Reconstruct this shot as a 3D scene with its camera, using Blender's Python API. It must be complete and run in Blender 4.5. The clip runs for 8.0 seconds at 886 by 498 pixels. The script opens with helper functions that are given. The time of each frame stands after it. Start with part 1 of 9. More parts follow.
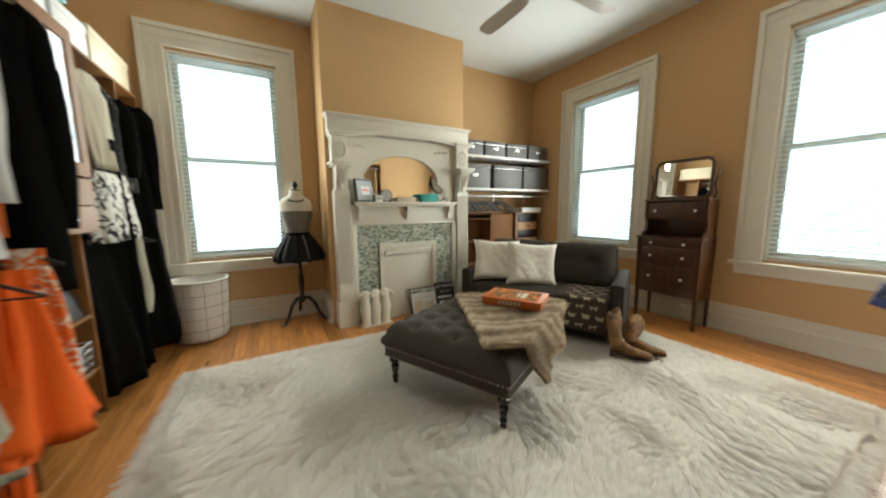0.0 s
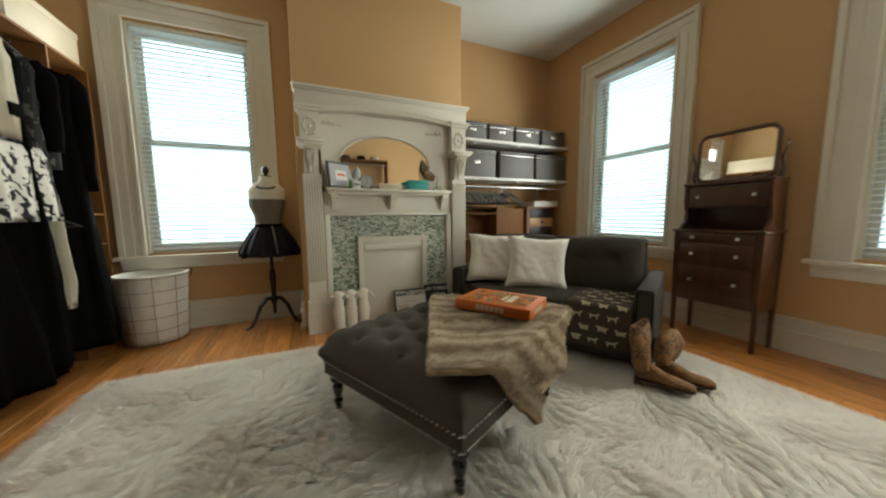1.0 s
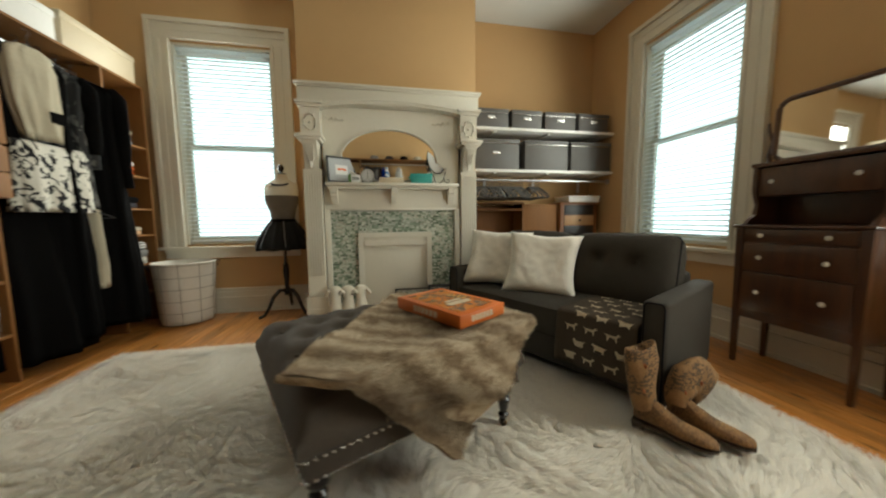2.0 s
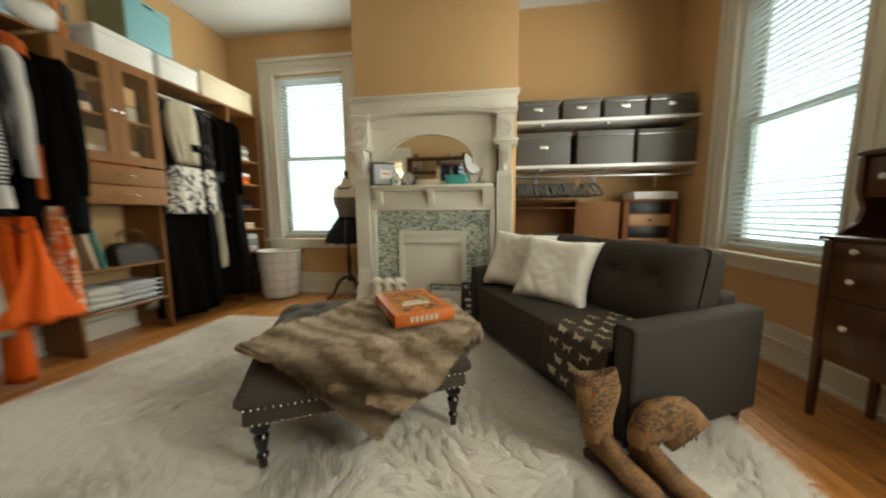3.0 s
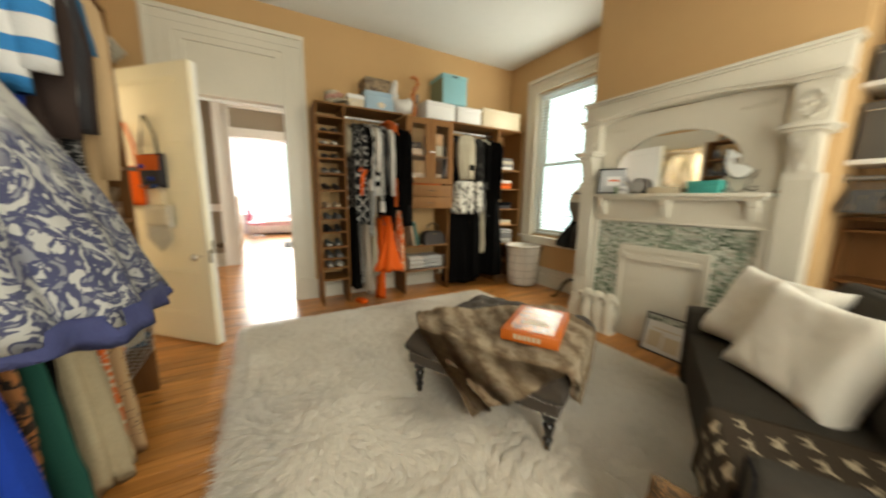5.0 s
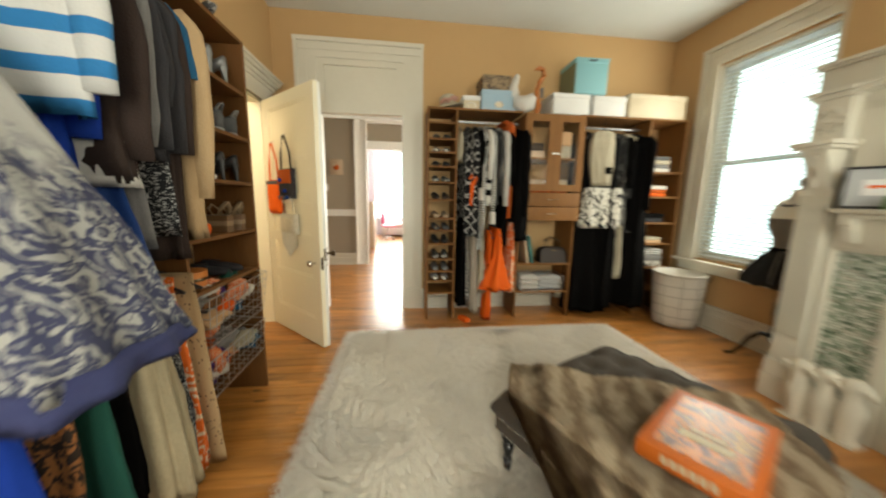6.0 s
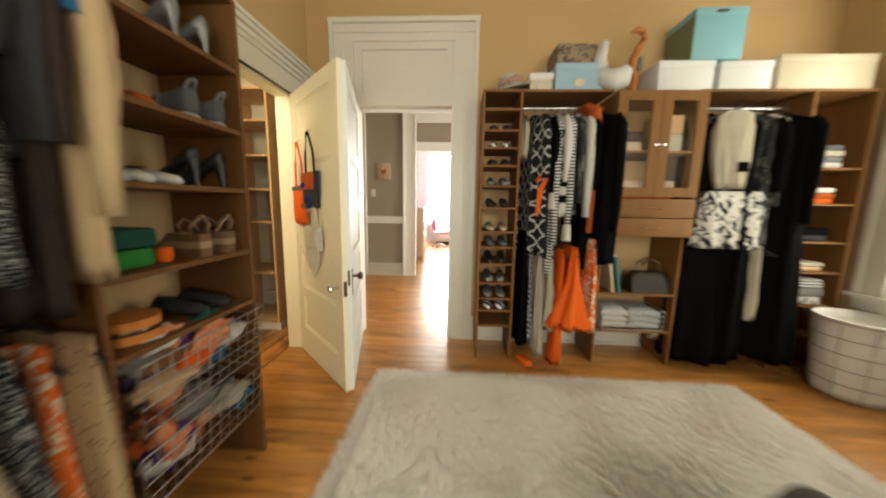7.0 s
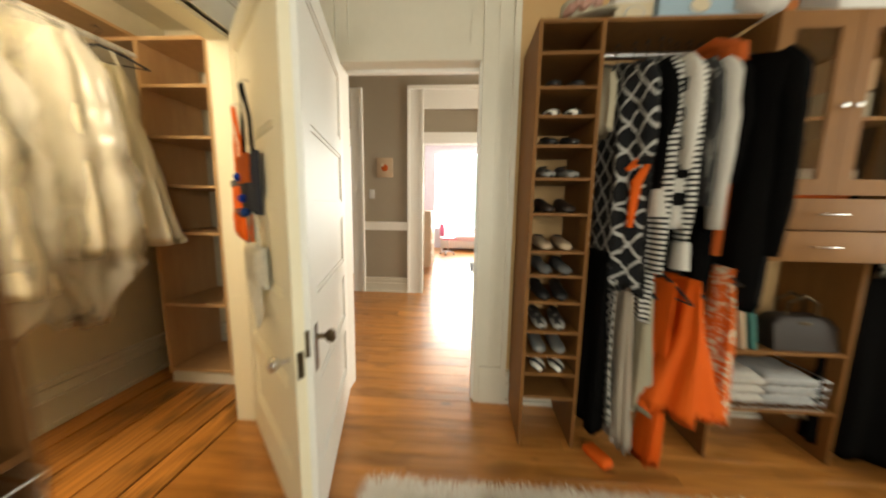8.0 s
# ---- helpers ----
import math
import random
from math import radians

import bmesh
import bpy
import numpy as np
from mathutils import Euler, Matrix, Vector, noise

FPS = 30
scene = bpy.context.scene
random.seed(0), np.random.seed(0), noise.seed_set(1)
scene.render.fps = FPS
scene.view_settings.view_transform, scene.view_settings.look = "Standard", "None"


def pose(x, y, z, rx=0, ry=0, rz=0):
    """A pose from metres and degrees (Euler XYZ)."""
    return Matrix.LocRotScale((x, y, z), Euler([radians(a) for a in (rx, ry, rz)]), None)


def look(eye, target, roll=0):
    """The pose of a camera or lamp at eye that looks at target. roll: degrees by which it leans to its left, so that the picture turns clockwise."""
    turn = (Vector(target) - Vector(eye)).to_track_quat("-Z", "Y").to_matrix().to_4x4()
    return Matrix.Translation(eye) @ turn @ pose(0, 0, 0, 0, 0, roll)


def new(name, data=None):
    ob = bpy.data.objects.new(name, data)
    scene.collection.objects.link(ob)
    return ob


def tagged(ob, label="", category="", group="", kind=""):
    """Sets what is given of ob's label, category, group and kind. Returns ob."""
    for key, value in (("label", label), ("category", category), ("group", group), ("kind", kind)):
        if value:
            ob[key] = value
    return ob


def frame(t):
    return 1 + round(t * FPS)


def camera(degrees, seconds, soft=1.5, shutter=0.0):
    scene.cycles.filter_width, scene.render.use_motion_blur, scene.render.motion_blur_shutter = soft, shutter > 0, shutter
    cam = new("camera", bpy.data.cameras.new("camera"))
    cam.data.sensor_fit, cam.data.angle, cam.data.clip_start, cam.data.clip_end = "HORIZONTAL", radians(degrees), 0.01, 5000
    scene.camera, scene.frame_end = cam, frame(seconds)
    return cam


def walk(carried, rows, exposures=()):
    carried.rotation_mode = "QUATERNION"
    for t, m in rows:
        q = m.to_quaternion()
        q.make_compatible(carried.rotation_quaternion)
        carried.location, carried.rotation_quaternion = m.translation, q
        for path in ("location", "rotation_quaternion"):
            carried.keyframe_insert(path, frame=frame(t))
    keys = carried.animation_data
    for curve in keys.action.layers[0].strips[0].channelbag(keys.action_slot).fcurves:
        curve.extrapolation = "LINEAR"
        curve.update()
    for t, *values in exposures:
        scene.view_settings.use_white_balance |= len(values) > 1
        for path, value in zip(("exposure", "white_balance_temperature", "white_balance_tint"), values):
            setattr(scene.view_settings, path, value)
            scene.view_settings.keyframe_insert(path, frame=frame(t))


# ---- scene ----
cam = camera(110.2, 8.0, soft=2.1, shutter=0.9)
PATH = [
    (0, (0.901, 0.912, 1.175), (1.861, 2.648, 0.915), -0.6),
    (0.5, (1.143, 1.096, 1.105), (2.063, 2.855, 0.867), -0.7),
    (1, (1.439, 1.179, 1.004), (2.247, 2.996, 0.789), -0.6),
    (1.2, (1.565, 1.202, 0.965), (2.309, 3.048, 0.764), -0.6),
    (2.5, (2.412, 1.169, 0.921), (2.48, 3.158, 0.718), -0.5),
    (3, (2.725, 1.091, 0.992), (2.441, 3.056, 0.756), -0.4),
    (3.5, (3.017, 1.07, 1.068), (2.348, 2.937, 0.807), -0.2),
    (4, (3.275, 1.094, 1.14), (2.199, 2.753, 0.843), 0.1),
    (4.5, (3.414, 1.177, 1.179), (1.98, 2.534, 0.862), 0.5),
    (5, (3.45, 1.32, 1.19), (1.735, 2.296, 0.867), 0.7),
    (5.2, (3.425, 1.382, 1.195), (1.627, 2.199, 0.875), 0.75),
    (6.3, (2.937, 1.641, 1.272), (0.963, 1.733, 0.968), 1.1),
    (6.5, (2.823, 1.656, 1.278), (0.846, 1.679, 0.98), 1.1),
    (7, (2.451, 1.648, 1.288), (0.475, 1.544, 0.998), 1.0),
    (7.5, (2.017, 1.556, 1.296), (0.042, 1.414, 1.015), 1.0),
    (8, (1.533, 1.483, 1.291), (-0.443, 1.348, 1.017), 0.9),
]
EXPOSURES = [(0.0, 0.20, 6350, 6), (1.0, -0.26, 6500, 5), (2.5, -0.17, 6850, 5), (3.5, -0.06, 6850, 6), (4.2, -0.04, 7000, 7), (5.0, -0.01, 7450, 9), (6.5, 0.11, 7250, 6), (8.0, 0.05, 7650, 8)]
walk(cam, [(t, look(eye, target, roll)) for t, eye, target, roll in PATH], EXPOSURES)

# ---------------------------------------------------------------- light
world = bpy.data.worlds.new("sky")
scene.world = world
world.use_nodes = True
wn = world.node_tree
sky = wn.nodes.new("ShaderNodeTexSky")
sky.sky_type, sky.sun_disc = "NISHITA", False
sky.sun_elevation, sky.sun_rotation = radians(55), radians(180)
wn.links.new(sky.outputs[0], wn.nodes["Background"].inputs[0])
wn.nodes["Background"].inputs[1].default_value = 0.08
sun = new("sun", bpy.data.lights.new("sun", "SUN"))
sun.data.energy, sun.data.angle, sun.data.color = 2.0, radians(0.5), (1.0, 0.95, 0.88)
sun.matrix_world = look((-4, -6, 12), (0, 0, 0))


def daylight(name, x, y, z, w, h, aim, watts, colour=(1.0, 0.985, 0.96), spread=180):
    """An area lamp in a window's opening that stands for the sky outside."""
    lamp = new(name, bpy.data.lights.new(name, "AREA"))
    lamp.data.shape, lamp.data.size, lamp.data.size_y = "RECTANGLE", w, h
    lamp.data.energy, lamp.data.color = watts, colour
    lamp.matrix_world = look((x, y, z), (x + aim[0], y + aim[1], z + aim[2]))
    lamp.data.spread = radians(spread)
    return lamp


DAY = (0.98, 1.0, 0.95)
daylight("daylight_lamp", 0.615, 4.655, 1.65, 0.80, 1.85, (0, -1, 0), 32, DAY)
daylight("daylight_lamp", 4.595, 3.46, 1.63, 0.80, 1.80, (-1, 0, 0), 37, DAY, 150)
daylight("daylight_lamp", 4.595, 1.46, 1.63, 0.80, 1.80, (-1, 0, 0), 50, DAY, 165)
daylight("daylight_lamp", -8.25, 1.7, 1.75, 2.4, 2.2, (1, 0, 0), 330, (0.93, 0.97, 1.0))
# added lamp by an unseen end-wall opening, to brighten the hall
daylight("daylight_lamp", -1.9, 4.4, 1.7, 1.4, 1.9, (0, -1, 0), 130, (1.0, 0.97, 0.92))
# unseen lamp added to brighten the closet; it has no fitting
closet_fill = new("closet_fill_light", bpy.data.lights.new("closet_fill_light", "POINT"))
closet_fill.data.energy, closet_fill.data.color, closet_fill.data.shadow_soft_size = 66, (1.0, 0.91, 0.77), 0.15
closet_fill.location = (1.25, -0.02, 2.15)

# ---------------------------------------------------------------- materials
def mat(name, colour, rough=0.5, metal=0.0, colour2=None, scale=6.0, amount=0.5, bump=0.0, bump_scale=60.0,
        stretch=(1, 1, 1), sheen=0.0, coat=0.0, per_object=0.0):
    """A surface with colour variation at two scales and fine relief, in object metres."""
    m = bpy.data.materials.new(name)
    m.use_nodes = True
    n, l = m.node_tree.nodes, m.node_tree.links
    b = n["Principled BSDF"]
    b.inputs["Roughness"].default_value = rough
    b.inputs["Metallic"].default_value = metal
    b.inputs["Sheen Weight"].default_value = sheen
    if rough > 0.7:
        b.inputs["Specular IOR Level"].default_value = 0.2
    b.inputs["Coat Weight"].default_value = coat
    b.inputs["Coat Roughness"].default_value = 0.15
    tc = n.new("ShaderNodeTexCoord")
    mp = n.new("ShaderNodeMapping")
    mp.inputs["Scale"].default_value = stretch
    l.new(tc.outputs["Object"], mp.inputs[0])
    if colour2 is None:
        colour2 = tuple(c * 0.86 for c in colour)
    big = n.new("ShaderNodeTexNoise")
    big.inputs["Scale"].default_value, big.inputs["Detail"].default_value = scale, 8
    fine = n.new("ShaderNodeTexNoise")
    fine.inputs["Scale"].default_value, fine.inputs["Detail"].default_value = scale * 9, 4
    l.new(mp.outputs[0], big.inputs["Vector"])
    l.new(mp.outputs[0], fine.inputs["Vector"])
    avg = n.new("ShaderNodeMath")
    avg.operation = "MULTIPLY_ADD"
    avg.inputs[1].default_value = 0.45
    l.new(fine.outputs[0], avg.inputs[0])
    half = n.new("ShaderNodeMath")
    half.operation = "MULTIPLY"
    half.inputs[1].default_value = 0.55
    l.new(big.outputs[0], half.inputs[0])
    l.new(half.outputs[0], avg.inputs[2])
    ramp = n.new("ShaderNodeMapRange")
    ramp.inputs[1].default_value, ramp.inputs[2].default_value = 0.5 - 0.5 * (1 - amount) - 0.05, 0.5 + 0.5 * (1 - amount) + 0.05
    l.new(avg.outputs[0], ramp.inputs[0])
    mix = n.new("ShaderNodeMix")
    mix.data_type = "RGBA"
    mix.inputs[6].default_value, mix.inputs[7].default_value = (*colour2, 1), (*colour, 1)
    l.new(ramp.outputs[0], mix.inputs[0])
    out = mix.outputs[2]
    if per_object:
        info = n.new("ShaderNodeObjectInfo")
        mr = n.new("ShaderNodeMapRange")
        mr.inputs[3].default_value, mr.inputs[4].default_value = 1 - per_object, 1 + per_object
        l.new(info.outputs["Random"], mr.inputs[0])
        hsv = n.new("ShaderNodeHueSaturation")
        l.new(mr.outputs[0], hsv.inputs["Value"])
        l.new(out, hsv.inputs["Color"])
        out = hsv.outputs[0]
    l.new(out, b.inputs["Base Color"])
    rr = n.new("ShaderNodeMapRange")
    rr.inputs[3].default_value, rr.inputs[4].default_value = max(rough - 0.08, 0.02), min(rough + 0.08, 1)
    l.new(big.outputs[0], rr.inputs[0])
    l.new(rr.outputs[0], b.inputs["Roughness"])
    if bump:
        bn = n.new("ShaderNodeTexNoise")
        bn.inputs["Scale"].default_value, bn.inputs["Detail"].default_value = bump_scale, 5
        l.new(mp.outputs[0], bn.inputs["Vector"])
        bp = n.new("ShaderNodeBump")
        bp.inputs["Strength"].default_value, bp.inputs["Distance"].default_value = bump, 0.01
        l.new(bn.outputs[0], bp.inputs["Height"])
        l.new(bp.outputs[0], b.inputs["Normal"])
    return m


def pattern(name, kind, c1, c2, scale=20.0, rough=0.8, threshold=0.5, stretch=(1, 1, 1), rot=(0, 0, 0), c3=None, warp=0.0):
    """Printed or woven cloth in two or three colours."""
    m = mat(name, c1, rough, bump=0.2, bump_scale=120)
    n, l = m.node_tree.nodes, m.node_tree.links
    b = n["Principled BSDF"]
    tc = n.new("ShaderNodeTexCoord")
    mp = n.new("ShaderNodeMapping")
    mp.inputs["Scale"].default_value = stretch
    mp.inputs["Rotation"].default_value = rot
    l.new(tc.outputs["Object"], mp.inputs[0])
    if kind == "stripes":
        t = n.new("ShaderNodeTexWave")
        t.bands_direction = "Z"
        t.inputs["Scale"].default_value = scale
        t.inputs["Distortion"].default_value = warp
        fac = t.outputs["Fac"]
    elif kind == "spots":
        t = n.new("ShaderNodeTexVoronoi")
        t.inputs["Scale"].default_value = scale
        fac = t.outputs["Distance"]
    elif kind == "blotch":
        t = n.new("ShaderNodeTexNoise")
        t.inputs["Scale"].default_value, t.inputs["Detail"].default_value = scale, 3
        t.inputs["Distortion"].default_value = warp
        fac = t.outputs["Fac"]
    elif kind == "net":
        t = n.new("ShaderNodeTexVoronoi")
        t.feature = "DISTANCE_TO_EDGE"
        t.inputs["Scale"].default_value, t.inputs["Randomness"].default_value = scale, warp
        fac = t.outputs["Distance"]
    elif kind == "lattice":
        # two sets of slanting lines crossing in diamonds, broken by noise
        sp = n.new("ShaderNodeSeparateXYZ")
        wob = n.new("ShaderNodeTexNoise")
        wob.inputs["Scale"].default_value = 5.0
        l.new(mp.outputs[0], wob.inputs["Vector"])
        l.new(mp.outputs[0], sp.inputs[0])
        lines = []
        for sgn in (1.0, -1.0):
            ma, mb, pp = (n.new("ShaderNodeMath") for _ in range(3))
            ma.operation, mb.operation, pp.operation = "MULTIPLY_ADD", "MULTIPLY_ADD", "PINGPONG"
            ma.inputs[1].default_value, mb.inputs[1].default_value, pp.inputs[1].default_value = sgn, warp, 1.0 / scale
            l.new(sp.outputs[0], ma.inputs[0])
            l.new(sp.outputs[2], ma.inputs[2])
            l.new(wob.outputs[0], mb.inputs[0])
            l.new(ma.outputs[0], mb.inputs[2])
            l.new(mb.outputs[0], pp.inputs[0])
            lines.append(pp.outputs[0])
        mn, t = n.new("ShaderNodeMath"), None
        mn.operation = "MINIMUM"
        l.new(lines[0], mn.inputs[0])
        l.new(lines[1], mn.inputs[1])
        sc = n.new("ShaderNodeMath")
        sc.operation = "MULTIPLY"
        sc.inputs[1].default_value = scale
        l.new(mn.outputs[0], sc.inputs[0])
        fac = sc.outputs[0]
    elif kind == "roses":
        v = n.new("ShaderNodeTexVoronoi")
        v.inputs["Scale"].default_value = scale
        sn = n.new("ShaderNodeMath")
        sn.operation = "SINE"
        mu = n.new("ShaderNodeMath")
        mu.operation = "MULTIPLY"
        mu.inputs[1].default_value = 26.0
        l.new(v.outputs["Distance"], mu.inputs[0])
        l.new(mu.outputs[0], sn.inputs[0])
        lt = n.new("ShaderNodeMath")
        lt.operation = "LESS_THAN"
        lt.inputs[1].default_value = 0.50
        l.new(v.outputs["Distance"], lt.inputs[0])
        mm = n.new("ShaderNodeMath")
        mm.operation = "MULTIPLY"
        l.new(sn.outputs[0], mm.inputs[0])
        l.new(lt.outputs[0], mm.inputs[1])
        wob, wadd = n.new("ShaderNodeTexNoise"), n.new("ShaderNodeVectorMath")
        wob.inputs["Scale"].default_value, wob.inputs["Detail"].default_value = scale * 2.2, 3
        wadd.operation = "MULTIPLY_ADD"
        wadd.inputs[1].default_value = (0.09, 0.09, 0.09)
        l.new(mp.outputs[0], wob.inputs["Vector"])
        l.new(wob.outputs["Color"], wadd.inputs[0])
        l.new(mp.outputs[0], wadd.inputs[2])
        l.new(wadd.outputs[0], v.inputs["Vector"])
        t, fac = None, mm.outputs[0]
    if t is not None:
        l.new(mp.outputs[0], t.inputs["Vector"])
    r = n.new("ShaderNodeValToRGB")
    r.color_ramp.interpolation = "CONSTANT"
    e = r.color_ramp.elements
    e[0].color, e[1].color, e[1].position = (*c1, 1), (*c2, 1), threshold
    if c3:
        x = e.new(min(threshold + 0.14, 0.97))
        x.color = (*c3, 1)
    l.new(fac, r.inputs[0])
    l.new(r.outputs[0], b.inputs["Base Color"])
    return m


def wood(name, dark, light, rough=0.35, scale=1.0, axis=0, coat=0.0, per_object=0.12):
    """Grained wood; axis is the way the grain runs."""
    st = [9.0, 9.0, 9.0]
    st[axis] = 0.7
    m = mat(name, light, rough, colour2=dark, scale=2.2 * scale, amount=0.62, stretch=tuple(st), bump=0.12, bump_scale=14, coat=coat, per_object=per_object)
    return m


def old_boards(name, axis, stain=0.70):
    """Old varnished pine: each board its own stretch of grain, with knots, dark streaks and worn patches."""
    m = mat(name, (0.5, 0.2, 0.05), 0.3, bump=0.10, bump_scale=14, stretch=(9, 0.7, 9) if axis == 1 else (0.7, 9, 9), coat=0.22)
    n, l = m.node_tree.nodes, m.node_tree.links
    b = n["Principled BSDF"]
    tc, info = n.new("ShaderNodeTexCoord"), n.new("ShaderNodeObjectInfo")
    shift = n.new("ShaderNodeVectorMath")
    shift.operation = "MULTIPLY_ADD"
    shift.inputs[1].default_value = (31.0, 17.0, 11.0)
    l.new(info.outputs["Random"], shift.inputs[0])
    l.new(tc.outputs["Object"], shift.inputs[2])

    def layer(kind, across, along, detail=4, distort=0.0):
        mp, t = n.new("ShaderNodeMapping"), n.new(kind)
        mp.inputs["Scale"].default_value = (across, along, across) if axis == 1 else (along, across, across)
        l.new(shift.outputs[0], mp.inputs[0])
        l.new(mp.outputs[0], t.inputs["Vector"])
        t.inputs["Scale"].default_value = 1.0
        if kind == "ShaderNodeTexNoise":
            t.inputs["Detail"].default_value, t.inputs["Distortion"].default_value = detail, distort
        return t.outputs[0]

    def steps(src, lo, hi, a, c):
        r = n.new("ShaderNodeMapRange")
        r.inputs[1].default_value, r.inputs[2].default_value, r.inputs[3].default_value, r.inputs[4].default_value = lo, hi, a, c
        l.new(src, r.inputs[0])
        return r.outputs[0]

    def times(src, val):
        h = n.new("ShaderNodeHueSaturation")
        l.new(src, h.inputs["Color"])
        l.new(val, h.inputs["Value"])
        return h.outputs[0]

    ramp = n.new("ShaderNodeValToRGB")
    e = ramp.color_ramp.elements
    e[0].position, e[0].color = 0.30, (0.36, 0.140, 0.030, 1)
    e[1].position, e[1].color = 0.72, (0.63, 0.280, 0.078, 1)
    x = e.new(0.5)
    x.color = (0.52, 0.212, 0.050, 1)
    l.new(layer("ShaderNodeTexNoise", 26, 1.3, 6, 1.5), ramp.inputs[0])
    col = times(ramp.outputs[0], steps(info.outputs["Random"], 0, 1, 0.78, 1.14))
    col = times(col, steps(layer("ShaderNodeTexNoise", 5, 2.2, 3, 0.6), 0.34, 0.48, stain, 1.0))
    col = times(col, steps(layer("ShaderNodeTexVoronoi", 7.0, 2.6), 0.05, 0.13, 0.30, 1.0))
    col = times(col, steps(layer("ShaderNodeTexNoise", 120, 4, 3), 0.34, 0.52, 0.90, 1.03))
    l.new(col, b.inputs["Base Color"])
    return m


M_WALL = mat("peach_paint", (0.535, 0.34, 0.163), 0.75, colour2=(0.50, 0.318, 0.152), scale=1.2, amount=0.5, bump=0.12, bump_scale=90)
M_CEIL = mat("ceiling_paint", (0.68, 0.70, 0.675), 0.85, colour2=(0.64, 0.66, 0.635), scale=1.0, bump=0.1, bump_scale=60)
M_TRIM = mat("trim_paint", (0.66, 0.62, 0.52), 0.38, colour2=(0.61, 0.57, 0.475), scale=3, bump=0.06, bump_scale=40)
M_DOORW = mat("white_gloss_paint", (0.78, 0.77, 0.73), 0.55, colour2=(0.76, 0.75, 0.70), scale=3, bump=0.05, bump_scale=40)
M_DOORC = mat("cream_paint", (0.80, 0.73, 0.55), 0.45, colour2=(0.76, 0.69, 0.51), scale=3, bump=0.06, bump_scale=40)
M_HALL = mat("taupe_paint", (0.335, 0.285, 0.22), 0.75, colour2=(0.31, 0.265, 0.205), scale=1.5, bump=0.1, bump_scale=90)
M_FARWALL = mat("pale_lilac_paint", (0.72, 0.68, 0.74), 0.8, scale=1.2)
M_CLOSETW = mat("closet_cream_paint", (0.66, 0.60, 0.45), 0.8, scale=1.4, bump=0.1)
M_FLOOR, M_FLOORX = old_boards("honey_floorboard", 1), old_boards("worn_floorboard_crosswise", 0, 0.34)
M_GAP = mat("dark_gap", (0.05, 0.028, 0.014), 0.9)
M_UNIT = wood("maple_laminate", (0.155, 0.064, 0.017), (0.235, 0.106, 0.032), 0.6, 0.8, 2, per_object=0.05)
M_UNITD = wood("brown_laminate", (0.115, 0.046, 0.012), (0.18, 0.078, 0.024), 0.6, 0.8, 2, per_object=0.05)
for k in (M_UNIT, M_UNITD):
    k.node_tree.nodes["Principled BSDF"].inputs["Specular IOR Level"].default_value = 0.22
M_PINE = wood("pine_board", (0.46, 0.26, 0.12), (0.60, 0.38, 0.19), 0.5, 0.8, 2, per_object=0.05)
M_MAHOG = wood("dark_mahogany", (0.024, 0.008, 0.0024), (0.090, 0.030, 0.0080), 0.32, 1.0, 2, coat=0.3, per_object=0.06)
M_CHERRY = wood("cherry_wood", (0.16, 0.055, 0.015), (0.27, 0.098, 0.027), 0.35, 1.0, 2)
M_SOFA = mat("charcoal_weave", (0.066, 0.058, 0.047), 0.95, colour2=(0.048, 0.042, 0.034), scale=22, bump=0.8, bump_scale=300, sheen=0.0)
M_OTTO = mat("slate_velvet", (0.076, 0.060, 0.046), 0.88, colour2=(0.052, 0.042, 0.033), scale=7, bump=0.3, bump_scale=320, sheen=0.05)
M_BLACKW = mat("black_lacquer", (0.008, 0.007, 0.007), 0.18, scale=8)
M_PIPING = mat("black_piping", (0.012, 0.012, 0.013), 0.8)
M_WHITECLOTH = mat("white_linen", (0.80, 0.76, 0.67), 0.9, colour2=(0.74, 0.70, 0.61), scale=6, bump=0.35, bump_scale=190, sheen=0.2)
M_NICKEL = mat("nickel", (0.75, 0.73, 0.70), 0.22, 1.0, scale=20)
M_CHROME = mat("chrome", (0.55, 0.55, 0.55), 0.32, 1.0, scale=20)
M_IRON = mat("black_iron", (0.012, 0.012, 0.012), 0.45, 0.6, scale=20)
M_BRONZE = mat("dark_bronze", (0.12, 0.085, 0.05), 0.35, 1.0, scale=20)
M_BIN = mat("grey_fibreboard", (0.095, 0.088, 0.080), 0.5, colour2=(0.078, 0.072, 0.066), scale=5, bump=0.15, bump_scale=200)
M_SHELFW = mat("white_shelf", (0.78, 0.77, 0.74), 0.4, scale=4)
M_MIRROR = mat("mirror_silver", (0.88, 0.88, 0.86), 0.015, 1.0, colour2=(0.86, 0.86, 0.84), scale=2)
M_MIRROR.node_tree.nodes["Principled BSDF"].inputs["Roughness"].default_value = 0.0
for lk in list(M_MIRROR.node_tree.links):
    if lk.to_socket.name == "Roughness":
        M_MIRROR.node_tree.links.remove(lk)
M_BLIND = mat("white_blind_slat", (0.82, 0.82, 0.80), 0.45, scale=5)
nt = M_BLIND.node_tree
thru, both = nt.nodes.new("ShaderNodeBsdfTranslucent"), nt.nodes.new("ShaderNodeMixShader")
thru.inputs[0].default_value, both.inputs[0].default_value = (0.97, 0.98, 0.98, 1), 0.88
nt.links.new(nt.nodes["Principled BSDF"].outputs[0], both.inputs[1])
nt.links.new(thru.outputs[0], both.inputs[2])
nt.links.new(both.outputs[0], nt.nodes["Material Output"].inputs[0])
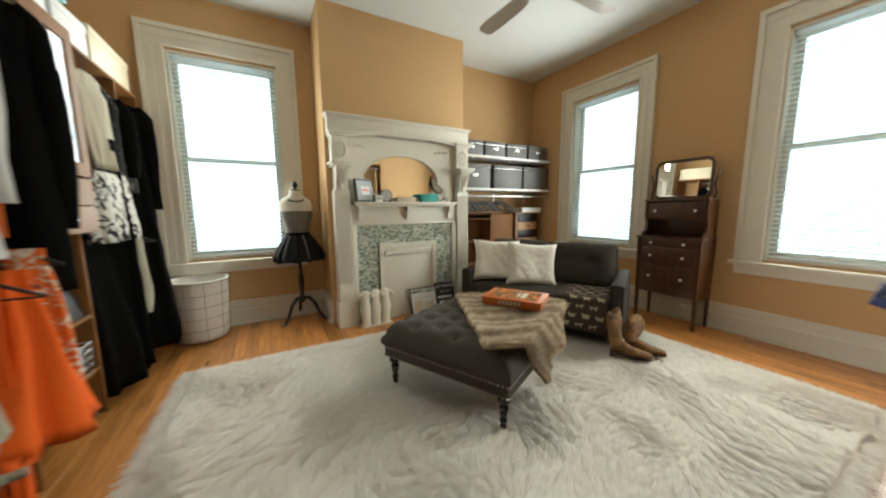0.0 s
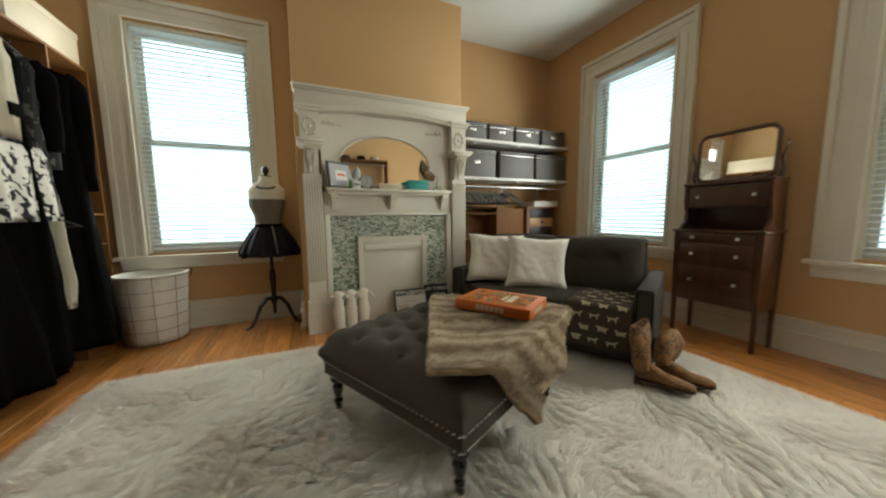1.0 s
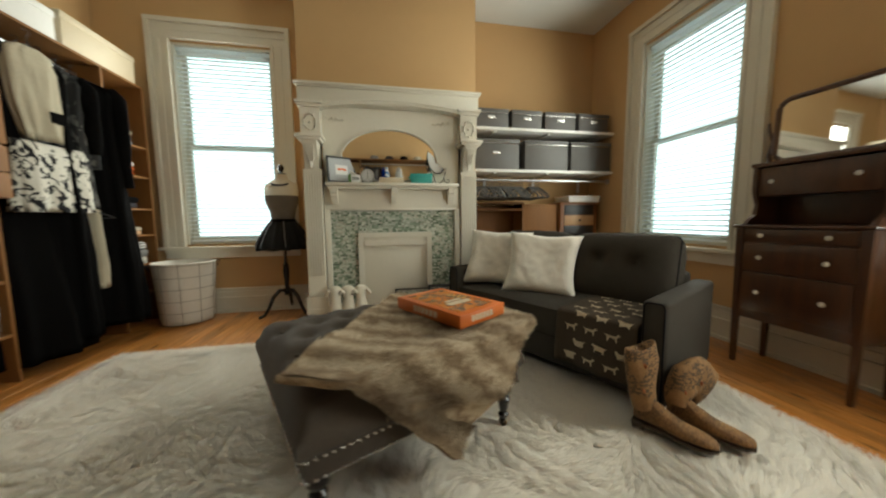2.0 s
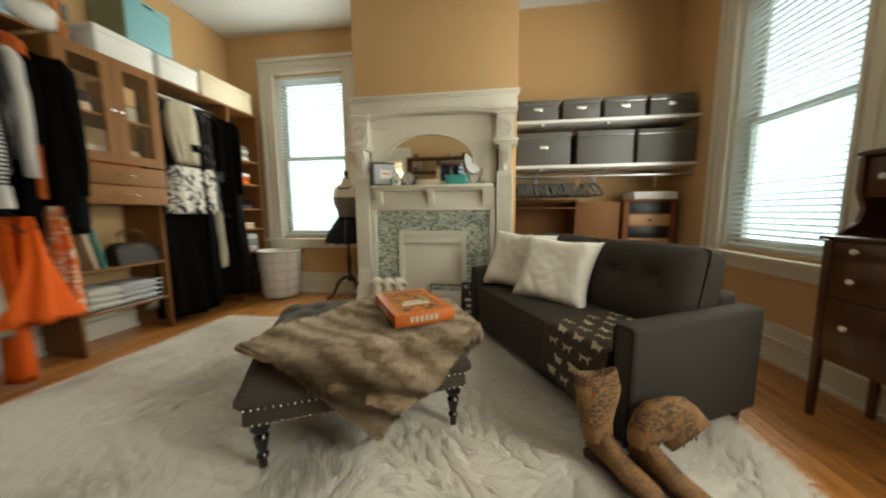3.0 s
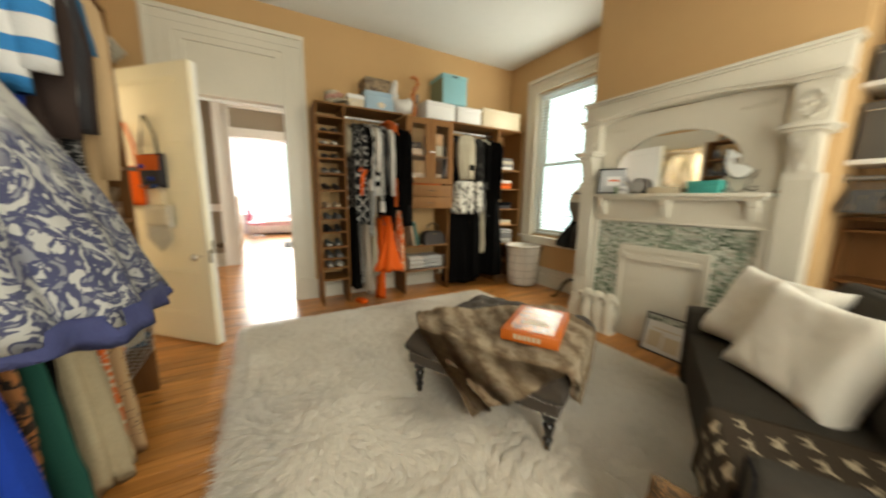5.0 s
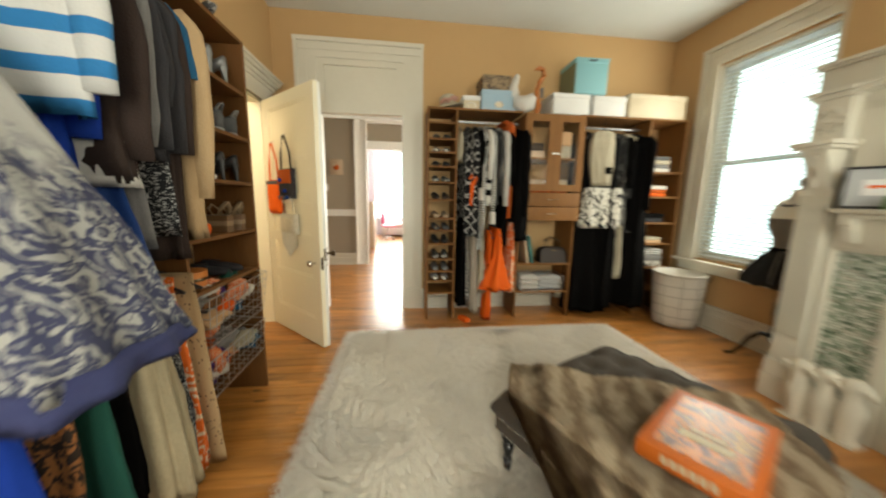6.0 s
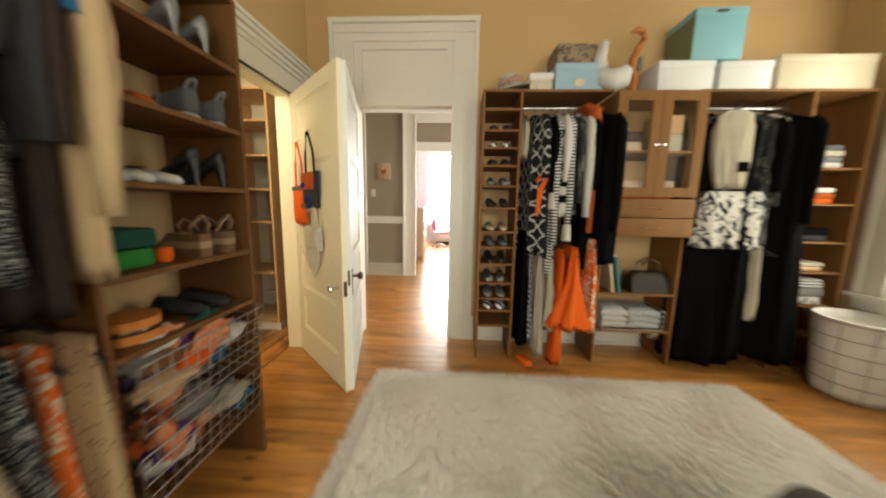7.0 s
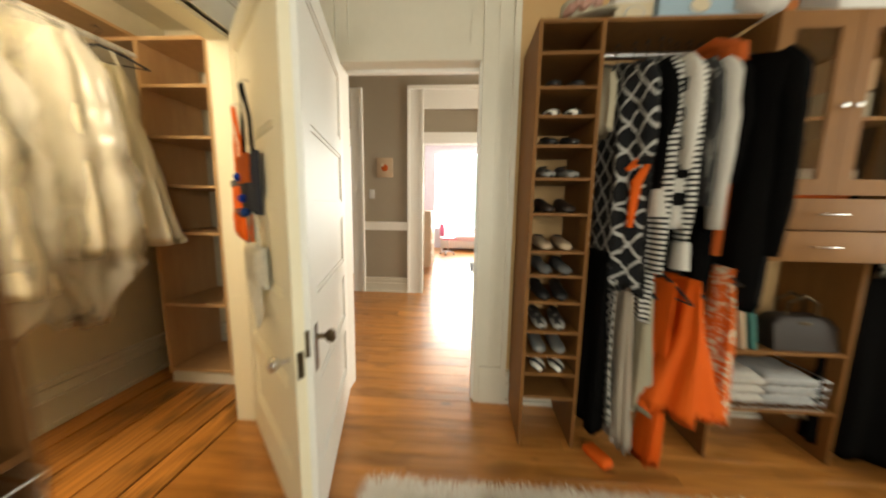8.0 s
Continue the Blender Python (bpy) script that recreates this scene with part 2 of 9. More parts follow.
M_ORANGEBOX = mat("orange_print", (0.58, 0.135, 0.014), 0.5, colour2=(0.50, 0.11, 0.012), scale=8)
M_CREAMPR = mat("cream_print", (0.58, 0.49, 0.34), 0.5, scale=10)
M_WHITE = mat("white_card", (0.68, 0.665, 0.63), 0.6, scale=5)
M_BLACK = mat("black_cloth", (0.0048, 0.0045, 0.0044), 0.95, colour2=(0.0034, 0.0032, 0.0031), scale=8, bump=0.3, bump_scale=200)
M_BLACK.node_tree.nodes["Principled BSDF"].inputs["Specular IOR Level"].default_value = 0.03
M_BLACKPL = mat("black_plastic", (0.015, 0.015, 0.016), 0.4, scale=8)


def glass(name, colour=(1, 1, 1), rough=0.0):
    m = bpy.data.materials.new(name)
    m.use_nodes = True
    b = m.node_tree.nodes["Principled BSDF"]
    b.inputs["Base Color"].default_value = (*colour, 1)
    b.inputs["Transmission Weight"].default_value = 1.0
    b.inputs["Roughness"].default_value = rough
    b.inputs["IOR"].default_value = 1.45
    return m


M_GLASS = glass("clear_glass")


def glow(name, colour, strength):
    m = bpy.data.materials.new(name)
    m.use_nodes = True
    b = m.node_tree.nodes["Principled BSDF"]
    b.inputs["Base Color"].default_value = (0, 0, 0, 1)
    b.inputs["Emission Color"].default_value = (*colour, 1)
    b.inputs["Emission Strength"].default_value = strength
    return m


M_SKYGLOW = glow("bright_overcast_sky", (0.68, 0.93, 1.0), 2.7)

# ---------------------------------------------------------------- mesh helpers
def box(bm, x0, x1, y0, y1, z0, z1):
    """Adds a box to bm."""
    v = [bm.verts.new((x, y, z)) for x in (x0, x1) for y in (y0, y1) for z in (z0, z1)]
    for a, b, c, d in ((0, 1, 3, 2), (4, 6, 7, 5), (0, 4, 5, 1), (2, 3, 7, 6), (0, 2, 6, 4), (1, 5, 7, 3)):
        bm.faces.new((v[a], v[b], v[c], v[d]))
    return v


def bx(x0, x1, y0, y1, z0, z1, bevel=0.0, seg=2):
    """A box mesh, its edges rounded by bevel."""
    bm = bmesh.new()
    box(bm, x0, x1, y0, y1, z0, z1)
    if bevel:
        bmesh.ops.bevel(bm, geom=bm.edges[:], offset=bevel, segments=seg, affect="EDGES", profile=0.5)
    return bm


def lathe(profile, seg=20, cx=0.0, cy=0.0, bm=None):
    """A turned solid from (radius, height) pairs."""
    bm = bm or bmesh.new()
    rings = []
    for r, z in profile:
        rings.append([bm.verts.new((cx + r * math.cos(2 * math.pi * i / seg), cy + r * math.sin(2 * math.pi * i / seg), z)) for i in range(seg)])
    for a, b in zip(rings, rings[1:]):
        for i in range(seg):
            bm.faces.new((a[i], a[(i + 1) % seg], b[(i + 1) % seg], b[i]))
    bm.faces.new(rings[0][::-1])
    bm.faces.new(rings[-1])
    return bm


def tube(points, r, seg=8, bm=None, closed=False):
    """A round bar of radius r along the points."""
    bm = bm or bmesh.new()
    pts = [Vector(p) for p in points]
    n = len(pts)
    rings = []
    up0 = Vector((0, 0, 1))
    for i, p in enumerate(pts):
        d = (pts[(i + 1) % n] - pts[i - 1]) if closed else (pts[min(i + 1, n - 1)] - pts[max(i - 1, 0)])
        d.normalize()
        up = up0 if abs(d.dot(up0)) < 0.95 else Vector((1, 0, 0))
        a = d.cross(up).normalized()
        b = a.cross(d).normalized()
        rr = r[i] if isinstance(r, (list, tuple)) else r
        rings.append([bm.verts.new(p + rr * (math.cos(2 * math.pi * k / seg) * a + math.sin(2 * math.pi * k / seg) * b)) for k in range(seg)])
    for i in range(n if closed else n - 1):
        a, b = rings[i], rings[(i + 1) % n]
        for k in range(seg):
            bm.faces.new((a[k], a[(k + 1) % seg], b[(k + 1) % seg], b[k]))
    if not closed:
        bm.faces.new(rings[0][::-1])
        bm.faces.new(rings[-1])
    return bm


def mesh_of(bm, material, smooth=None):
    bmesh.ops.recalc_face_normals(bm, faces=bm.faces[:])
    me = bpy.data.meshes.new("mesh")
    bm.to_mesh(me)
    bm.free()
    for m in (material if isinstance(material, (list, tuple)) else [material]):
        me.materials.append(m)
    if smooth is not None:
        me.shade_smooth()
        if smooth < 180:
            me.set_sharp_from_angle(angle=radians(smooth))
    return me


def part(name, bm, material, parent=None, label="", m=None, smooth=40):
    """Links bm as one mesh object, under a thing or a part if there is one."""
    ob = new(name, mesh_of(bm, material, smooth))
    if parent is not None:
        ob.parent = parent
    if m is not None:
        ob.matrix_basis = m
    return tagged(ob, label)


def thing(name, label, category, m=None, group="", kind=""):
    """An empty at the base of a thing, to hold its parts."""
    ob = new(name)
    ob.empty_display_size = 0.05
    if m is not None:
        ob.matrix_basis = m
    return tagged(ob, label, category, group, kind)


def solo(name, bm, material, label, category, m=None, group="", kind="", smooth=40):
    ob = part(name, bm, material, None, label, m, smooth)
    return tagged(ob, label, category, group, kind)


def struct(name, bm, material, label="", smooth=30):
    return solo(name, bm, material, label or name.replace("_", " "), name.split("_")[0], kind="structure", smooth=smooth)


# ---------------------------------------------------------------- the room
X0, X1, Y0, Y1, ZC = -0.42, 4.61, 0.27, 4.67, 3.088
W1 = (0.18, 1.05, 0.70, 2.60)
W2 = (3.03, 3.89, 0.70, 2.56)
W3 = (1.03, 1.89, 0.70, 2.56)


def wall(bm, axis, at, thick, a0, a1, z0, z1, holes=()):
    """A wall slab in pieces round its openings; axis 'x': the wall runs along x at y = at."""
    cuts = sorted({a0, a1, *[v for h in holes for v in h[:2]]})
    for p, q in zip(cuts, cuts[1:]):
        hs = [h for h in holes if h[0] < (p + q) / 2 < h[1]]
        spans, z = [], z0
        for h in hs:
            if h[2] > z:
                spans.append((z, h[2]))
            z = h[3]
        if z < z1:
            spans.append((z, z1))
        for s, e in spans:
            if axis == "x":
                box(bm, p, q, at, at + thick, s, e)
            else:
                box(bm, at, at + thick, p, q, s, e)
    return bm


DOOR = (0.69, 1.567, 0.0, 2.82)
CLOSET = (-0.10, 0.87, 0.0, 2.13)
struct("wall_north", wall(bmesh.new(), "x", Y1, 0.18, X0 - 0.14, X1 + 0.18, 0, ZC, [W1]), M_WALL, "peach painted plaster wall with a window")
struct("wall_east", wall(bmesh.new(), "y", X1, 0.18, Y0, Y1, 0, ZC, [W3, W2]), M_WALL, "peach painted plaster wall with two windows")
struct("wall_west", wall(bmesh.new(), "y", X0 - 0.14, 0.07, Y0, Y1, 0, ZC, [DOOR]), M_HALL, "taupe hall side of the doorway wall")
struct("wall_west_room_side", wall(bmesh.new(), "y", X0 - 0.07, 0.07, Y0, Y1, 0, ZC, [DOOR]), M_WALL, "peach painted plaster wall with a doorway")
struct("wall_south", wall(bmesh.new(), "x", Y0 - 0.06, 0.06, X0 - 0.14, X1, 0, ZC, [CLOSET]), M_WALL, "peach painted plaster wall with the closet opening")
struct("wall_south_closet_side", wall(bmesh.new(), "x", Y0 - 0.12, 0.06, X0 - 0.6, X1, 0, ZC, [CLOSET]), M_CLOSETW, "cream painted closet side of the wall")
# chimney breast
struct("wall_chimney", bx(1.40, 2.985, 4.15, Y1, 0, ZC, 0.006), M_WALL, "peach painted chimney breast")
struct("ceiling", bx(X0 - 0.14, X1 + 0.18, Y0 - 0.12, Y1 + 0.18, ZC, ZC + 0.12), M_CEIL, "off-white plaster ceiling")

# closet walls
for nm, x0, x1, y0, y1 in (("wall_closet_back", -0.90, 1.95, -1.0, -0.87), ("wall_closet_west", -1.02, -0.90, -1.0, Y0 - 0.12), ("wall_closet_east", 1.95, 2.07, -1.0, Y0 - 0.12)):
    struct(nm, bx(x0, x1, y0, y1, 0, 2.6), M_CLOSETW, "cream painted closet wall")
struct("ceiling_closet", bx(-1.02, 2.07, -1.0, Y0 - 0.12, 2.6, 2.7), M_CLOSETW, "cream painted closet ceiling")

# hall and the room beyond it
bm = bmesh.new()
wall(bm, "y", -3.07, 0.12, -2.2, 4.6, 0, 3.1, [(-1.0, -0.14, 0, 2.15), (0.88, 1.80, 0, 2.62)])
struct("wall_hall", bm, M_HALL, "taupe hall wall with white chair rail")
bm = bmesh.new()
box(bm, -3.07, -0.56, -2.32, -2.2, 0, 3.1)
wall(bm, "x", 4.6, 0.12, -3.07, -0.56, 0, 3.1, [(-2.6, -1.2, 0.75, 2.65)])
struct("wall_hall_end", bm, M_HALL, "taupe hall end walls")
bm = bmesh.new()
wall(bm, "y", -8.2, 0.12, -0.6, 4.0, 0, 3.1, [(0.55, 2.85, 0.62, 2.85)])
box(bm, -8.2, -3.07, -0.72, -0.6, 0, 3.1)
box(bm, -8.2, -3.07, 4.0, 4.12, 0, 3.1)
struct("backdrop", bx(-9.3, -9.25, -1.5, 5.0, -0.5, 4.2), M_SKYGLOW, "bright daylight outside the far window")
struct("wall_far_room", bm, M_FARWALL, "pale lilac walls of the bedroom beyond the hall")
struct("ceiling_hall", bx(-8.2, -0.56, -2.32, 4.72, 3.1, 3.2), M_CEIL, "white ceiling of the hall and the room beyond")
bm = bmesh.new()
box(bm, -5.5, -5.4, -2.32, -0.6, 0, 3.1)
box(bm, -5.4, -3.07, -2.4, -2.3, 0, 3.1)
struct("wall_side_room", bm, M_FARWALL, "pale walls of a dim side room")


# ---------------------------------------------------------------- trim
def window(name, axis, at, sign, hole, back, label):
    """A double-hung sash window in its moulded casing; at: the wall's face, sign: the way out of the room."""
    a0, a1, z0, z1 = hole
    root = thing(name, label, "window", kind="structure")

    def bb(bm, p0, p1, d0, d1, s0, s1):
        lo, hi = sorted((at + sign * d0, at + sign * d1))
        if axis == "x":
            box(bm, p0, p1, lo, hi, s0, s1)
        else:
            box(bm, lo, hi, p0, p1, s0, s1)

    cw = 0.175
    for side in (0, 1):
        bm = bmesh.new()
        p, q = (a0 - cw, a0) if side == 0 else (a1, a1 + cw)
        bb(bm, p, q, -0.022, 0, z0 - 0.02, z1 + 0.02)
        o0, o1 = (p - 0.002, p + 0.035) if side == 0 else (q - 0.035, q + 0.002)
        bb(bm, o0, o1, -0.045, -0.022, z0 - 0.02, z1 + cw + 0.02)
        i0, i1 = (q - 0.028, q) if side == 0 else (p, p + 0.028)
        bb(bm, i0, i1, -0.034, -0.022, z0 - 0.02, z1 + 0.02)
        mid = (p + q) / 2
        bb(bm, mid - 0.012, mid + 0.012, -0.028, -0.022, z0 - 0.02, z1 + 0.01)
        part("side_casing", bm, M_TRIM, root)
    bm = bmesh.new()
    bb(bm, a0 - cw, a1 + cw, -0.024, 0, z1 + 0.02, z1 + cw + 0.02)
    bb(bm, a0 - cw - 0.004, a1 + cw + 0.004, -0.047, -0.024, z1 + cw - 0.015, z1 + cw + 0.022)
    bb(bm, a0 - 0.02, a1 + 0.02, -0.036, -0.024, z1 + 0.02, z1 + 0.05)
    bb(bm, a0 - cw + 0.03, a1 + cw - 0.03, -0.030, -0.024, z1 + 0.095, z1 + 0.115)
    part("head_casing", bm, M_TRIM, root)
    bm = bmesh.new()
    bb(bm, a0 - cw - 0.03, a1 + cw + 0.03, -0.075, 0.05, z0 - 0.045, z0 - 0.018)
    part("window_sill", bm, M_TRIM, root)
    bm = bmesh.new()
    bb(bm, a0 - cw, a1 + cw, -0.022, 0, z0 - 0.135, z0 - 0.045)
    bb(bm, a0 - cw, a1 + cw, -0.036, -0.022, z0 - 0.075, z0 - 0.045)
    part("apron", bm, M_TRIM, root)
    # jamb lining
    bm = bmesh.new()
    bb(bm, a0 - 0.001, a0 + 0.02, 0, 0.17, z0, z1)
    bb(bm, a1 - 0.02, a1 + 0.001, 0, 0.17, z0, z1)
    bb(bm, a0 + 0.02, a1 - 0.02, 0, 0.17, z1 - 0.02, z1)
    bb(bm, a0 + 0.02, a1 - 0.02, 0.05, 0.17, z0, z0 + 0.03)
    part("window_frame", bm, M_TRIM, root)
    zm = (z0 + z1) / 2 + 0.02
    for sname, s0, s1, d in (("lower_sash", z0 + 0.03, zm + 0.02, 0.085), ("upper_sash", zm - 0.02, z1 - 0.02, 0.12)):
        bm = bmesh.new()
        bb(bm, a0 + 0.02, a0 + 0.065, d, d + 0.03, s0, s1)
        bb(bm, a1 - 0.065, a1 - 0.02, d, d + 0.03, s0, s1)
        bb(bm, a0 + 0.065, a1 - 0.065, d, d + 0.03, s0, s0 + (0.045 if d < 0.1 else 0.026))
        bb(bm, a0 + 0.065, a1 - 0.065, d, d + 0.03, s1 - (0.026 if d < 0.1 else 0.04), s1)
        sash = part(sname, bm, M_TRIM, root)
        bm = bmesh.new()
        bb(bm, a0 + 0.06, a1 - 0.06, d + 0.013, d + 0.017, s0 + 0.04, s1 - 0.035)
        pane = part("pane", bm, M_GLASS, sash)
        pane.visible_shadow = False
    # bright sky behind
    bm = bmesh.new()
    bb(bm, a0 - 0.9, a1 + 0.9, back, back + 0.02, z0 - 1.2, z1 + 2.2)
    struct("backdrop", bm, M_SKYGLOW, "bright hazy daylight outside the window")
    return root


def blind(axis, at, sign, hole, angle, label):
    """A venetian blind hung inside the window's opening, slat by slat."""
    a0, a1, z0, z1 = hole
    a0, a1 = a0 + 0.024, a1 - 0.024
    c = (a0 + a1) / 2
    rot = 0 if axis == "x" else 90
    root = thing("venetian_blind", label, "blind", pose(c if axis == "x" else at + sign * 0.045, at + sign * 0.045 if axis == "x" else c, z1 - 0.025, 0, 0, rot))
    w = (a1 - a0) / 2
    part("head_rail", bx(-w, w, -0.022, 0.022, -0.04, 0.0, 0.004), M_BLIND, root)
    slat = None
    n = int((z1 - z0 - 0.09) / 0.0405)
    for i in range(n):
        z = -0.06 - i * 0.0405
        if slat is None:
            bm = bmesh.new()
            rows = []
            for k in range(5):
                y = -0.0235 + 0.047 * k / 4
                zz = 0.0035 * (1 - (y / 0.0235) ** 2)
                rows.append([bm.verts.new((x, y, zz + h)) for h in (0, 0.0025) for x in (-w, w)])
            for r, s in zip(rows, rows[1:]):
                bm.faces.new((r[0], r[1], s[1], s[0]))
                bm.faces.new((r[2], s[2], s[3], r[3]))
                bm.faces.new((r[0], s[0], s[2], r[2]))
                bm.faces.new((r[1], r[3], s[3], s[1]))
            bm.faces.new((rows[0][0], rows[0][2], rows[0][3], rows[0][1]))
            bm.faces.new((rows[-1][0], rows[-1][1], rows[-1][3], rows[-1][2]))
            slat = mesh_of(bm, M_BLIND, 40)
        ob = new("slat", slat)
        ob.parent = root
        ob.matrix_basis = pose(0, 0, z, sign * angle * (1 if axis == "x" else -1) + random.uniform(-2, 2), random.uniform(-0.25, 0.25), 0)
    zb = -0.06 - n * 0.0405
    part("bottom_rail", bx(-w, w, -0.018, 0.018, zb - 0.006, zb + 0.012, 0.003), M_BLIND, root)
    for f in (-0.72, 0.72):
        part("ladder_cord", tube([(f * w, -0.024, 0), (f * w, -0.024, zb)], 0.0014, 5), M_BLIND, root)
    part("tilt_cord", tube([(-w + 0.05, -0.026, -0.02), (-w + 0.05, -0.027, -0.62)], 0.0016, 5), M_BLIND, root)
    part("cord_tassel", lathe([(0.002, -0.62), (0.006, -0.63), (0.007, -0.655), (0.003, -0.665)], 8, -w + 0.05, -0.027), M_WHITE, root)
    return root


window("window_1", "x", Y1, 1, W1, 0.5, "tall sash window in cream moulded casing beside the chimney breast")
window("window_2", "y", X1, 1, W2, 0.5, "tall sash window in cream moulded casing behind the loveseat")
window("window_3", "y", X1, 1, W3, 0.55, "tall sash window in cream moulded casing beside the dresser")
blind("x", Y1, 1, W1, 7, "white venetian blind lowered in the window, slats open")
blind("y", X1, 1, W2, 13, "white venetian blind lowered in the window, slats open")
blind("y", X1, 1, W3, 8, "white venetian blind lowered in the window, slats open")


def baseboard(name, axis, at, sign, a0, a1, h=0.215):
    """A tall stepped baseboard."""
    bm = bmesh.new()
    for d, s0, s1 in ((0.022, 0, h * 0.56), (0.037, h * 0.56, h * 0.63), (0.016, h * 0.63, h * 0.80), (0.027, h * 0.80, h * 0.86), (0.014, h * 0.86, h * 0.94), (0.031, h * 0.94, h), (0.042, 0, 0.024)):
        lo, hi = sorted((at, at + sign * d))
        if axis == "x":
            box(bm, a0, a1, lo, hi, s0, s1)
        else:
            box(bm, lo, hi, a0, a1, s0, s1)
    return struct(name, bm, M_TRIM, "tall cream stepped baseboard")


baseboard("baseboard_north", "x", Y1, -1, X0, 1.40, 0.25)
baseboard("baseboard_alcove", "x", Y1, -1, 2.985, X1, 0.25)
baseboard("baseboard_east", "y", X1, -1, Y0, Y1 - 0.03, 0.25)
baseboard("baseboard_west", "y", X0, 1, 1.775, Y1, 0.22)
baseboard("baseboard_south", "x", Y0, 1, 1.70, X1, 0.22)
baseboard("baseboard_chimney_side", "y", 1.40, -1, 4.15, Y1 - 0.03, 0.25)
baseboard("baseboard_closet", "x", -0.87, 1, -0.90, 1.95, 0.27)
baseboard("baseboard_closet_side", "y", -0.90, 1, -0.87, 0.15, 0.27)
baseboard("baseboard_hall", "y", -2.95, 1, 0.02, 0.655, 0.22)

# main doorway: casing, transom panel
root = thing("door_casing_1", "cream moulded door casing with a closed transom panel", "casing", kind="structure")
for p, q, o in ((0.485, 0.69, 0.485), (1.567, 1.775, 1.74)):
    bm = bmesh.new()
    box(bm, X0, X0 + 0.022, p, q, 0, 2.66)
    box(bm, X0 + 0.022, X0 + 0.045, o, o + 0.035, 0.0, 2.835)
    inner = q - 0.03 if p < 1 else p
    box(bm, X0 + 0.022, X0 + 0.036, inner, inner + 0.03, 0.0, 2.60)
    box(bm, X0 + 0.022, X0 + 0.03, (p + q) / 2 - 0.015, (p + q) / 2 + 0.015, 0.25, 2.66)
    box(bm, X0 + 0.022, X0 + 0.04, p + 0.035, q - 0.03, 0.0, 0.25)
    part("side_casing", bm, M_TRIM, root)
bm = bmesh.new()
box(bm, X0, X0 + 0.022, 0.485, 1.775, 2.66, 2.835)
box(bm, X0 + 0.022, X0 + 0.048, 0.48, 1.78, 2.80, 2.84)
box(bm, X0 + 0.022, X0 + 0.032, 0.52, 1.74, 2.725, 2.745)
part("head_casing", bm, M_TRIM, root)
bm = bmesh.new()
box(bm, X0 - 0.10, X0 + 0.008, 0.69, 1.567, 2.14, 2.235)
box(bm, X0 - 0.10, X0 + 0.008, 0.69, 1.567, 2.60, 2.665)
box(bm, X0 - 0.10, X0 + 0.008, 0.69, 0.76, 2.235, 2.60)
box(bm, X0 - 0.10, X0 + 0.008, 1.497, 1.567, 2.235, 2.60)
box(bm, X0 - 0.09, X0 - 0.012, 0.76, 1.497, 2.235, 2.60)
part("transom_panel", bm, M_TRIM, root)
bm = bmesh.new()
box(bm, X0 - 0.14, X0 - 0.001, 0.688, 0.706, 0, 2.14)
box(bm, X0 - 0.14, X0 - 0.001, 1.551, 1.569, 0, 2.14)
box(bm, X0 - 0.14, X0 - 0.10, 0.706, 1.551, 2.12, 2.14)
part("jamb", bm, M_DOORW, root)

# closet doorway casing with a cornice
root = thing("door_casing_2", "cream moulded closet door casing with a stepped cornice", "casing", kind="structure")
for p, q in ((-0.28, -0.10), (0.87, 1.035)):
    bm = bmesh.new()
    box(bm, p, q, Y0, Y0 + 0.022, 0, 2.13)
    box(bm, p, p + 0.03, Y0 + 0.022, Y0 + 0.034, 0, 2.13)
    box(bm, q - 0.03, q, Y0 + 0.022, Y0 + 0.034, 0, 2.13)
    part("side_casing", bm, M_TRIM, root)
bm = bmesh.new()
box(bm, -0.30, 1.037, Y0, Y0 + 0.024, 2.13, 2.31)
for k, (d, s0, s1) in enumerate(((0.036, 2.13, 2.155), (0.04, 2.27, 2.30), (0.06, 2.30, 2.33), (0.085, 2.33, 2.36), (0.10, 2.36, 2.385))):
    box(bm, -0.305 - d * 0.8, 1.04, Y0, Y0 + d, s0, s1)
part("head_casing", bm, M_TRIM, root)
bm = bmesh.new()
box(bm, -0.118, -0.082, Y0 - 0.12, Y0 - 0.001, 0, 2.13)
box(bm, 0.852, 0.872, Y0 - 0.12, Y0 - 0.001, 0, 2.13)
box(bm, -0.082, 0.852, Y0 - 0.12, Y0 - 0.001, 2.11, 2.132)
part("jamb", bm, M_DOORC, root)

# hall trim
root = thing("door_casing_3", "white door casing with a glazed transom across the hall", "casing", kind="structure")
for p, q in ((0.655, 0.88), (1.80, 2.02)):
    bm = bmesh.new()
    box(bm, -2.95, -2.925, p, q, 0, 2.915)
    box(bm, -2.925, -2.905, p, p + 0.035, 0, 2.915)
    box(bm, -2.925, -2.91, q - 0.035, q, 0, 2.915)
    part("side_casing", bm, M_DOORW, root)
bm = bmesh.new()
box(bm, -2.95, -2.925, 0.88, 1.80, 2.62, 2.915)
box(bm, -2.925, -2.90, 0.69, 1.985, 2.87, 2.92)
box(bm, -3.05, -2.93, 0.88, 1.80, 2.16, 2.31)
part("head_casing", bm, M_DOORW, root)
part("transom_glass", bx(-3.0, -2.99, 0.88, 1.80, 2.31, 2.62), M_HALL, root)
root = thing("door_casing_4", "white door casing at the far end of the hall wall", "casing", kind="structure")
bm = bmesh.new()
box(bm, -2.95, -2.92, -0.16, 0.015, 0, 2.90)
box(bm, -2.92, -2.90, -0.02, 0.015, 0, 2.90)
part("side_casing", bm, M_DOORW, root)
part("head_casing", bx(-2.95, -2.92, -1.1, -0.16, 2.15, 2.35), M_DOORW, root)
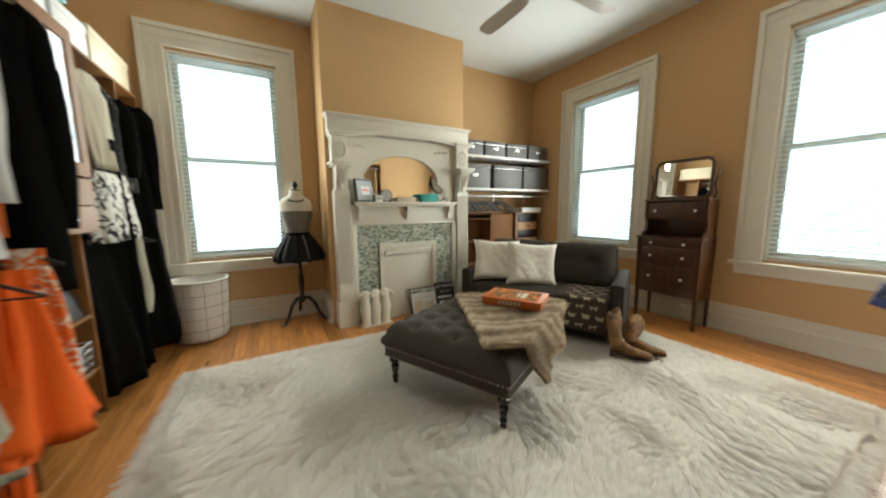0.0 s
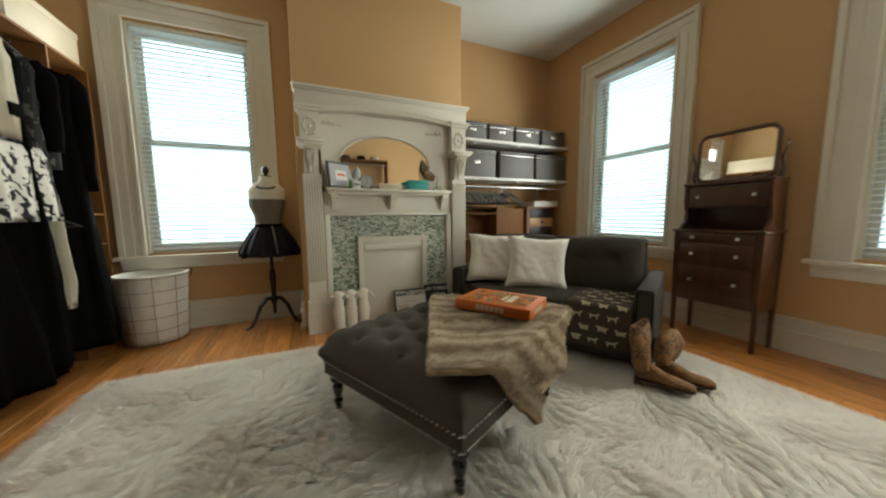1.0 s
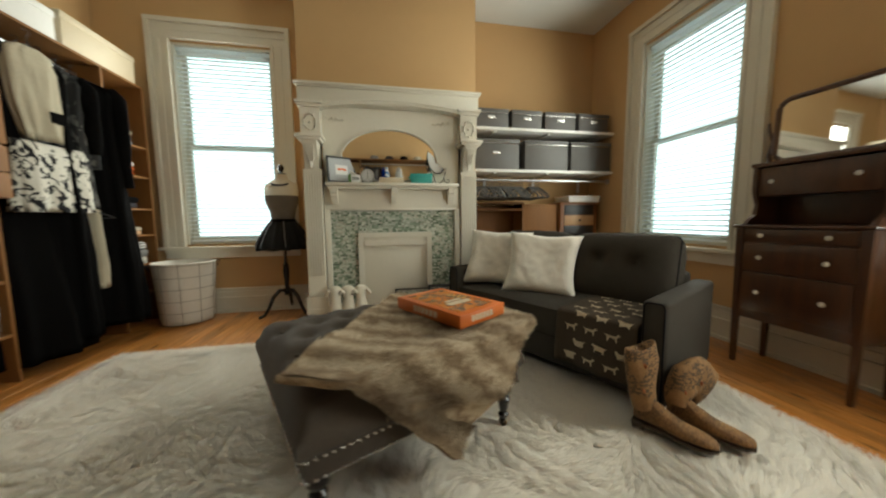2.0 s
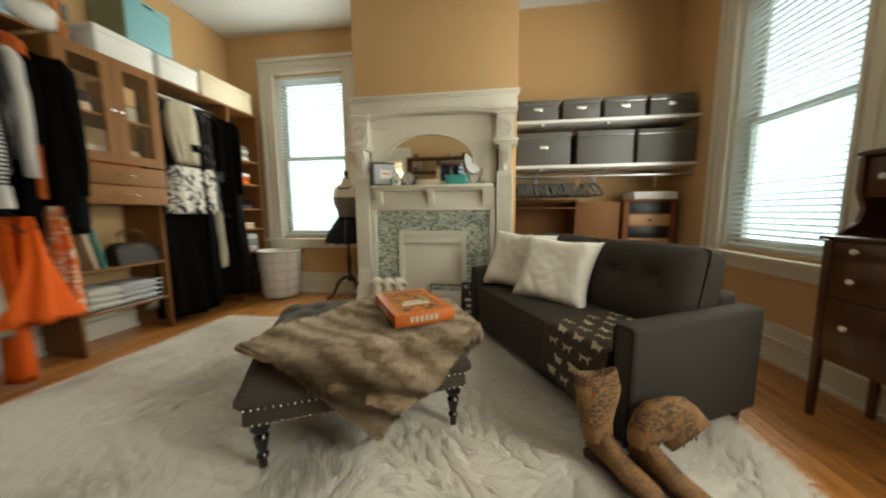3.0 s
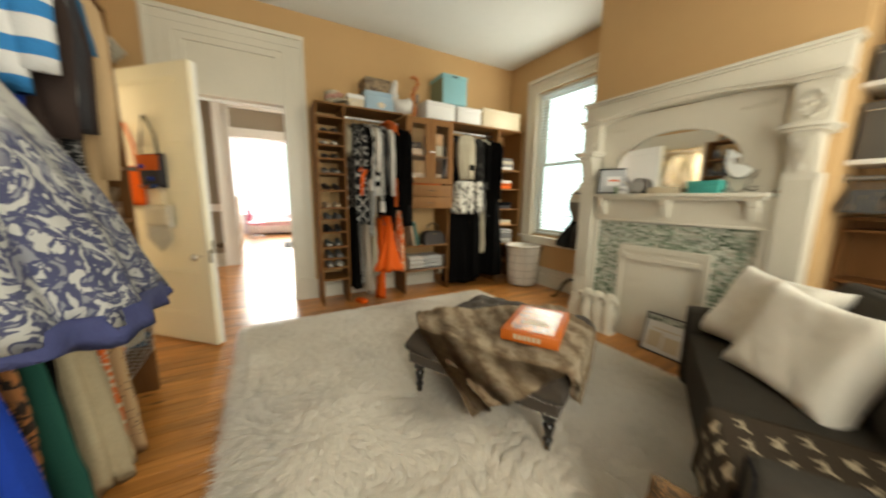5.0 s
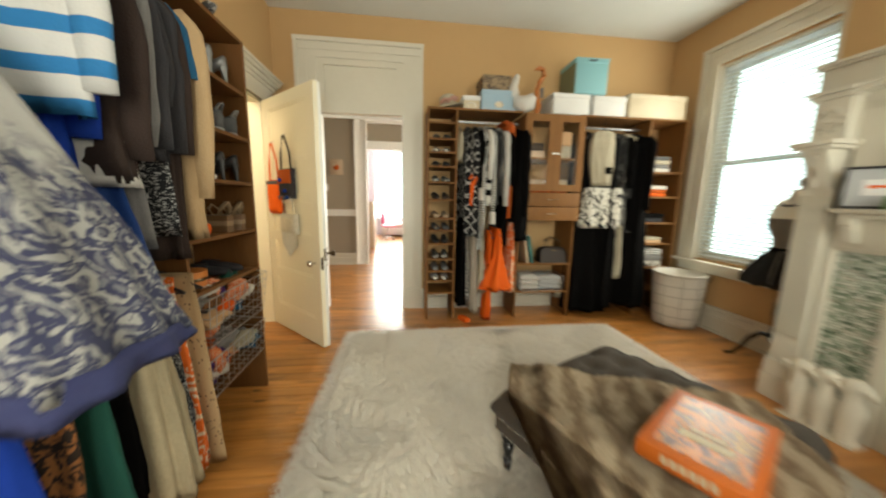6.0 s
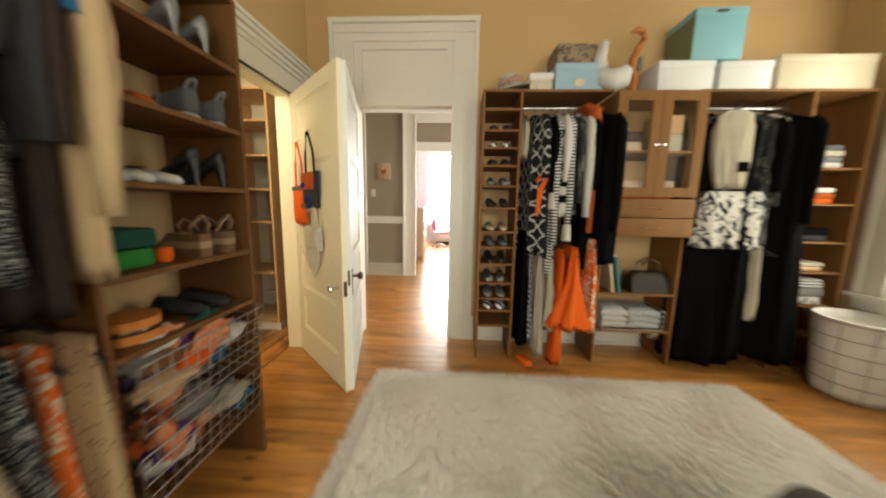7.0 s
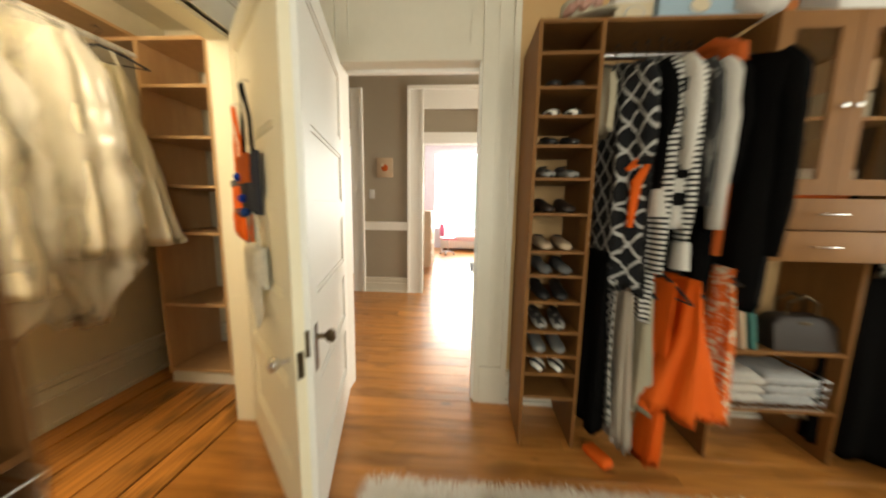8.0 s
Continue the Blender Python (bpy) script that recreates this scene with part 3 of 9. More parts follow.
root = thing("chair_rail", "white chair rail along the taupe hall wall", "trim", kind="structure")
bm = bmesh.new()
box(bm, -2.95, -2.925, 0.02, 0.655, 0.93, 1.05)
box(bm, -2.925, -2.91, 0.02, 0.655, 1.02, 1.05)
part("rail", bm, M_DOORW, root)

# ---------------------------------------------------------------- fireplace
root = thing("fireplace_mantel", "cream painted wooden mantelpiece with fluted pilasters and an oval mirror", "fireplace")
FX0, FX1, FY = 1.415, 2.975, 4.15
ax0, ax1 = 1.615, 2.775
# pilasters with flutes, carved blocks and console capitals
for k, (p, q) in enumerate(((FX0 + 0.015, 1.60), (2.79, FX1 - 0.015))):
    bm = bmesh.new()
    box(bm, p, q, 3.985, FY, 0.0, 0.26)
    box(bm, p - 0.006, q + 0.006, 3.978, FY, 0.0, 0.16)
    box(bm, p + 0.012, q - 0.012, 4.0, FY, 0.26, 1.36)
    pil = part("pilaster", bm, M_TRIM, root, "fluted pilaster")
    for i in range(7):
        c = p + 0.024 + (q - p - 0.048) * i / 6
        part("reed", bx(c - 0.006, c + 0.006, 3.991, 4.001, 0.45, 1.32, 0.003), M_TRIM, pil)
    bm = bmesh.new()
    cx, hw = (p + q) / 2, (q - p) / 2
    prof = [(3.992, 1.36), (3.988, 1.40), (3.975, 1.46), (3.955, 1.52), (3.935, 1.56), (3.925, 1.58)]
    ends = [[bm.verts.new((x, y, z)) for y, z in prof + [(FY, 1.58), (FY, 1.36)]] for x in (cx - hw + 0.03, cx + hw - 0.03)]
    for i in range(len(ends[0])):
        j = (i + 1) % len(ends[0])
        bm.faces.new((ends[0][i], ends[0][j], ends[1][j], ends[1][i]))
    bm.faces.new(ends[0])
    bm.faces.new(ends[1])
    con = part("console", bm, M_TRIM, root, "carved acanthus console", smooth=None)
    for i in range(5):
        a = (i - 2) * 0.33
        part("acanthus_leaf", tube([(cx + 0.008 * math.sin(a), 3.985, 1.37), (cx + 0.032 * math.sin(a), 3.968, 1.45), (cx + 0.05 * math.sin(a), 3.925, 1.55)], [0.006, 0.009, 0.004], 6), M_TRIM, con)
    part("abacus", bx(cx - hw - 0.004, cx + hw + 0.004, 3.91, FY, 1.58, 1.60, 0.003), M_TRIM, con)
    part("abacus", bx(cx - hw - 0.018, cx + hw + 0.018, 3.895, FY, 1.60, 1.625, 0.003), M_TRIM, con)
    bm = bmesh.new()
    box(bm, p + 0.008, q - 0.008, 4.0, FY, 1.625, 1.86)
    for i in range(10):
        a = i * 2 * math.pi / 10
        r = 0.042
        tube([(cx + r * math.cos(a), 3.997, 1.74 + 1.4 * r * math.sin(a)), (cx + r * 1.25 * math.cos(a + 0.35), 3.990, 1.74 + 1.75 * r * math.sin(a + 0.35)), (cx + r * 0.9 * math.cos(a + 0.7), 3.996, 1.74 + 1.3 * r * math.sin(a + 0.7))], [0.004, 0.008, 0.003], 6, bm)
    lathe([(0.001, 0.0), (0.014, 0.004), (0.009, 0.012), (0.001, 0.014)], 10, 0, 0, bm)
    for v in bm.verts[-40:]:
        v.co = Vector((cx + v.co.x, 4.0 - v.co.z, 1.74 + v.co.y))
    part("carved_block", bm, M_TRIM, root, "carved wreath block")
    bm = bmesh.new()
    box(bm, p - 0.008, q + 0.008, 3.98, FY, 1.86, 1.885)
    box(bm, p - 0.02, q + 0.02, 3.955, FY, 1.885, 1.905)
    part("cap", bm, M_TRIM, root)
# frieze with a bowed moulding, cornice
part("frieze", bx(FX0, FX1, 4.03, FY, 1.905, 2.035, 0.002), M_TRIM, root)
part("cornice_fillet", bx(FX0 - 0.008, FX1 + 0.008, 4.012, FY, 2.035, 2.05, 0.003), M_TRIM, root)
part("cornice", bx(FX0 - 0.02, FX1 + 0.02, 3.995, FY, 2.05, 2.07, 0.005), M_TRIM, root)
bm = bmesh.new()
n = 24
pts = [(1.60 + (2.79 - 1.60) * i / n, 3.99 - 0.0 * i, 1.875 + 0.05 * math.sin(math.pi * i / n)) for i in range(n + 1)]
for (xa, _, za), (xb, _, zb) in zip(pts, pts[1:]):
    z = (za + zb) / 2
    box(bm, xa, xb, 4.0, FY - 0.02, z, 1.906)
    box(bm, xa, xb, 3.975, FY - 0.02, z + 0.012, z + 0.03)
    box(bm, xa, xb, 3.988, FY - 0.02, z - 0.008, z + 0.012)
part("bowed_moulding", bm, M_TRIM, root)
# upper back panel round the oval-topped mirror
bm = bmesh.new()
mx, mw, mc, mup, mdn = 2.165, 0.425, 1.467, 0.262, 0.20
inner, outer = [], []
for i in range(64):
    a = 2 * math.pi * i / 64
    c, s = math.cos(a), math.sin(a)
    inner.append((mx + mw * c, mc + (mup if s > 0 else mdn) * s))
    k = min((0.61 / abs(c)) if abs(c) > 1e-6 else 9, ((0.43 if s > 0 else 0.225) / abs(s)) if abs(s) > 1e-6 else 9)
    outer.append((max(1.595, min(2.795, mx + 0.02 + k * c)), mc + k * s))
va = [bm.verts.new((x, 4.075, z)) for x, z in inner]
vb = [bm.verts.new((x, 4.075, z)) for x, z in outer]
vc = [bm.verts.new((x, 4.11, z)) for x, z in inner]
vd = [bm.verts.new((x, 4.11, z)) for x, z in outer]
for p, q in ((va, vb), (vb, vd), (vd, vc), (vc, va)):
    for i in range(64):
        bm.faces.new((p[i], p[(i + 1) % 64], q[(i + 1) % 64], q[i]))
back = part("back_panel", bm, M_TRIM, root)
for s in (-1, 1):
    for i in range(4):
        c = mx + s * (0.40 + 0.045 * i)
        part("carved_leaf", tube([(c - 0.02, 4.074, 1.78), (c, 4.068, 1.795 + 0.008 * i), (c + 0.02, 4.074, 1.78)], [0.003, 0.008, 0.003], 6), M_TRIM, back)
rim = []
for i in range(48):
    a = 2 * math.pi * i / 48
    rim.append((mx + mw * math.cos(a), 4.072, mc + (mup if math.sin(a) > 0 else mdn) * math.sin(a)))
part("mirror_rim", tube(rim, 0.008, 8, closed=True), M_TRIM, root)
bm = bmesh.new()
f = bm.faces.new([bm.verts.new((x, 4.085, z)) for x, _, z in rim])
r = bmesh.ops.extrude_face_region(bm, geom=[f])
for v in [e for e in r["geom"] if isinstance(e, bmesh.types.BMVert)]:
    v.co.y += 0.006
part("mirror", bm, M_MIRROR, root, "oval mirror glass", smooth=None)
# mantel shelf on brackets
bm = bx(ax0, ax1, 3.955, FY, 1.222, 1.248, 0.006)
box(bm, ax0 + 0.02, ax1 - 0.02, 3.985, FY, 1.198, 1.222)
part("shelf", bm, M_TRIM, root)
for c in (1.685, 2.195, 2.705):
    bm = bmesh.new()
    for k, (d, z0, z1) in enumerate(((0.075, 1.165, 1.198), (0.062, 1.13, 1.165), (0.045, 1.095, 1.13), (0.03, 1.065, 1.095))):
        box(bm, c - 0.026, c + 0.026, 4.04 - d, 4.05, z0, z1)
    tube([(c - 0.027, 4.04 - 0.05, 1.165), (c + 0.027, 4.04 - 0.05, 1.165)], 0.018, 10, bm)
    part("bracket", bm, M_TRIM, root)
# lower field and inner frame
part("field_panel", bx(1.595, 2.795, 4.035, FY - 0.005, 1.02, 1.22, 0.002), M_TRIM, root)
part("stile", bx(1.595, 1.640, 4.02, FY - 0.005, 0, 1.02, 0.002), M_TRIM, root)
part("stile", bx(2.745, 2.795, 4.02, FY - 0.005, 0, 1.02, 0.002), M_TRIM, root)
part("bead", bx(1.640, 2.745, 4.022, 4.036, 1.012, 1.03, 0.003), M_TRIM, root)
# cover board of the firebox
fx0, fx1, fz = 1.868, 2.525, 0.815
bm = bx(fx0, fx1, 4.03, FY - 0.005, 0.0, fz, 0.004)
part("firebox_cover", bm, M_TRIM, root, "painted summer front")
bm = bmesh.new()
box(bm, fx0, fx0 + 0.045, 4.014, 4.03, 0.0, fz)
box(bm, fx1 - 0.045, fx1, 4.014, 4.03, 0.0, fz)
box(bm, fx0 + 0.045, fx1 - 0.045, 4.014, 4.03, fz - 0.04, fz)
box(bm, fx0 + 0.055, fx1 - 0.055, 4.006, 4.03, fz - 0.115, fz - 0.075)
part("cover_frame", bm, M_TRIM, root)
# grout bed; the mosaic pieces are laid last
part("grout", bx(1.640, 2.745, 4.052, FY - 0.003, 0.0, 1.015), mat("grey_grout", (0.42, 0.42, 0.38), 0.9), root)
MANTEL = root


# ---------------------------------------------------------------- cushions and cloth
def cushion(w, d, h, puff=0.5, n=14, dents=(), depth=0.03, pinch=0.0, sq=6, corner=0.0):
    """A soft block w x d with a height h, edges rounded, with button dents on its top."""
    bm = bmesh.new()
    top, bot = [], []
    for j in range(n + 1):
        rt, rb = [], []
        for i in range(n + 1):
            u, v = -1 + 2 * i / n, -1 + 2 * j / n
            e = (1 - abs(u) ** sq) ** 0.5 * (1 - abs(v) ** sq) ** 0.5
            x, y = u * w / 2 * (1 - corner * u ** 4 * v ** 4), v * d / 2 * (1 - corner * u ** 4 * v ** 4)
            if pinch:
                x *= 1 - pinch * (1 - v * v) * u * u
                y *= 1 - pinch * (1 - u * u) * v * v
            z = h * (puff + (1 - puff) * e)
            for a, b in dents:
                r2 = ((x - a) ** 2 + (y - b) ** 2)
                z -= depth * math.exp(-r2 / 0.0013) + depth * 0.35 * math.exp(-r2 / 0.009)
            rt.append(bm.verts.new((x, y, z)))
            rb.append(bm.verts.new((x, y, 0.0 if not pinch else -z)))
        top.append(rt)
        bot.append(rb)
    for j in range(n):
        for i in range(n):
            bm.faces.new((top[j][i], top[j][i + 1], top[j + 1][i + 1], top[j + 1][i]))
            bm.faces.new((bot[j][i], bot[j + 1][i], bot[j + 1][i + 1], bot[j][i + 1]))
    for i in range(n):
        bm.faces.new((bot[0][i], bot[0][i + 1], top[0][i + 1], top[0][i]))
        bm.faces.new((top[n][i], top[n][i + 1], bot[n][i + 1], bot[n][i]))
        bm.faces.new((top[i][0], top[i + 1][0], bot[i + 1][0], bot[i][0]))
        bm.faces.new((bot[i][n], bot[i + 1][n], top[i + 1][n], top[i][n]))
    return bm


# ---------------------------------------------------------------- loveseat
# local x: from front to back, local y: along the seat
SOFA = pose(3.272, 2.275, 0, 0, 0, 27.3)
root = thing("loveseat", "charcoal grey two-seat loveseat with buttoned back cushions", "sofa", SOFA)
SW, SD = 1.475, 0.80
for k in (0, 1):
    y0 = 0.0 if k == 0 else SW - 0.105
    bm = bx(0.0, SD, y0, y0 + 0.105, 0.065, 0.555, 0.022, 3)
    arm = part("arm", bm, M_SOFA, root)
    o = y0
    loop = [(0.0, o + 0.012, 0.09), (0.0, o + 0.012, 0.53), (0.0, o + 0.024, 0.548), (0.0, o + 0.081, 0.548), (0.0, o + 0.093, 0.53), (0.0, o + 0.093, 0.09)]
    part("piping", tube(loop, 0.004, 6), M_PIPING, arm)
part("base", bx(0.018, SD - 0.05, 0.108, SW - 0.108, 0.085, 0.245, 0.012), M_SOFA, root)
bm = bx(0.008, SD - 0.18, 0.108, SW - 0.108, 0.248, 0.30, 0.012)
part("drawer_front", bm, M_SOFA, root)
bm = cushion(0.62, SW - 0.222, 0.13, 0.84, 16)
bmesh.ops.translate(bm, vec=(0.318, SW / 2, 0.298), verts=bm.verts)
part("seat_cushion", bm, M_SOFA, root)
part("back_frame", bx(SD - 0.14, SD - 0.004, 0.107, SW - 0.107, 0.10, 0.60, 0.03, 3), M_SOFA, root)
bw = (SW - 0.23) / 2
for k in (0, 1):
    bm = cushion(0.45, bw + 0.012, 0.215, 0.58, 30, [(0.04, -0.11), (0.04, 0.11)], 0.034, sq=3.2, corner=0.07)
    for v in bm.verts:
        v.co.z += 0.005 * noise.noise(v.co * 6 + Vector((k * 5, 0, 0)))
        v.co.x += 0.006 * noise.noise(v.co * 5 + Vector((0, k * 3, 2)))
    c = part("back_cushion", bm, M_SOFA, root, m=Matrix.Translation((0.650, 0.115 + bw * (k + 0.5), 0.580)) @ pose(0, 0, 0, 0, -77, 0) @ pose(0, 0, 0, 0, 0, 0))
    for dy in (-0.11, 0.11):
        part("button", lathe([(0.002, 0.168), (0.012, 0.171), (0.010, 0.178), (0.001, 0.181)], 10, 0.04, dy), M_SOFA, c)
    e, g, q, zp = 0.224, bw / 2 + 0.005, 0.03, 0.126
    part("piping", tube([(-e + q, -g, zp), (e - q, -g, zp), (e - q * 0.6, -g + q * 0.3, zp), (e - q * 0.4, -g + q, zp), (e, 0, zp), (e - q * 0.4, g - q, zp), (e - q * 0.6, g - q * 0.3, zp), (e - q, g, zp), (-e + q, g, zp), (-e, 0, zp)], 0.0046, 6, closed=True), M_PIPING, c)
for x, y in ((0.06, 0.05), (0.06, SW - 0.05), (SD - 0.06, 0.05), (SD - 0.06, SW - 0.05)):
    part("foot", lathe([(0.018, 0), (0.026, 0.07)], 12, x, y), M_MAHOG, root)

# throw pillows
def leaning(c, right, up):
    x, y = Vector(right).normalized(), Vector(up).normalized()
    z = x.cross(y).normalized()
    y = z.cross(x)
    return Matrix.Translation(c) @ Matrix((x, y, z)).transposed().to_4x4()


for k, (m, lab) in enumerate(((leaning((2.965, 3.475, 0.622), (0.40, -0.27, -0.02), (0.09, 0.15, 0.37)), "plump white linen throw pillow leaning in the corner of the loveseat"),
                              (leaning((3.165, 3.165, 0.606), (0.368, -0.26, -0.028), (0.128, 0.11, 0.362)), "plump white linen throw pillow leaning on the back of the loveseat"))):
    bm = cushion(0.50, 0.46, 0.085, 0.03, 40, pinch=0.14)
    for v in bm.verts:
        v.co.z += (0.016 * noise.noise(v.co * 6 + Vector((k, 0, 0))) + 0.010 * abs(noise.noise(Vector((v.co.x * 9 + v.co.y * 6, v.co.y * 4, k)))) + 0.004 * noise.noise(v.co * 26)) * (1 if v.co.z > 0 else -1)
        v.co.x += 0.010 * noise.noise(v.co * 5 + Vector((3, k, 0)))
    solo("throw_pillow", bm, M_WHITECLOTH, lab, "pillow", m, "throw pillows")

# ---------------------------------------------------------------- tufted ottoman
OTT = pose(2.063, 2.574, 0, 0, 0, 25.9)
root = thing("tufted_ottoman", "square slate grey tufted ottoman with nailhead trim on turned black legs", "ottoman", OTT)
H = 0.435
n, half = 44, H
dents = []
step = 2 * half / 6
for j in range(6):
    for i in range(6 - (j % 2)):
        dents.append((-half + step * (i + 0.5 + 0.5 * (j % 2)), -half + step * (j + 0.5)))
bm = bmesh.new()
grid = []
for j in range(n + 1):
    row = []
    for i in range(n + 1):
        u, v = -1 + 2 * i / n, -1 + 2 * j / n
        x, y = u * half, v * half
        e = (1 - abs(u) ** 10) ** 0.5 * (1 - abs(v) ** 10) ** 0.5
        z = 0.365 + 0.105 * e
        for a, b in dents:
            r2 = (x - a) ** 2 + (y - b) ** 2
            z -= 0.024 * math.exp(-r2 / 0.0011) + 0.010 * math.exp(-r2 / 0.004)
        row.append(bm.verts.new((x, y, z)))
    grid.append(row)
for j in range(n):
    for i in range(n):
        bm.faces.new((grid[j][i], grid[j][i + 1], grid[j + 1][i + 1], grid[j + 1][i]))
edge = [grid[0][i] for i in range(n)] + [grid[j][n] for j in range(n)] + [grid[n][n - i] for i in range(n)] + [grid[n - j][0] for j in range(n)]
prev = edge
for s, z in ((1.025, 0.345), (1.03, 0.32), (1.0, 0.300)):
    ring = [bm.verts.new((v.co.x * s, v.co.y * s, z)) for v in edge]
    for i in range(len(edge)):
        bm.faces.new((prev[i], ring[i], ring[(i + 1) % len(edge)], prev[(i + 1) % len(edge)]))
    prev = ring
bm.faces.new(prev)
top = part("tufted_top", bm, M_OTTO, root, "button-tufted top", smooth=60)
for a, b in dents:
    part("button", lathe([(0.002, 0.436), (0.010, 0.438), (0.008, 0.445), (0.001, 0.447)], 8, a, b), M_OTTO, top)
apron = part("apron", bx(-half + 0.004, half - 0.004, -half + 0.004, half - 0.004, 0.225, 0.302, 0.008), M_OTTO, root)
bm = bmesh.new()
bmesh.ops.create_uvsphere(bm, u_segments=6, v_segments=4, radius=0.0055)
stud = mesh_of(bm, M_NICKEL, 180)
for z in (0.234, 0.294):
    for i in range(36):
        c = -half + 0.012 + (2 * half - 0.024) * i / 35
        for x, y in ((c, -half + 0.002), (c, half - 0.002), (-half + 0.002, c), (half - 0.002, c)):
            ob = new("nailhead", stud)
            ob.parent = apron
            ob.matrix_basis = pose(x, y, z)
LEG = [(0.010, 0.026), (0.014, 0.03), (0.014, 0.058), (0.011, 0.062), (0.020, 0.07), (0.022, 0.082), (0.014, 0.092), (0.017, 0.10), (0.024, 0.135), (0.027, 0.155), (0.018, 0.168), (0.024, 0.175), (0.035, 0.19), (0.036, 0.205), (0.030, 0.222), (0.030, 0.228)]
for sx in (-1, 1):
    for sy in (-1, 1):
        leg = part("leg", lathe(LEG, 20, sx * 0.385, sy * 0.385), M_BLACKW, root, "turned black lacquered leg")
        bm = bmesh.new()
        tube([(sx * 0.385 - 0.008, sy * 0.385, 0.045), (sx * 0.385 + 0.008, sy * 0.385, 0.045)], 0.017, 14, bm)
        part("caster", bm, M_BRONZE, leg, "small brass caster")


def drape(wu, wv, cell, place, thick=0.012):
    """A cloth sheet: place(u, v) gives each point; the way across is kept for its stripes."""
    bm = bmesh.new()
    lay = bm.verts.layers.float.new("across")
    nu, nv = int(wu / cell), int(wv / cell)
    tops = []
    for j in range(nv + 1):
        row = []
        for i in range(nu + 1):
            v = bm.verts.new(place(wu * i / nu, wv * j / nv))
            v[lay] = wu * i / nu
            row.append(v)
        tops.append(row)
    for j in range(nv):
        for i in range(nu):
            bm.faces.new((tops[j][i], tops[j][i + 1], tops[j + 1][i + 1], tops[j + 1][i]))
    bmesh.ops.recalc_face_normals(bm, faces=bm.faces[:])
    bmesh.ops.solidify(bm, geom=bm.faces[:], thickness=thick)
    return bm


# faux-fur throw: laid over the near side and hanging in a corner
def fur_material():
    m = mat("striped_faux_fur", (0.40, 0.31, 0.21), 0.95, colour2=(0.33, 0.25, 0.17), scale=14, bump=0.9, bump_scale=150, sheen=0.1)
    n, l = m.node_tree.nodes, m.node_tree.links
    b = n["Principled BSDF"]
    at = n.new("ShaderNodeAttribute")
    at.attribute_name = "across"
    nz = n.new("ShaderNodeTexNoise")
    nz.inputs["Scale"].default_value, nz.inputs["Detail"].default_value = 16, 6
    add = n.new("ShaderNodeMath")
    add.operation = "MULTIPLY_ADD"
    add.inputs[1].default_value = 0.14
    l.new(nz.outputs[0], add.inputs[0])
    l.new(at.outputs["Fac"], add.inputs[2])
    mul = n.new("ShaderNodeMath")
    mul.operation = "MULTIPLY"
    mul.inputs[1].default_value = 56.0
    l.new(add.outputs[0], mul.inputs[0])
    sn = n.new("ShaderNodeMath")
    sn.operation = "SINE"
    l.new(mul.outputs[0], sn.inputs[0])
    r = n.new("ShaderNodeMapRange")
    r.inputs[1].default_value = -1
    l.new(sn.outputs[0], r.inputs[0])
    ramp = n.new("ShaderNodeValToRGB")
    e = ramp.color_ramp.elements
    e[0].color, e[1].color = (0.265, 0.178, 0.100, 1), (0.57, 0.45, 0.30, 1)
    x = e.new(0.45)
    x.color = (0.43, 0.31, 0.19, 1)
    l.new(r.outputs[0], ramp.inputs[0])
    fine = n.new("ShaderNodeTexNoise")
    fine.inputs["Scale"].default_value, fine.inputs["Detail"].default_value = 90, 6
    fr = n.new("ShaderNodeMapRange")
    fr.inputs[1].default_value, fr.inputs[2].default_value, fr.inputs[3].default_value, fr.inputs[4].default_value = 0.3, 0.7, 0.82, 1.15
    l.new(fine.outputs[0], fr.inputs[0])
    hsv = n.new("ShaderNodeHueSaturation")
    l.new(fr.outputs[0], hsv.inputs["Value"])
    l.new(ramp.outputs[0], hsv.inputs["Color"])
    l.new(hsv.outputs[0], b.inputs["Base Color"])
    return m


M_FUR = fur_material()
# in the ottoman's axes the throw lies askew
TH = radians(42)
BW, BL = 0.93, 0.745
BC = Vector((0.133, -0.280))


def throw_place(u, v):
    a, b = u - BW / 2, v - BL / 2
    p = Vector((BC.x + a * math.cos(TH) - b * math.sin(TH), BC.y + a * math.sin(TH) + b * math.cos(TH)))
    q = Vector((max(-0.447, min(0.447, p.x)), max(-0.447, min(0.447, p.y))))
    over = p - q
    d = over.length
    z = 0.487
    rim = min(u, BW - u, v, BL - v)
    wr = 0.012 * math.exp(-max(rim, 0) / 0.03) + 0.026 * noise.noise(Vector((a * 5 + 2, b * 2.6, 0))) + 0.014 * abs(noise.noise(Vector((a * 7 + b * 5, b * 3, 4)))) + 0.007 * noise.noise(Vector((a * 17, b * 13, 4)))
    if d > 1e-5:
        n2 = over / d
        out = min(d, 0.022) + 0.035 * (1 - math.exp(-max(0, d - 0.022) / 0.25)) + 0.024 * math.sin(16 * a + 5 * b) * min(1, d * 6)
        q = q + n2 * out
        z -= max(0.0, d - 0.02) * 0.98
    return (q.x, q.y, max(z + wr, 0.075))


bm = drape(BW, BL, 0.02, throw_place, 0.02)
root = thing("fur_throw", "striped brown faux-fur throw draped over the ottoman", "throw", OTT)
part("cloth", bm, M_FUR, root, smooth=180)
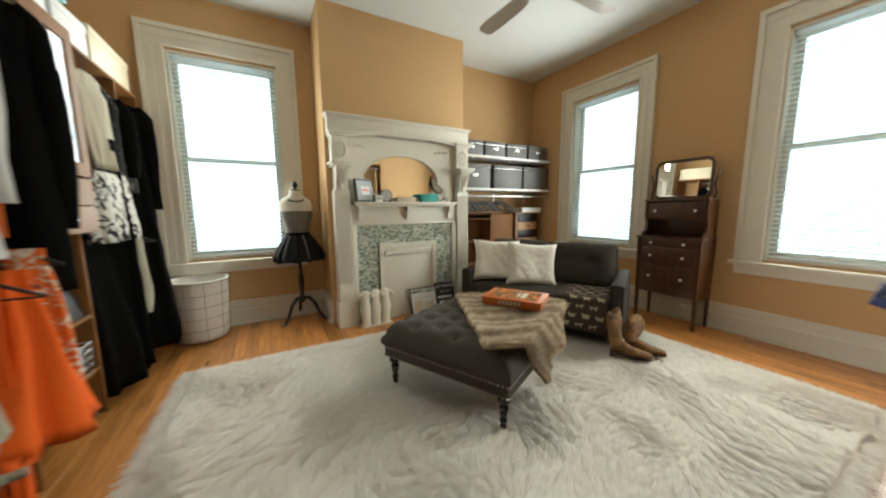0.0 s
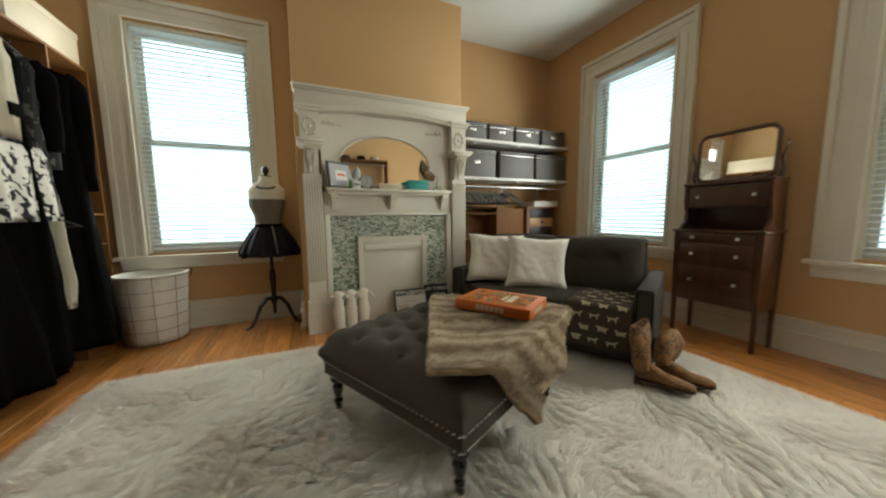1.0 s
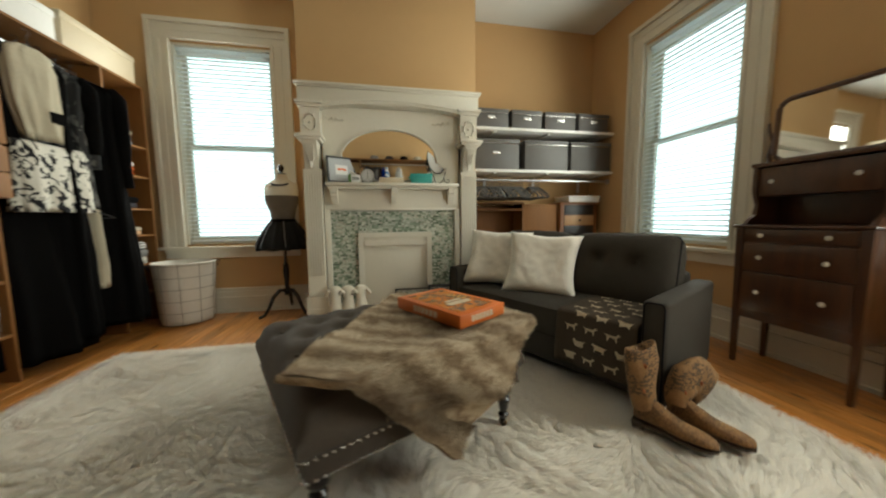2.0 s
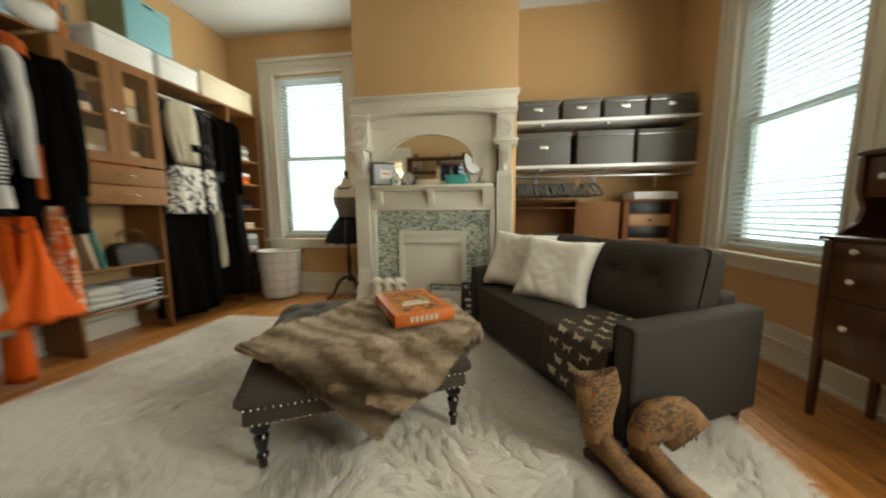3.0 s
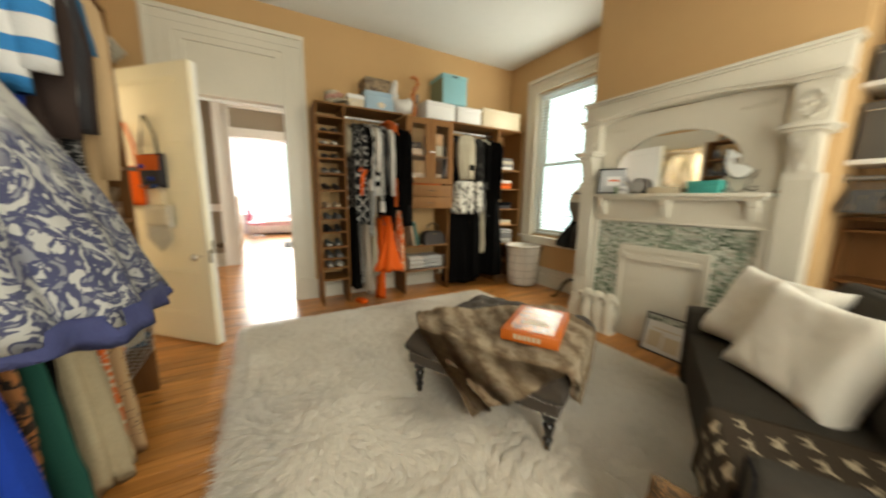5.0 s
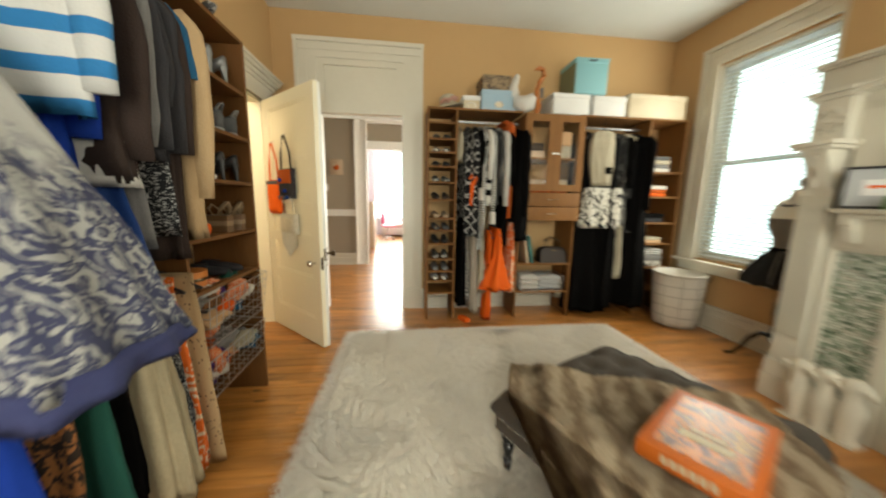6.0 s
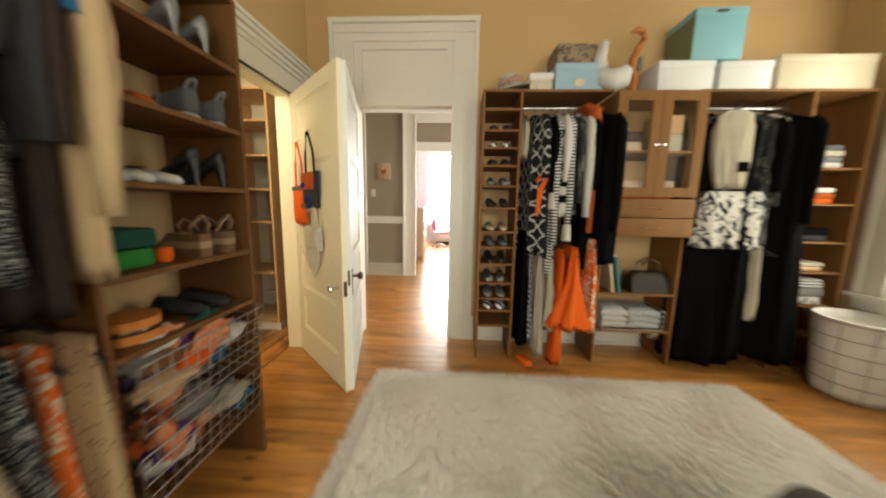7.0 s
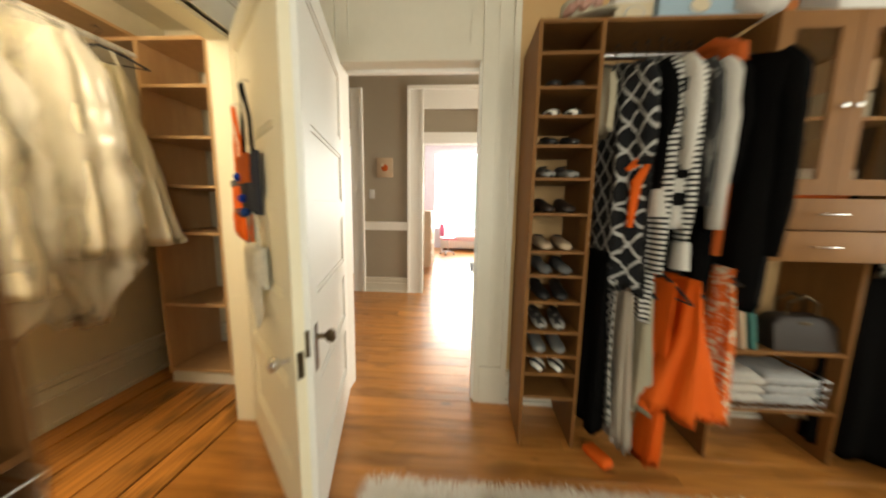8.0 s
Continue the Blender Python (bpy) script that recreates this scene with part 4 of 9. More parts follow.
# its pile: short hairs lying one way
rng = np.random.default_rng(8)
count = 80000
uu, vv = rng.uniform(0, BW, count), rng.uniform(0, BL, count)
hairs, across, hair_n = np.zeros((count, 4, 3)), np.repeat(uu, 4), np.zeros((count, 3))
hair_n[:, 2] = 1
for i in range(count):
    p = Vector(throw_place(uu[i], vv[i]))
    du = Vector(throw_place(uu[i] + 0.006, vv[i])) - p
    dv = Vector(throw_place(uu[i], vv[i] + 0.006)) - p
    nn = du.cross(dv)
    if nn.length < 1e-9:
        continue
    nn.normalize()
    if nn.z < -0.2:
        nn = -nn
    lay = (du.normalized() * (0.35 + 0.5 * noise.noise(Vector((uu[i] * 9, vv[i] * 9, 0)))) - dv.normalized() * 0.8 + Vector(rng.normal(0, 0.25, 3))).normalized()
    side = nn.cross(lay).normalized() * 0.0013
    p = p + nn * 0.004
    tip = p + lay * 0.019 + nn * 0.013
    mid = p + lay * 0.008 + nn * 0.009
    hairs[i] = (p - side, p + side, mid + side * 0.8, tip)
    hair_n[i] = (nn + lay * 0.3).normalized()
base = np.arange(count)[:, None] * 4
me = bpy.data.meshes.new("mesh")
me.from_pydata(hairs.reshape(-1, 3).tolist(), [], np.concatenate([base + [0, 2, 1], base + [0, 3, 2]]).tolist())
me.attributes.new("across", "FLOAT", "POINT").data.foreach_set("value", across.astype(np.float32))
me.materials.append(M_FUR)
me.shade_smooth()
me.normals_split_custom_set_from_vertices(np.repeat(hair_n, 4, axis=0).tolist())
ob = new("fur", me)
ob.parent = root
tagged(ob, "soft brown and cream fur pile", kind="stuff")

# spotted throw on the loveseat
M_DOGPRINT = mat("dark_brown_fleece", (0.070, 0.052, 0.036), 0.95, colour2=(0.052, 0.039, 0.027), scale=12, bump=0.4, bump_scale=160)
M_DOGPALE = mat("pale_print", (0.50, 0.42, 0.30), 0.95, colour2=(0.44, 0.365, 0.255), scale=20)


def throw2(u, v):
    # u runs along the seat, v from the back over the front edge
    x, z = 0.50 - v, 0.432
    if x < -0.012:
        d = -0.012 - x
        x, z = -0.012 - 0.02 * (1 - math.exp(-d * 6)), 0.432 - d
    if x < 0.03 and z > 0.42:
        z -= (0.03 - x) ** 2 * 6
    y = 0.112 + u
    z += 0.006 * noise.noise(Vector((u * 8, v * 6, 1)))
    x += 0.012 * math.sin(u * 22 + 1) * min(1.0, max(0.0, (v - 0.5) * 4)) if v > 0.5 else 0
    return (x, y, z)


root = thing("printed_throw", "dark brown throw with pale animal shapes hanging over the loveseat", "throw", SOFA)
part("cloth", drape(0.40, 0.80, 0.022, throw2, 0.006), M_DOGPRINT, root, smooth=180)
SHAPE = [(-0.46, 0.24), (-0.30, 0.17), (0.10, 0.14), (0.24, 0.18), (0.32, 0.36), (0.42, 0.30), (0.47, 0.20), (0.34, 0.14), (0.27, -0.02), (0.30, -0.36), (0.22, -0.36), (0.17, -0.10), (-0.12, -0.02), (-0.20, -0.36), (-0.28, -0.36), (-0.27, -0.02), (-0.33, 0.10)]
bm = bmesh.new()
for row in range(10):
    for col in range(-1, 5):
        flip = -1 if row % 2 else 1
        vs = []
        for a, b in SHAPE:
            u, v = 0.05 + (col + 0.5 * (row % 2)) * 0.105 + flip * a * 0.082, 0.045 + row * 0.078 - b * 0.056
            if not (0.004 < u < 0.396 and 0.004 < v < 0.796):
                break
            p, pu, pv = (Vector(throw2(u + i, v + j)) for i, j in ((0, 0), (0.004, 0), (0, 0.004)))
            nn = (pu - p).cross(pv - p).normalized()
            nn = -nn if nn.z - nn.x < 0 else nn
            vs.append(bm.verts.new(p + nn * 0.0085))
        if len(vs) == len(SHAPE):
            f = bm.faces.new(vs)
            bmesh.ops.triangulate(bm, faces=[f])
        else:
            bmesh.ops.delete(bm, geom=vs, context="VERTS")
tagged(part("print", bm, M_DOGPALE, root, "rows of small pale animal shapes", smooth=180), kind="stuff")

# board game box on the throw
GB = pose(2.355, 2.270, 0.516, 0, 0, 122.0)
root = thing("board_game", "orange board game box lying on the fur throw", "game box", GB)
part("tray", bx(0.004, 0.396, -0.266, -0.004, 0.0, 0.05, 0.002), M_ORANGEBOX, root)
lid = part("lid", bx(0, 0.40, -0.27, 0, 0.006, 0.054, 0.002), M_ORANGEBOX, root)
M_JUNGLE = pattern("lid_scene", "blotch", (0.55, 0.17, 0.02), (0.16, 0.06, 0.02), 22, 0.22, 0.50, c3=(0.60, 0.36, 0.12), warp=1.2)
part("scene_panel", bx(0.035, 0.365, -0.24, -0.03, 0.0545, 0.0552), M_JUNGLE, lid)


def word(text, size, m, material, parent, depth=0.0008):
    cu = bpy.data.curves.new("word", "FONT")
    cu.body, cu.size, cu.extrude, cu.align_x, cu.align_y = text, size, depth, "CENTER", "CENTER"
    tmp = bpy.data.objects.new("word", cu)
    scene.collection.objects.link(tmp)
    me = bpy.data.meshes.new_from_object(tmp.evaluated_get(bpy.context.evaluated_depsgraph_get()))
    bpy.data.objects.remove(tmp)
    me.materials.append(material)
    ob = new("lettering", me)
    ob.parent = parent
    ob.matrix_basis = m
    return ob


# the title is a product's name: plain pale bars stand for it
for a, b, c, d in ((0.12, 0.155, -0.20, -0.07), (0.165, 0.185, -0.18, -0.09)):
    part("title_bar", bx(a, b, c, d, 0.0553, 0.0560), M_CREAMPR, lid)
for i in range(6):
    part("title_bar", bx(-0.0012, 0.0003, -0.19 + i * 0.022, -0.175 + i * 0.022, 0.018, 0.042), M_CREAMPR, lid)
for i in range(6):
    part("title_bar", bx(0.13 + i * 0.026, 0.148 + i * 0.026, -0.0003, 0.0012, 0.016, 0.042), M_CREAMPR, lid)

# ---------------------------------------------------------------- dresser with mirror
DR = pose(4.27, 2.195, 0, 0, 0, 0)
root = thing("mirror_dresser", "tall dark mahogany dresser with a swinging mirror", "dresser", DR)
DW, DD, DH = 0.565, 0.295, 0.875
part("body", bx(0.012, DD, 0.008, DW - 0.008, 0.30, DH - 0.018, 0.004), M_MAHOG, root)
part("top", bx(-0.012, DD + 0.004, -0.012, DW + 0.012, DH - 0.018, DH, 0.006), M_MAHOG, root)
for x, y in ((0.022, 0.022), (0.022, DW - 0.022), (DD - 0.022, 0.022), (DD - 0.022, DW - 0.022)):
    bm = bmesh.new()
    v = box(bm, x - 0.020, x + 0.020, y - 0.020, y + 0.020, 0.0, DH - 0.02)
    for q in v:
        if q.co.z < 0.1:
            q.co.x, q.co.y = x + (q.co.x - x) * 0.55, y + (q.co.y - y) * 0.55
    part("leg", bm, M_MAHOG, root, "tapered leg")


def knob(parent, x, y, z, r=0.013, material=None, ax="x", s=-1):
    bm = lathe([(r * 0.45, 0.0), (r * 0.4, 0.008), (r, 0.013), (r * 0.95, 0.02), (r * 0.4, 0.024)], 12)
    rot = pose(x, y, z, 0, -90 * (1 if s < 0 else -1), 0) if ax == "x" else pose(x, y, z, 90 * (1 if s < 0 else -1), 0, 0)
    return part("knob", bm, material or M_NICKEL, parent, m=rot)


M_CRYSTAL = mat("glass_knob", (0.75, 0.75, 0.72), 0.1, scale=20)
for z0, z1 in ((0.775, 0.85), (0.60, 0.765), (0.36, 0.59)):
    d = part("drawer", bx(0.002, 0.02, 0.045, DW - 0.045, z0, z1, 0.004), M_MAHOG, root)
    for y in (0.14, DW - 0.14):
        knob(d, 0.002, y, (z0 + z1) / 2, 0.013, M_CRYSTAL)
# upper glove-drawer stage with curved sides
part("gallery_back", bx(DD - 0.03, DD, 0.02, DW - 0.02, DH, 1.235, 0.003), M_MAHOG, root)
for y in (0.012, DW - 0.034):
    bm = bmesh.new()
    prof = [(0.03, DH), (0.055, DH + 0.03), (0.10, DH + 0.06), (0.115, DH + 0.12), (0.10, DH + 0.16), (0.085, DH + 0.20), (0.085, 1.235), (DD, 1.235), (DD, DH)]
    a = [bm.verts.new((p, y, z)) for p, z in prof]
    b = [bm.verts.new((p, y + 0.022, z)) for p, z in prof]
    bm.faces.new(a)
    bm.faces.new(b[::-1])
    for i in range(len(a)):
        bm.faces.new((a[i], a[(i + 1) % len(a)], b[(i + 1) % len(a)], b[i]))
    part("gallery_side", bm, M_MAHOG, root)
d = part("upper_drawer", bx(0.095, DD - 0.03, 0.04, DW - 0.04, 1.045, 1.215, 0.004), M_MAHOG, root)
knob(d, 0.095, 0.11, 1.13, 0.013, M_CRYSTAL)
knob(d, 0.095, DW - 0.11, 1.13, 0.013, M_CRYSTAL)
part("gallery_top", bx(0.075, DD, 0.005, DW - 0.005, 1.222, 1.245, 0.004), M_MAHOG, root)
# posts and swinging mirror
for y, s in ((0.02, -1), (DW - 0.02, 1)):
    bm = tube([(0.20, y, 1.24), (0.20, y + 0.012 * s, 1.30), (0.20, y - 0.004 * s, 1.38), (0.20, y + 0.016 * s, 1.45), (0.20, y + 0.022 * s, 1.50)], [0.016, 0.012, 0.010, 0.009, 0.006], 10)
    p = part("mirror_post", bm, M_MAHOG, root)
    part("pivot_knob", lathe([(0.004, 0), (0.010, 0.006), (0.006, 0.014)], 10), M_NICKEL, p, m=pose(0.20, y + 0.015 * s, 1.47, -90 * s, 0, 0))


def rounded(w, h, r, n=6):
    pts = []
    for cx, cy, a0 in ((w / 2 - r, h / 2 - r, 0), (-w / 2 + r, h / 2 - r, 90), (-w / 2 + r, -h / 2 + r, 180), (w / 2 - r, -h / 2 + r, 270)):
        for i in range(n + 1):
            a = radians(a0 + 90 * i / n)
            pts.append((cx + r * math.cos(a), cy + r * math.sin(a)))
    return pts


mm = pose(0.195, DW / 2, 1.435, 0, 2.5, 0)
loop = rounded(0.475, 0.36, 0.06)
fr = part("mirror_frame", tube([(0, a, b) for a, b in loop], 0.016, 10, closed=True), M_MAHOG, root, m=mm)
bm = bmesh.new()
vs = [bm.verts.new((-0.003, a * 0.985, b * 0.985)) for a, b in loop]
f = bm.faces.new(vs)
r = bmesh.ops.extrude_face_region(bm, geom=[f])
for v in [e for e in r["geom"] if isinstance(e, bmesh.types.BMVert)]:
    v.co.x += 0.008
part("mirror_glass", bm, M_MIRROR, fr, "bevelled mirror glass", smooth=None)

# ---------------------------------------------------------------- closet wall units
def slab(parent, name, x0, x1, y0, y1, z0, z1, material=None):
    return part(name, bx(x0, x1, y0, y1, z0, z1, 0.002, 1), material or M_UNIT, parent)


UX0, UX1, UT = X0 + 0.008, -0.028, 2.145


def unit(y0, y1, label, shelves, name="closet_unit", back=False, thick=0.018, first=True, last=True):
    root = thing(name, label, "closet unit")
    sides = ([y0] if first else []) + ([y1 - thick] if last else [])
    for y in sides:
        slab(root, "side_panel", UX0, UX1, y, y + thick, 0, UT)
    a, b = (y0 + thick if first else y0), (y1 - thick if last else y1)
    for z in shelves:
        slab(root, "shelf", UX0 + 0.004, UX1 - 0.004, a + 0.001, b - 0.001, z - 0.016, z)
    slab(root, "top_panel", UX0, UX1, a + 0.001, b - 0.001, UT - 0.02, UT - 0.002)
    return root


TOWER = [2.008, 1.857, 1.728, 1.593, 1.438, 1.267, 1.078, 0.955, 0.816, 0.656, 0.526, 0.424, 0.291]
unit(1.802, 2.10, "tall narrow maple laminate shoe tower with open shelves", TOWER, "shoe_tower")
u = unit(2.10, 2.762, "maple laminate hanging section of the closet wall", [], "hanging_unit", first=False, last=False)
part("hanging_rod", tube([(-0.20, 2.10, 2.055), (-0.20, 2.762, 2.055)], 0.014, 12), M_CHROME, u, "chrome rod")
u = thing("cabinet_unit", "maple laminate cabinet with two glazed doors, two drawers and open shelves", "cabinet")
CX = 0.05
slab(u, "side_panel", UX0, CX - 0.02, 2.762, 2.780, 1.065, 2.112)
slab(u, "side_panel", UX0, CX - 0.02, 3.367, 3.385, 1.065, 2.112)
slab(u, "side_panel", UX0, UX1, 2.762, 2.780, 0, 1.064)
slab(u, "side_panel", UX0, UX1, 3.367, 3.385, 0, 1.064)
slab(u, "top_panel", UX0, CX - 0.02, 2.781, 3.366, 2.094, 2.112)
for z in (1.70, 1.352, 1.083):
    slab(u, "shelf", UX0 + 0.004, CX - 0.03, 2.781, 3.366, z - 0.016, z)
for z in (0.60, 0.29):
    slab(u, "shelf", UX0 + 0.004, UX1 - 0.002, 2.781, 3.366, z - 0.018, z)
for k, (y0, y1) in enumerate(((2.764, 3.072), (3.075, 3.383))):
    bm = bmesh.new()
    z0, z1, s = 1.365, 2.110, 0.068
    box(bm, CX - 0.018, CX, y0, y0 + s, z0, z1)
    box(bm, CX - 0.018, CX, y1 - s, y1, z0, z1)
    box(bm, CX - 0.018, CX, y0 + s, y1 - s, z0, z0 + s)
    box(bm, CX - 0.018, CX, y0 + s, y1 - s, z1 - s, z1)
    d = part("door", bm, M_UNIT, u, "framed glass door")
    g = part("glass_pane", bx(CX - 0.011, CX - 0.007, y0 + s - 0.004, y1 - s + 0.004, z0 + s - 0.004, z1 - s + 0.004), M_GLASS, d)
    g.visible_shadow = False
    knob(d, CX, 3.048 if k == 0 else 3.10, 1.735, 0.012, M_NICKEL, "x", 1)
for z0, z1 in ((1.212, 1.35), (1.068, 1.206)):
    d = part("drawer", bx(CX - 0.30, CX, 2.764, 3.383, z0, z1, 0.003), M_UNIT, u)
    zc = (z0 + z1) / 2
    part("handle", tube([(CX, 3.025, zc), (CX + 0.02, 3.03, zc), (CX + 0.024, 3.08, zc), (CX + 0.02, 3.13, zc), (CX, 3.135, zc)], 0.005, 8), M_NICKEL, d, "brushed nickel bar handle")
u = unit(3.385, 4.155, "maple laminate hanging section of the closet wall beside the cabinet", [], "hanging_unit", first=False, last=False)
part("hanging_rod", tube([(-0.20, 3.385, 2.055), (-0.20, 4.155, 2.055)], 0.014, 12), M_CHROME, u, "chrome rod")
unit(4.155, 4.59, "open maple laminate shelf tower at the end of the closet wall", [1.60, 1.337, 1.05, 0.816, 0.55, 0.29], "shelf_tower")

# ---------------------------------------------------------------- bookcase for shoes on the south wall
BY0, BY1 = Y0 + 0.028, 0.667
u = thing("shoe_bookcase", "tall maple laminate bookcase of shoes and bags", "bookcase")
slab(u, "side_panel", 1.045, 1.065, BY0, BY1, 0, 2.125, M_UNITD)
slab(u, "side_panel", 1.672, 1.692, BY0, BY1, 0, 2.125, M_UNITD)
slab(u, "top_panel", 1.066, 1.671, BY0, BY1, 2.105, 2.125, M_UNITD)
for z in (1.845, 1.59, 1.339, 1.061, 0.82, 0.284):
    slab(u, "shelf", 1.066, 1.671, BY0, BY1 - 0.003, z - 0.02, z, M_UNITD)
part("back_panel", bx(1.066, 1.671, BY0 - 0.006, BY0 - 0.001, 0.1, 2.1), M_WALL, u)
u = thing("hanging_unit", "maple laminate hanging section with two rods beside the bookcase", "closet unit")
slab(u, "side_panel", 3.05, 3.07, BY0, BY1 - 0.12, 0, 2.125, M_UNITD)
slab(u, "top_panel", 1.693, 3.05, BY0, BY1 - 0.02, 2.105, 2.125, M_UNITD)
part("hanging_rod", tube([(1.693, 0.47, 2.05), (3.05, 0.47, 2.05)], 0.014, 12), M_CHROME, u, "chrome rod")
part("hanging_rod", tube([(1.693, 0.47, 1.02), (3.05, 0.47, 1.02)], 0.014, 12), M_CHROME, u, "chrome rod")

# ---------------------------------------------------------------- pine unit in the closet
u = thing("pine_closet_unit", "pine closet shelf tower with a hanging bay", "closet unit")
PX = -0.40
slab(u, "side_panel", -0.86, PX, -0.14, -0.118, 0.08, 2.30, M_PINE)
slab(u, "side_panel", -0.86, PX, -0.60, -0.578, 0.08, 2.30, M_PINE)
slab(u, "top_panel", -0.86, PX, -0.865, -0.118, 2.28, 2.302, M_PINE)
for z in (2.024, 1.713, 1.402, 1.093, 0.596, 0.115):
    slab(u, "shelf", -0.86, PX - 0.002, -0.577, -0.141, z - 0.02, z, M_PINE)
slab(u, "plinth", -0.86, PX - 0.02, -0.60, -0.118, 0.0, 0.08, M_TRIM)
part("hanging_rod", tube([(-0.60, -0.60, 2.19), (0.95, -0.60, 2.19)], 0.016, 12), M_WHITE, u, "white wooden rod")
slab(u, "shelf", -0.86, 1.94, -0.865, -0.602, 2.303, 2.322, M_PINE)

# ---------------------------------------------------------------- doors
def door(name, label, m, w, h, material, panels, thick=0.036):
    """A five-panel door; the leaf runs along local x from its hinge."""
    root = thing(name, label, "door", m, kind="structure")
    bm = bmesh.new()
    s = 0.115
    zs = [0.24 + i * (h - 0.24 - 0.10) / panels for i in range(panels + 1)]
    box(bm, 0, s, -thick / 2, thick / 2, 0.015, h)
    box(bm, w - s, w, -thick / 2, thick / 2, 0.015, h)
    box(bm, s, w - s, -thick / 2, thick / 2, 0.015, zs[0])
    for i in range(panels):
        top = h if i == panels - 1 else zs[i + 1]
        box(bm, s, w - s, -thick / 2, thick / 2, zs[i + 1] - 0.085 if i < panels - 1 else zs[i + 1], top)
    part("leaf", bm, material, root)
    for i in range(panels):
        z0, z1 = zs[i], (zs[i + 1] - 0.085 if i < panels - 1 else zs[i + 1])
        bm = bmesh.new()
        box(bm, s + 0.001, w - s - 0.001, -0.006, 0.006, z0 + 0.001, z1 - 0.001)
        for f in (-1, 1):
            y0, y1 = sorted((f * 0.006, f * 0.013))
            box(bm, s + 0.001, s + 0.016, y0, y1, z0 + 0.001, z1 - 0.001)
            box(bm, w - s - 0.016, w - s - 0.001, y0, y1, z0 + 0.001, z1 - 0.001)
            box(bm, s + 0.016, w - s - 0.016, y0, y1, z0 + 0.001, z0 + 0.016)
            box(bm, s + 0.016, w - s - 0.016, y0, y1, z1 - 0.016, z1 - 0.001)
        part("panel", bm, material, root)
    return root


def latch(root, w, z, side, material, plate=True):
    bm = lathe([(0.010, 0), (0.009, 0.03), (0.022, 0.042), (0.027, 0.056), (0.02, 0.068), (0.005, 0.072)], 16)
    part("door_knob", bm, material, root, m=pose(w - 0.065, side * 0.018, z, -90 * side, 0, 0))
    if plate:
        y0, y1 = sorted((side * 0.018, side * 0.0215))
        part("escutcheon", bx(w - 0.088, w - 0.042, y0, y1, z - 0.13, z + 0.05, 0.002), M_BRONZE, root)
    part("latch_plate", bx(w - 0.0005, w + 0.0015, -0.011, 0.011, z - 0.05, z + 0.05), M_BRONZE, root)


dA = door("door_1", "glossy white five-panel door standing open into the room", pose(-0.395, 0.705, 0, 0, 0, 14.0), 0.955, 2.115, M_DOORW, 5)
latch(dA, 0.955, 0.80, 1, M_BRONZE)
dB = door("door_2", "cream five-panel closet door standing open, hung with bags", pose(-0.068, 0.298, 0, 0, 0, 45.2), 0.88, 2.115, M_DOORC, 5)
latch(dB, 0.88, 0.73, -1, M_NICKEL, False)

# ---------------------------------------------------------------- alcove shelves, bins, rod
for z, lab in ((1.857, "white wall shelf carrying a row of small grey bins"), (1.437, "white wall shelf carrying three large grey bins")):
    s = thing("wall_shelf", lab, "shelf")
    part("board", bx(2.99, X1 - 0.002, 4.27, Y1 - 0.002, z - 0.028, z, 0.004), M_SHELFW, s)
    for x in (3.25, 3.85, 4.45):
        bm = bmesh.new()
        box(bm, x - 0.012, x + 0.012, 4.32, Y1 - 0.006, z - 0.042, z - 0.028)
        box(bm, x - 0.012, x + 0.012, Y1 - 0.016, Y1 - 0.003, z - 0.2, z - 0.042)
        part("bracket", bm, M_SHELFW, s)


def bin_box(x0, x1, y0, y1, z, h, label_plate, lab):
    r = thing("storage_bin", lab, "bin", pose((x0 + x1) / 2, (y0 + y1) / 2, z, 0, 0, random.uniform(-1.5, 1.5)), "grey storage bins")
    w, d = (x1 - x0) / 2, (y1 - y0) / 2
    part("body", bx(-w + 0.004, w - 0.004, -d + 0.004, d - 0.004, 0, h - 0.02, 0.004), M_BIN, r)
    part("lid", bx(-w, w, -d, d, h - 0.045, h, 0.004), M_BIN, r)
    bm = bmesh.new()
    tube([(-w + 0.01, -d - 0.001, h - 0.044), (w - 0.01, -d - 0.001, h - 0.044)], 0.003, 6, bm)
    part("metal_edge", bm, M_NICKEL, r, "bright metal edge strip")
    if label_plate:
        zc = h * 0.55
        fr = part("label_holder", bx(-0.04, 0.04, -d - 0.003, -d + 0.004, zc - 0.014, zc + 0.014, 0.002), M_NICKEL, r)
        part("label_card", bx(-0.032, 0.032, -d - 0.0045, -d - 0.003, zc - 0.009, zc + 0.009), M_WHITE, fr)
    return r


for x0, x1 in ((3.005, 3.385), (3.42, 3.76), (3.795, 4.155), (4.19, 4.56)):
    bin_box(x0, x1, 4.295, 4.66, 1.857, 0.19, True, "small grey fibreboard bin with a metal label holder")
for k, (x0, x1) in enumerate(((3.005, 3.51), (3.565, 4.07), (4.11, 4.595))):
    bin_box(x0, x1, 4.29, 4.66, 1.437, 0.31, k == 0, "large grey fibreboard storage bin with a lid")
s = thing("closet_rod", "chrome hanging rod under the alcove shelves", "rod")
part("rod", tube([(2.986, 4.345, 1.335), (X1 - 0.002, 4.345, 1.335)], 0.013, 12), M_CHROME, s)
for x in (2.99, X1 - 0.012):
    part("flange", tube([(x, 4.345, 1.335), (x + 0.008, 4.345, 1.335)], 0.028, 14), M_CHROME, s)
s = thing("low_bookcase", "brown laminate bookcase with an open shelf behind the loveseat", "bookcase")
slab(s, "side_panel", 2.995, 3.015, 4.40, Y1 - 0.03, 0, 1.11, M_UNITD)
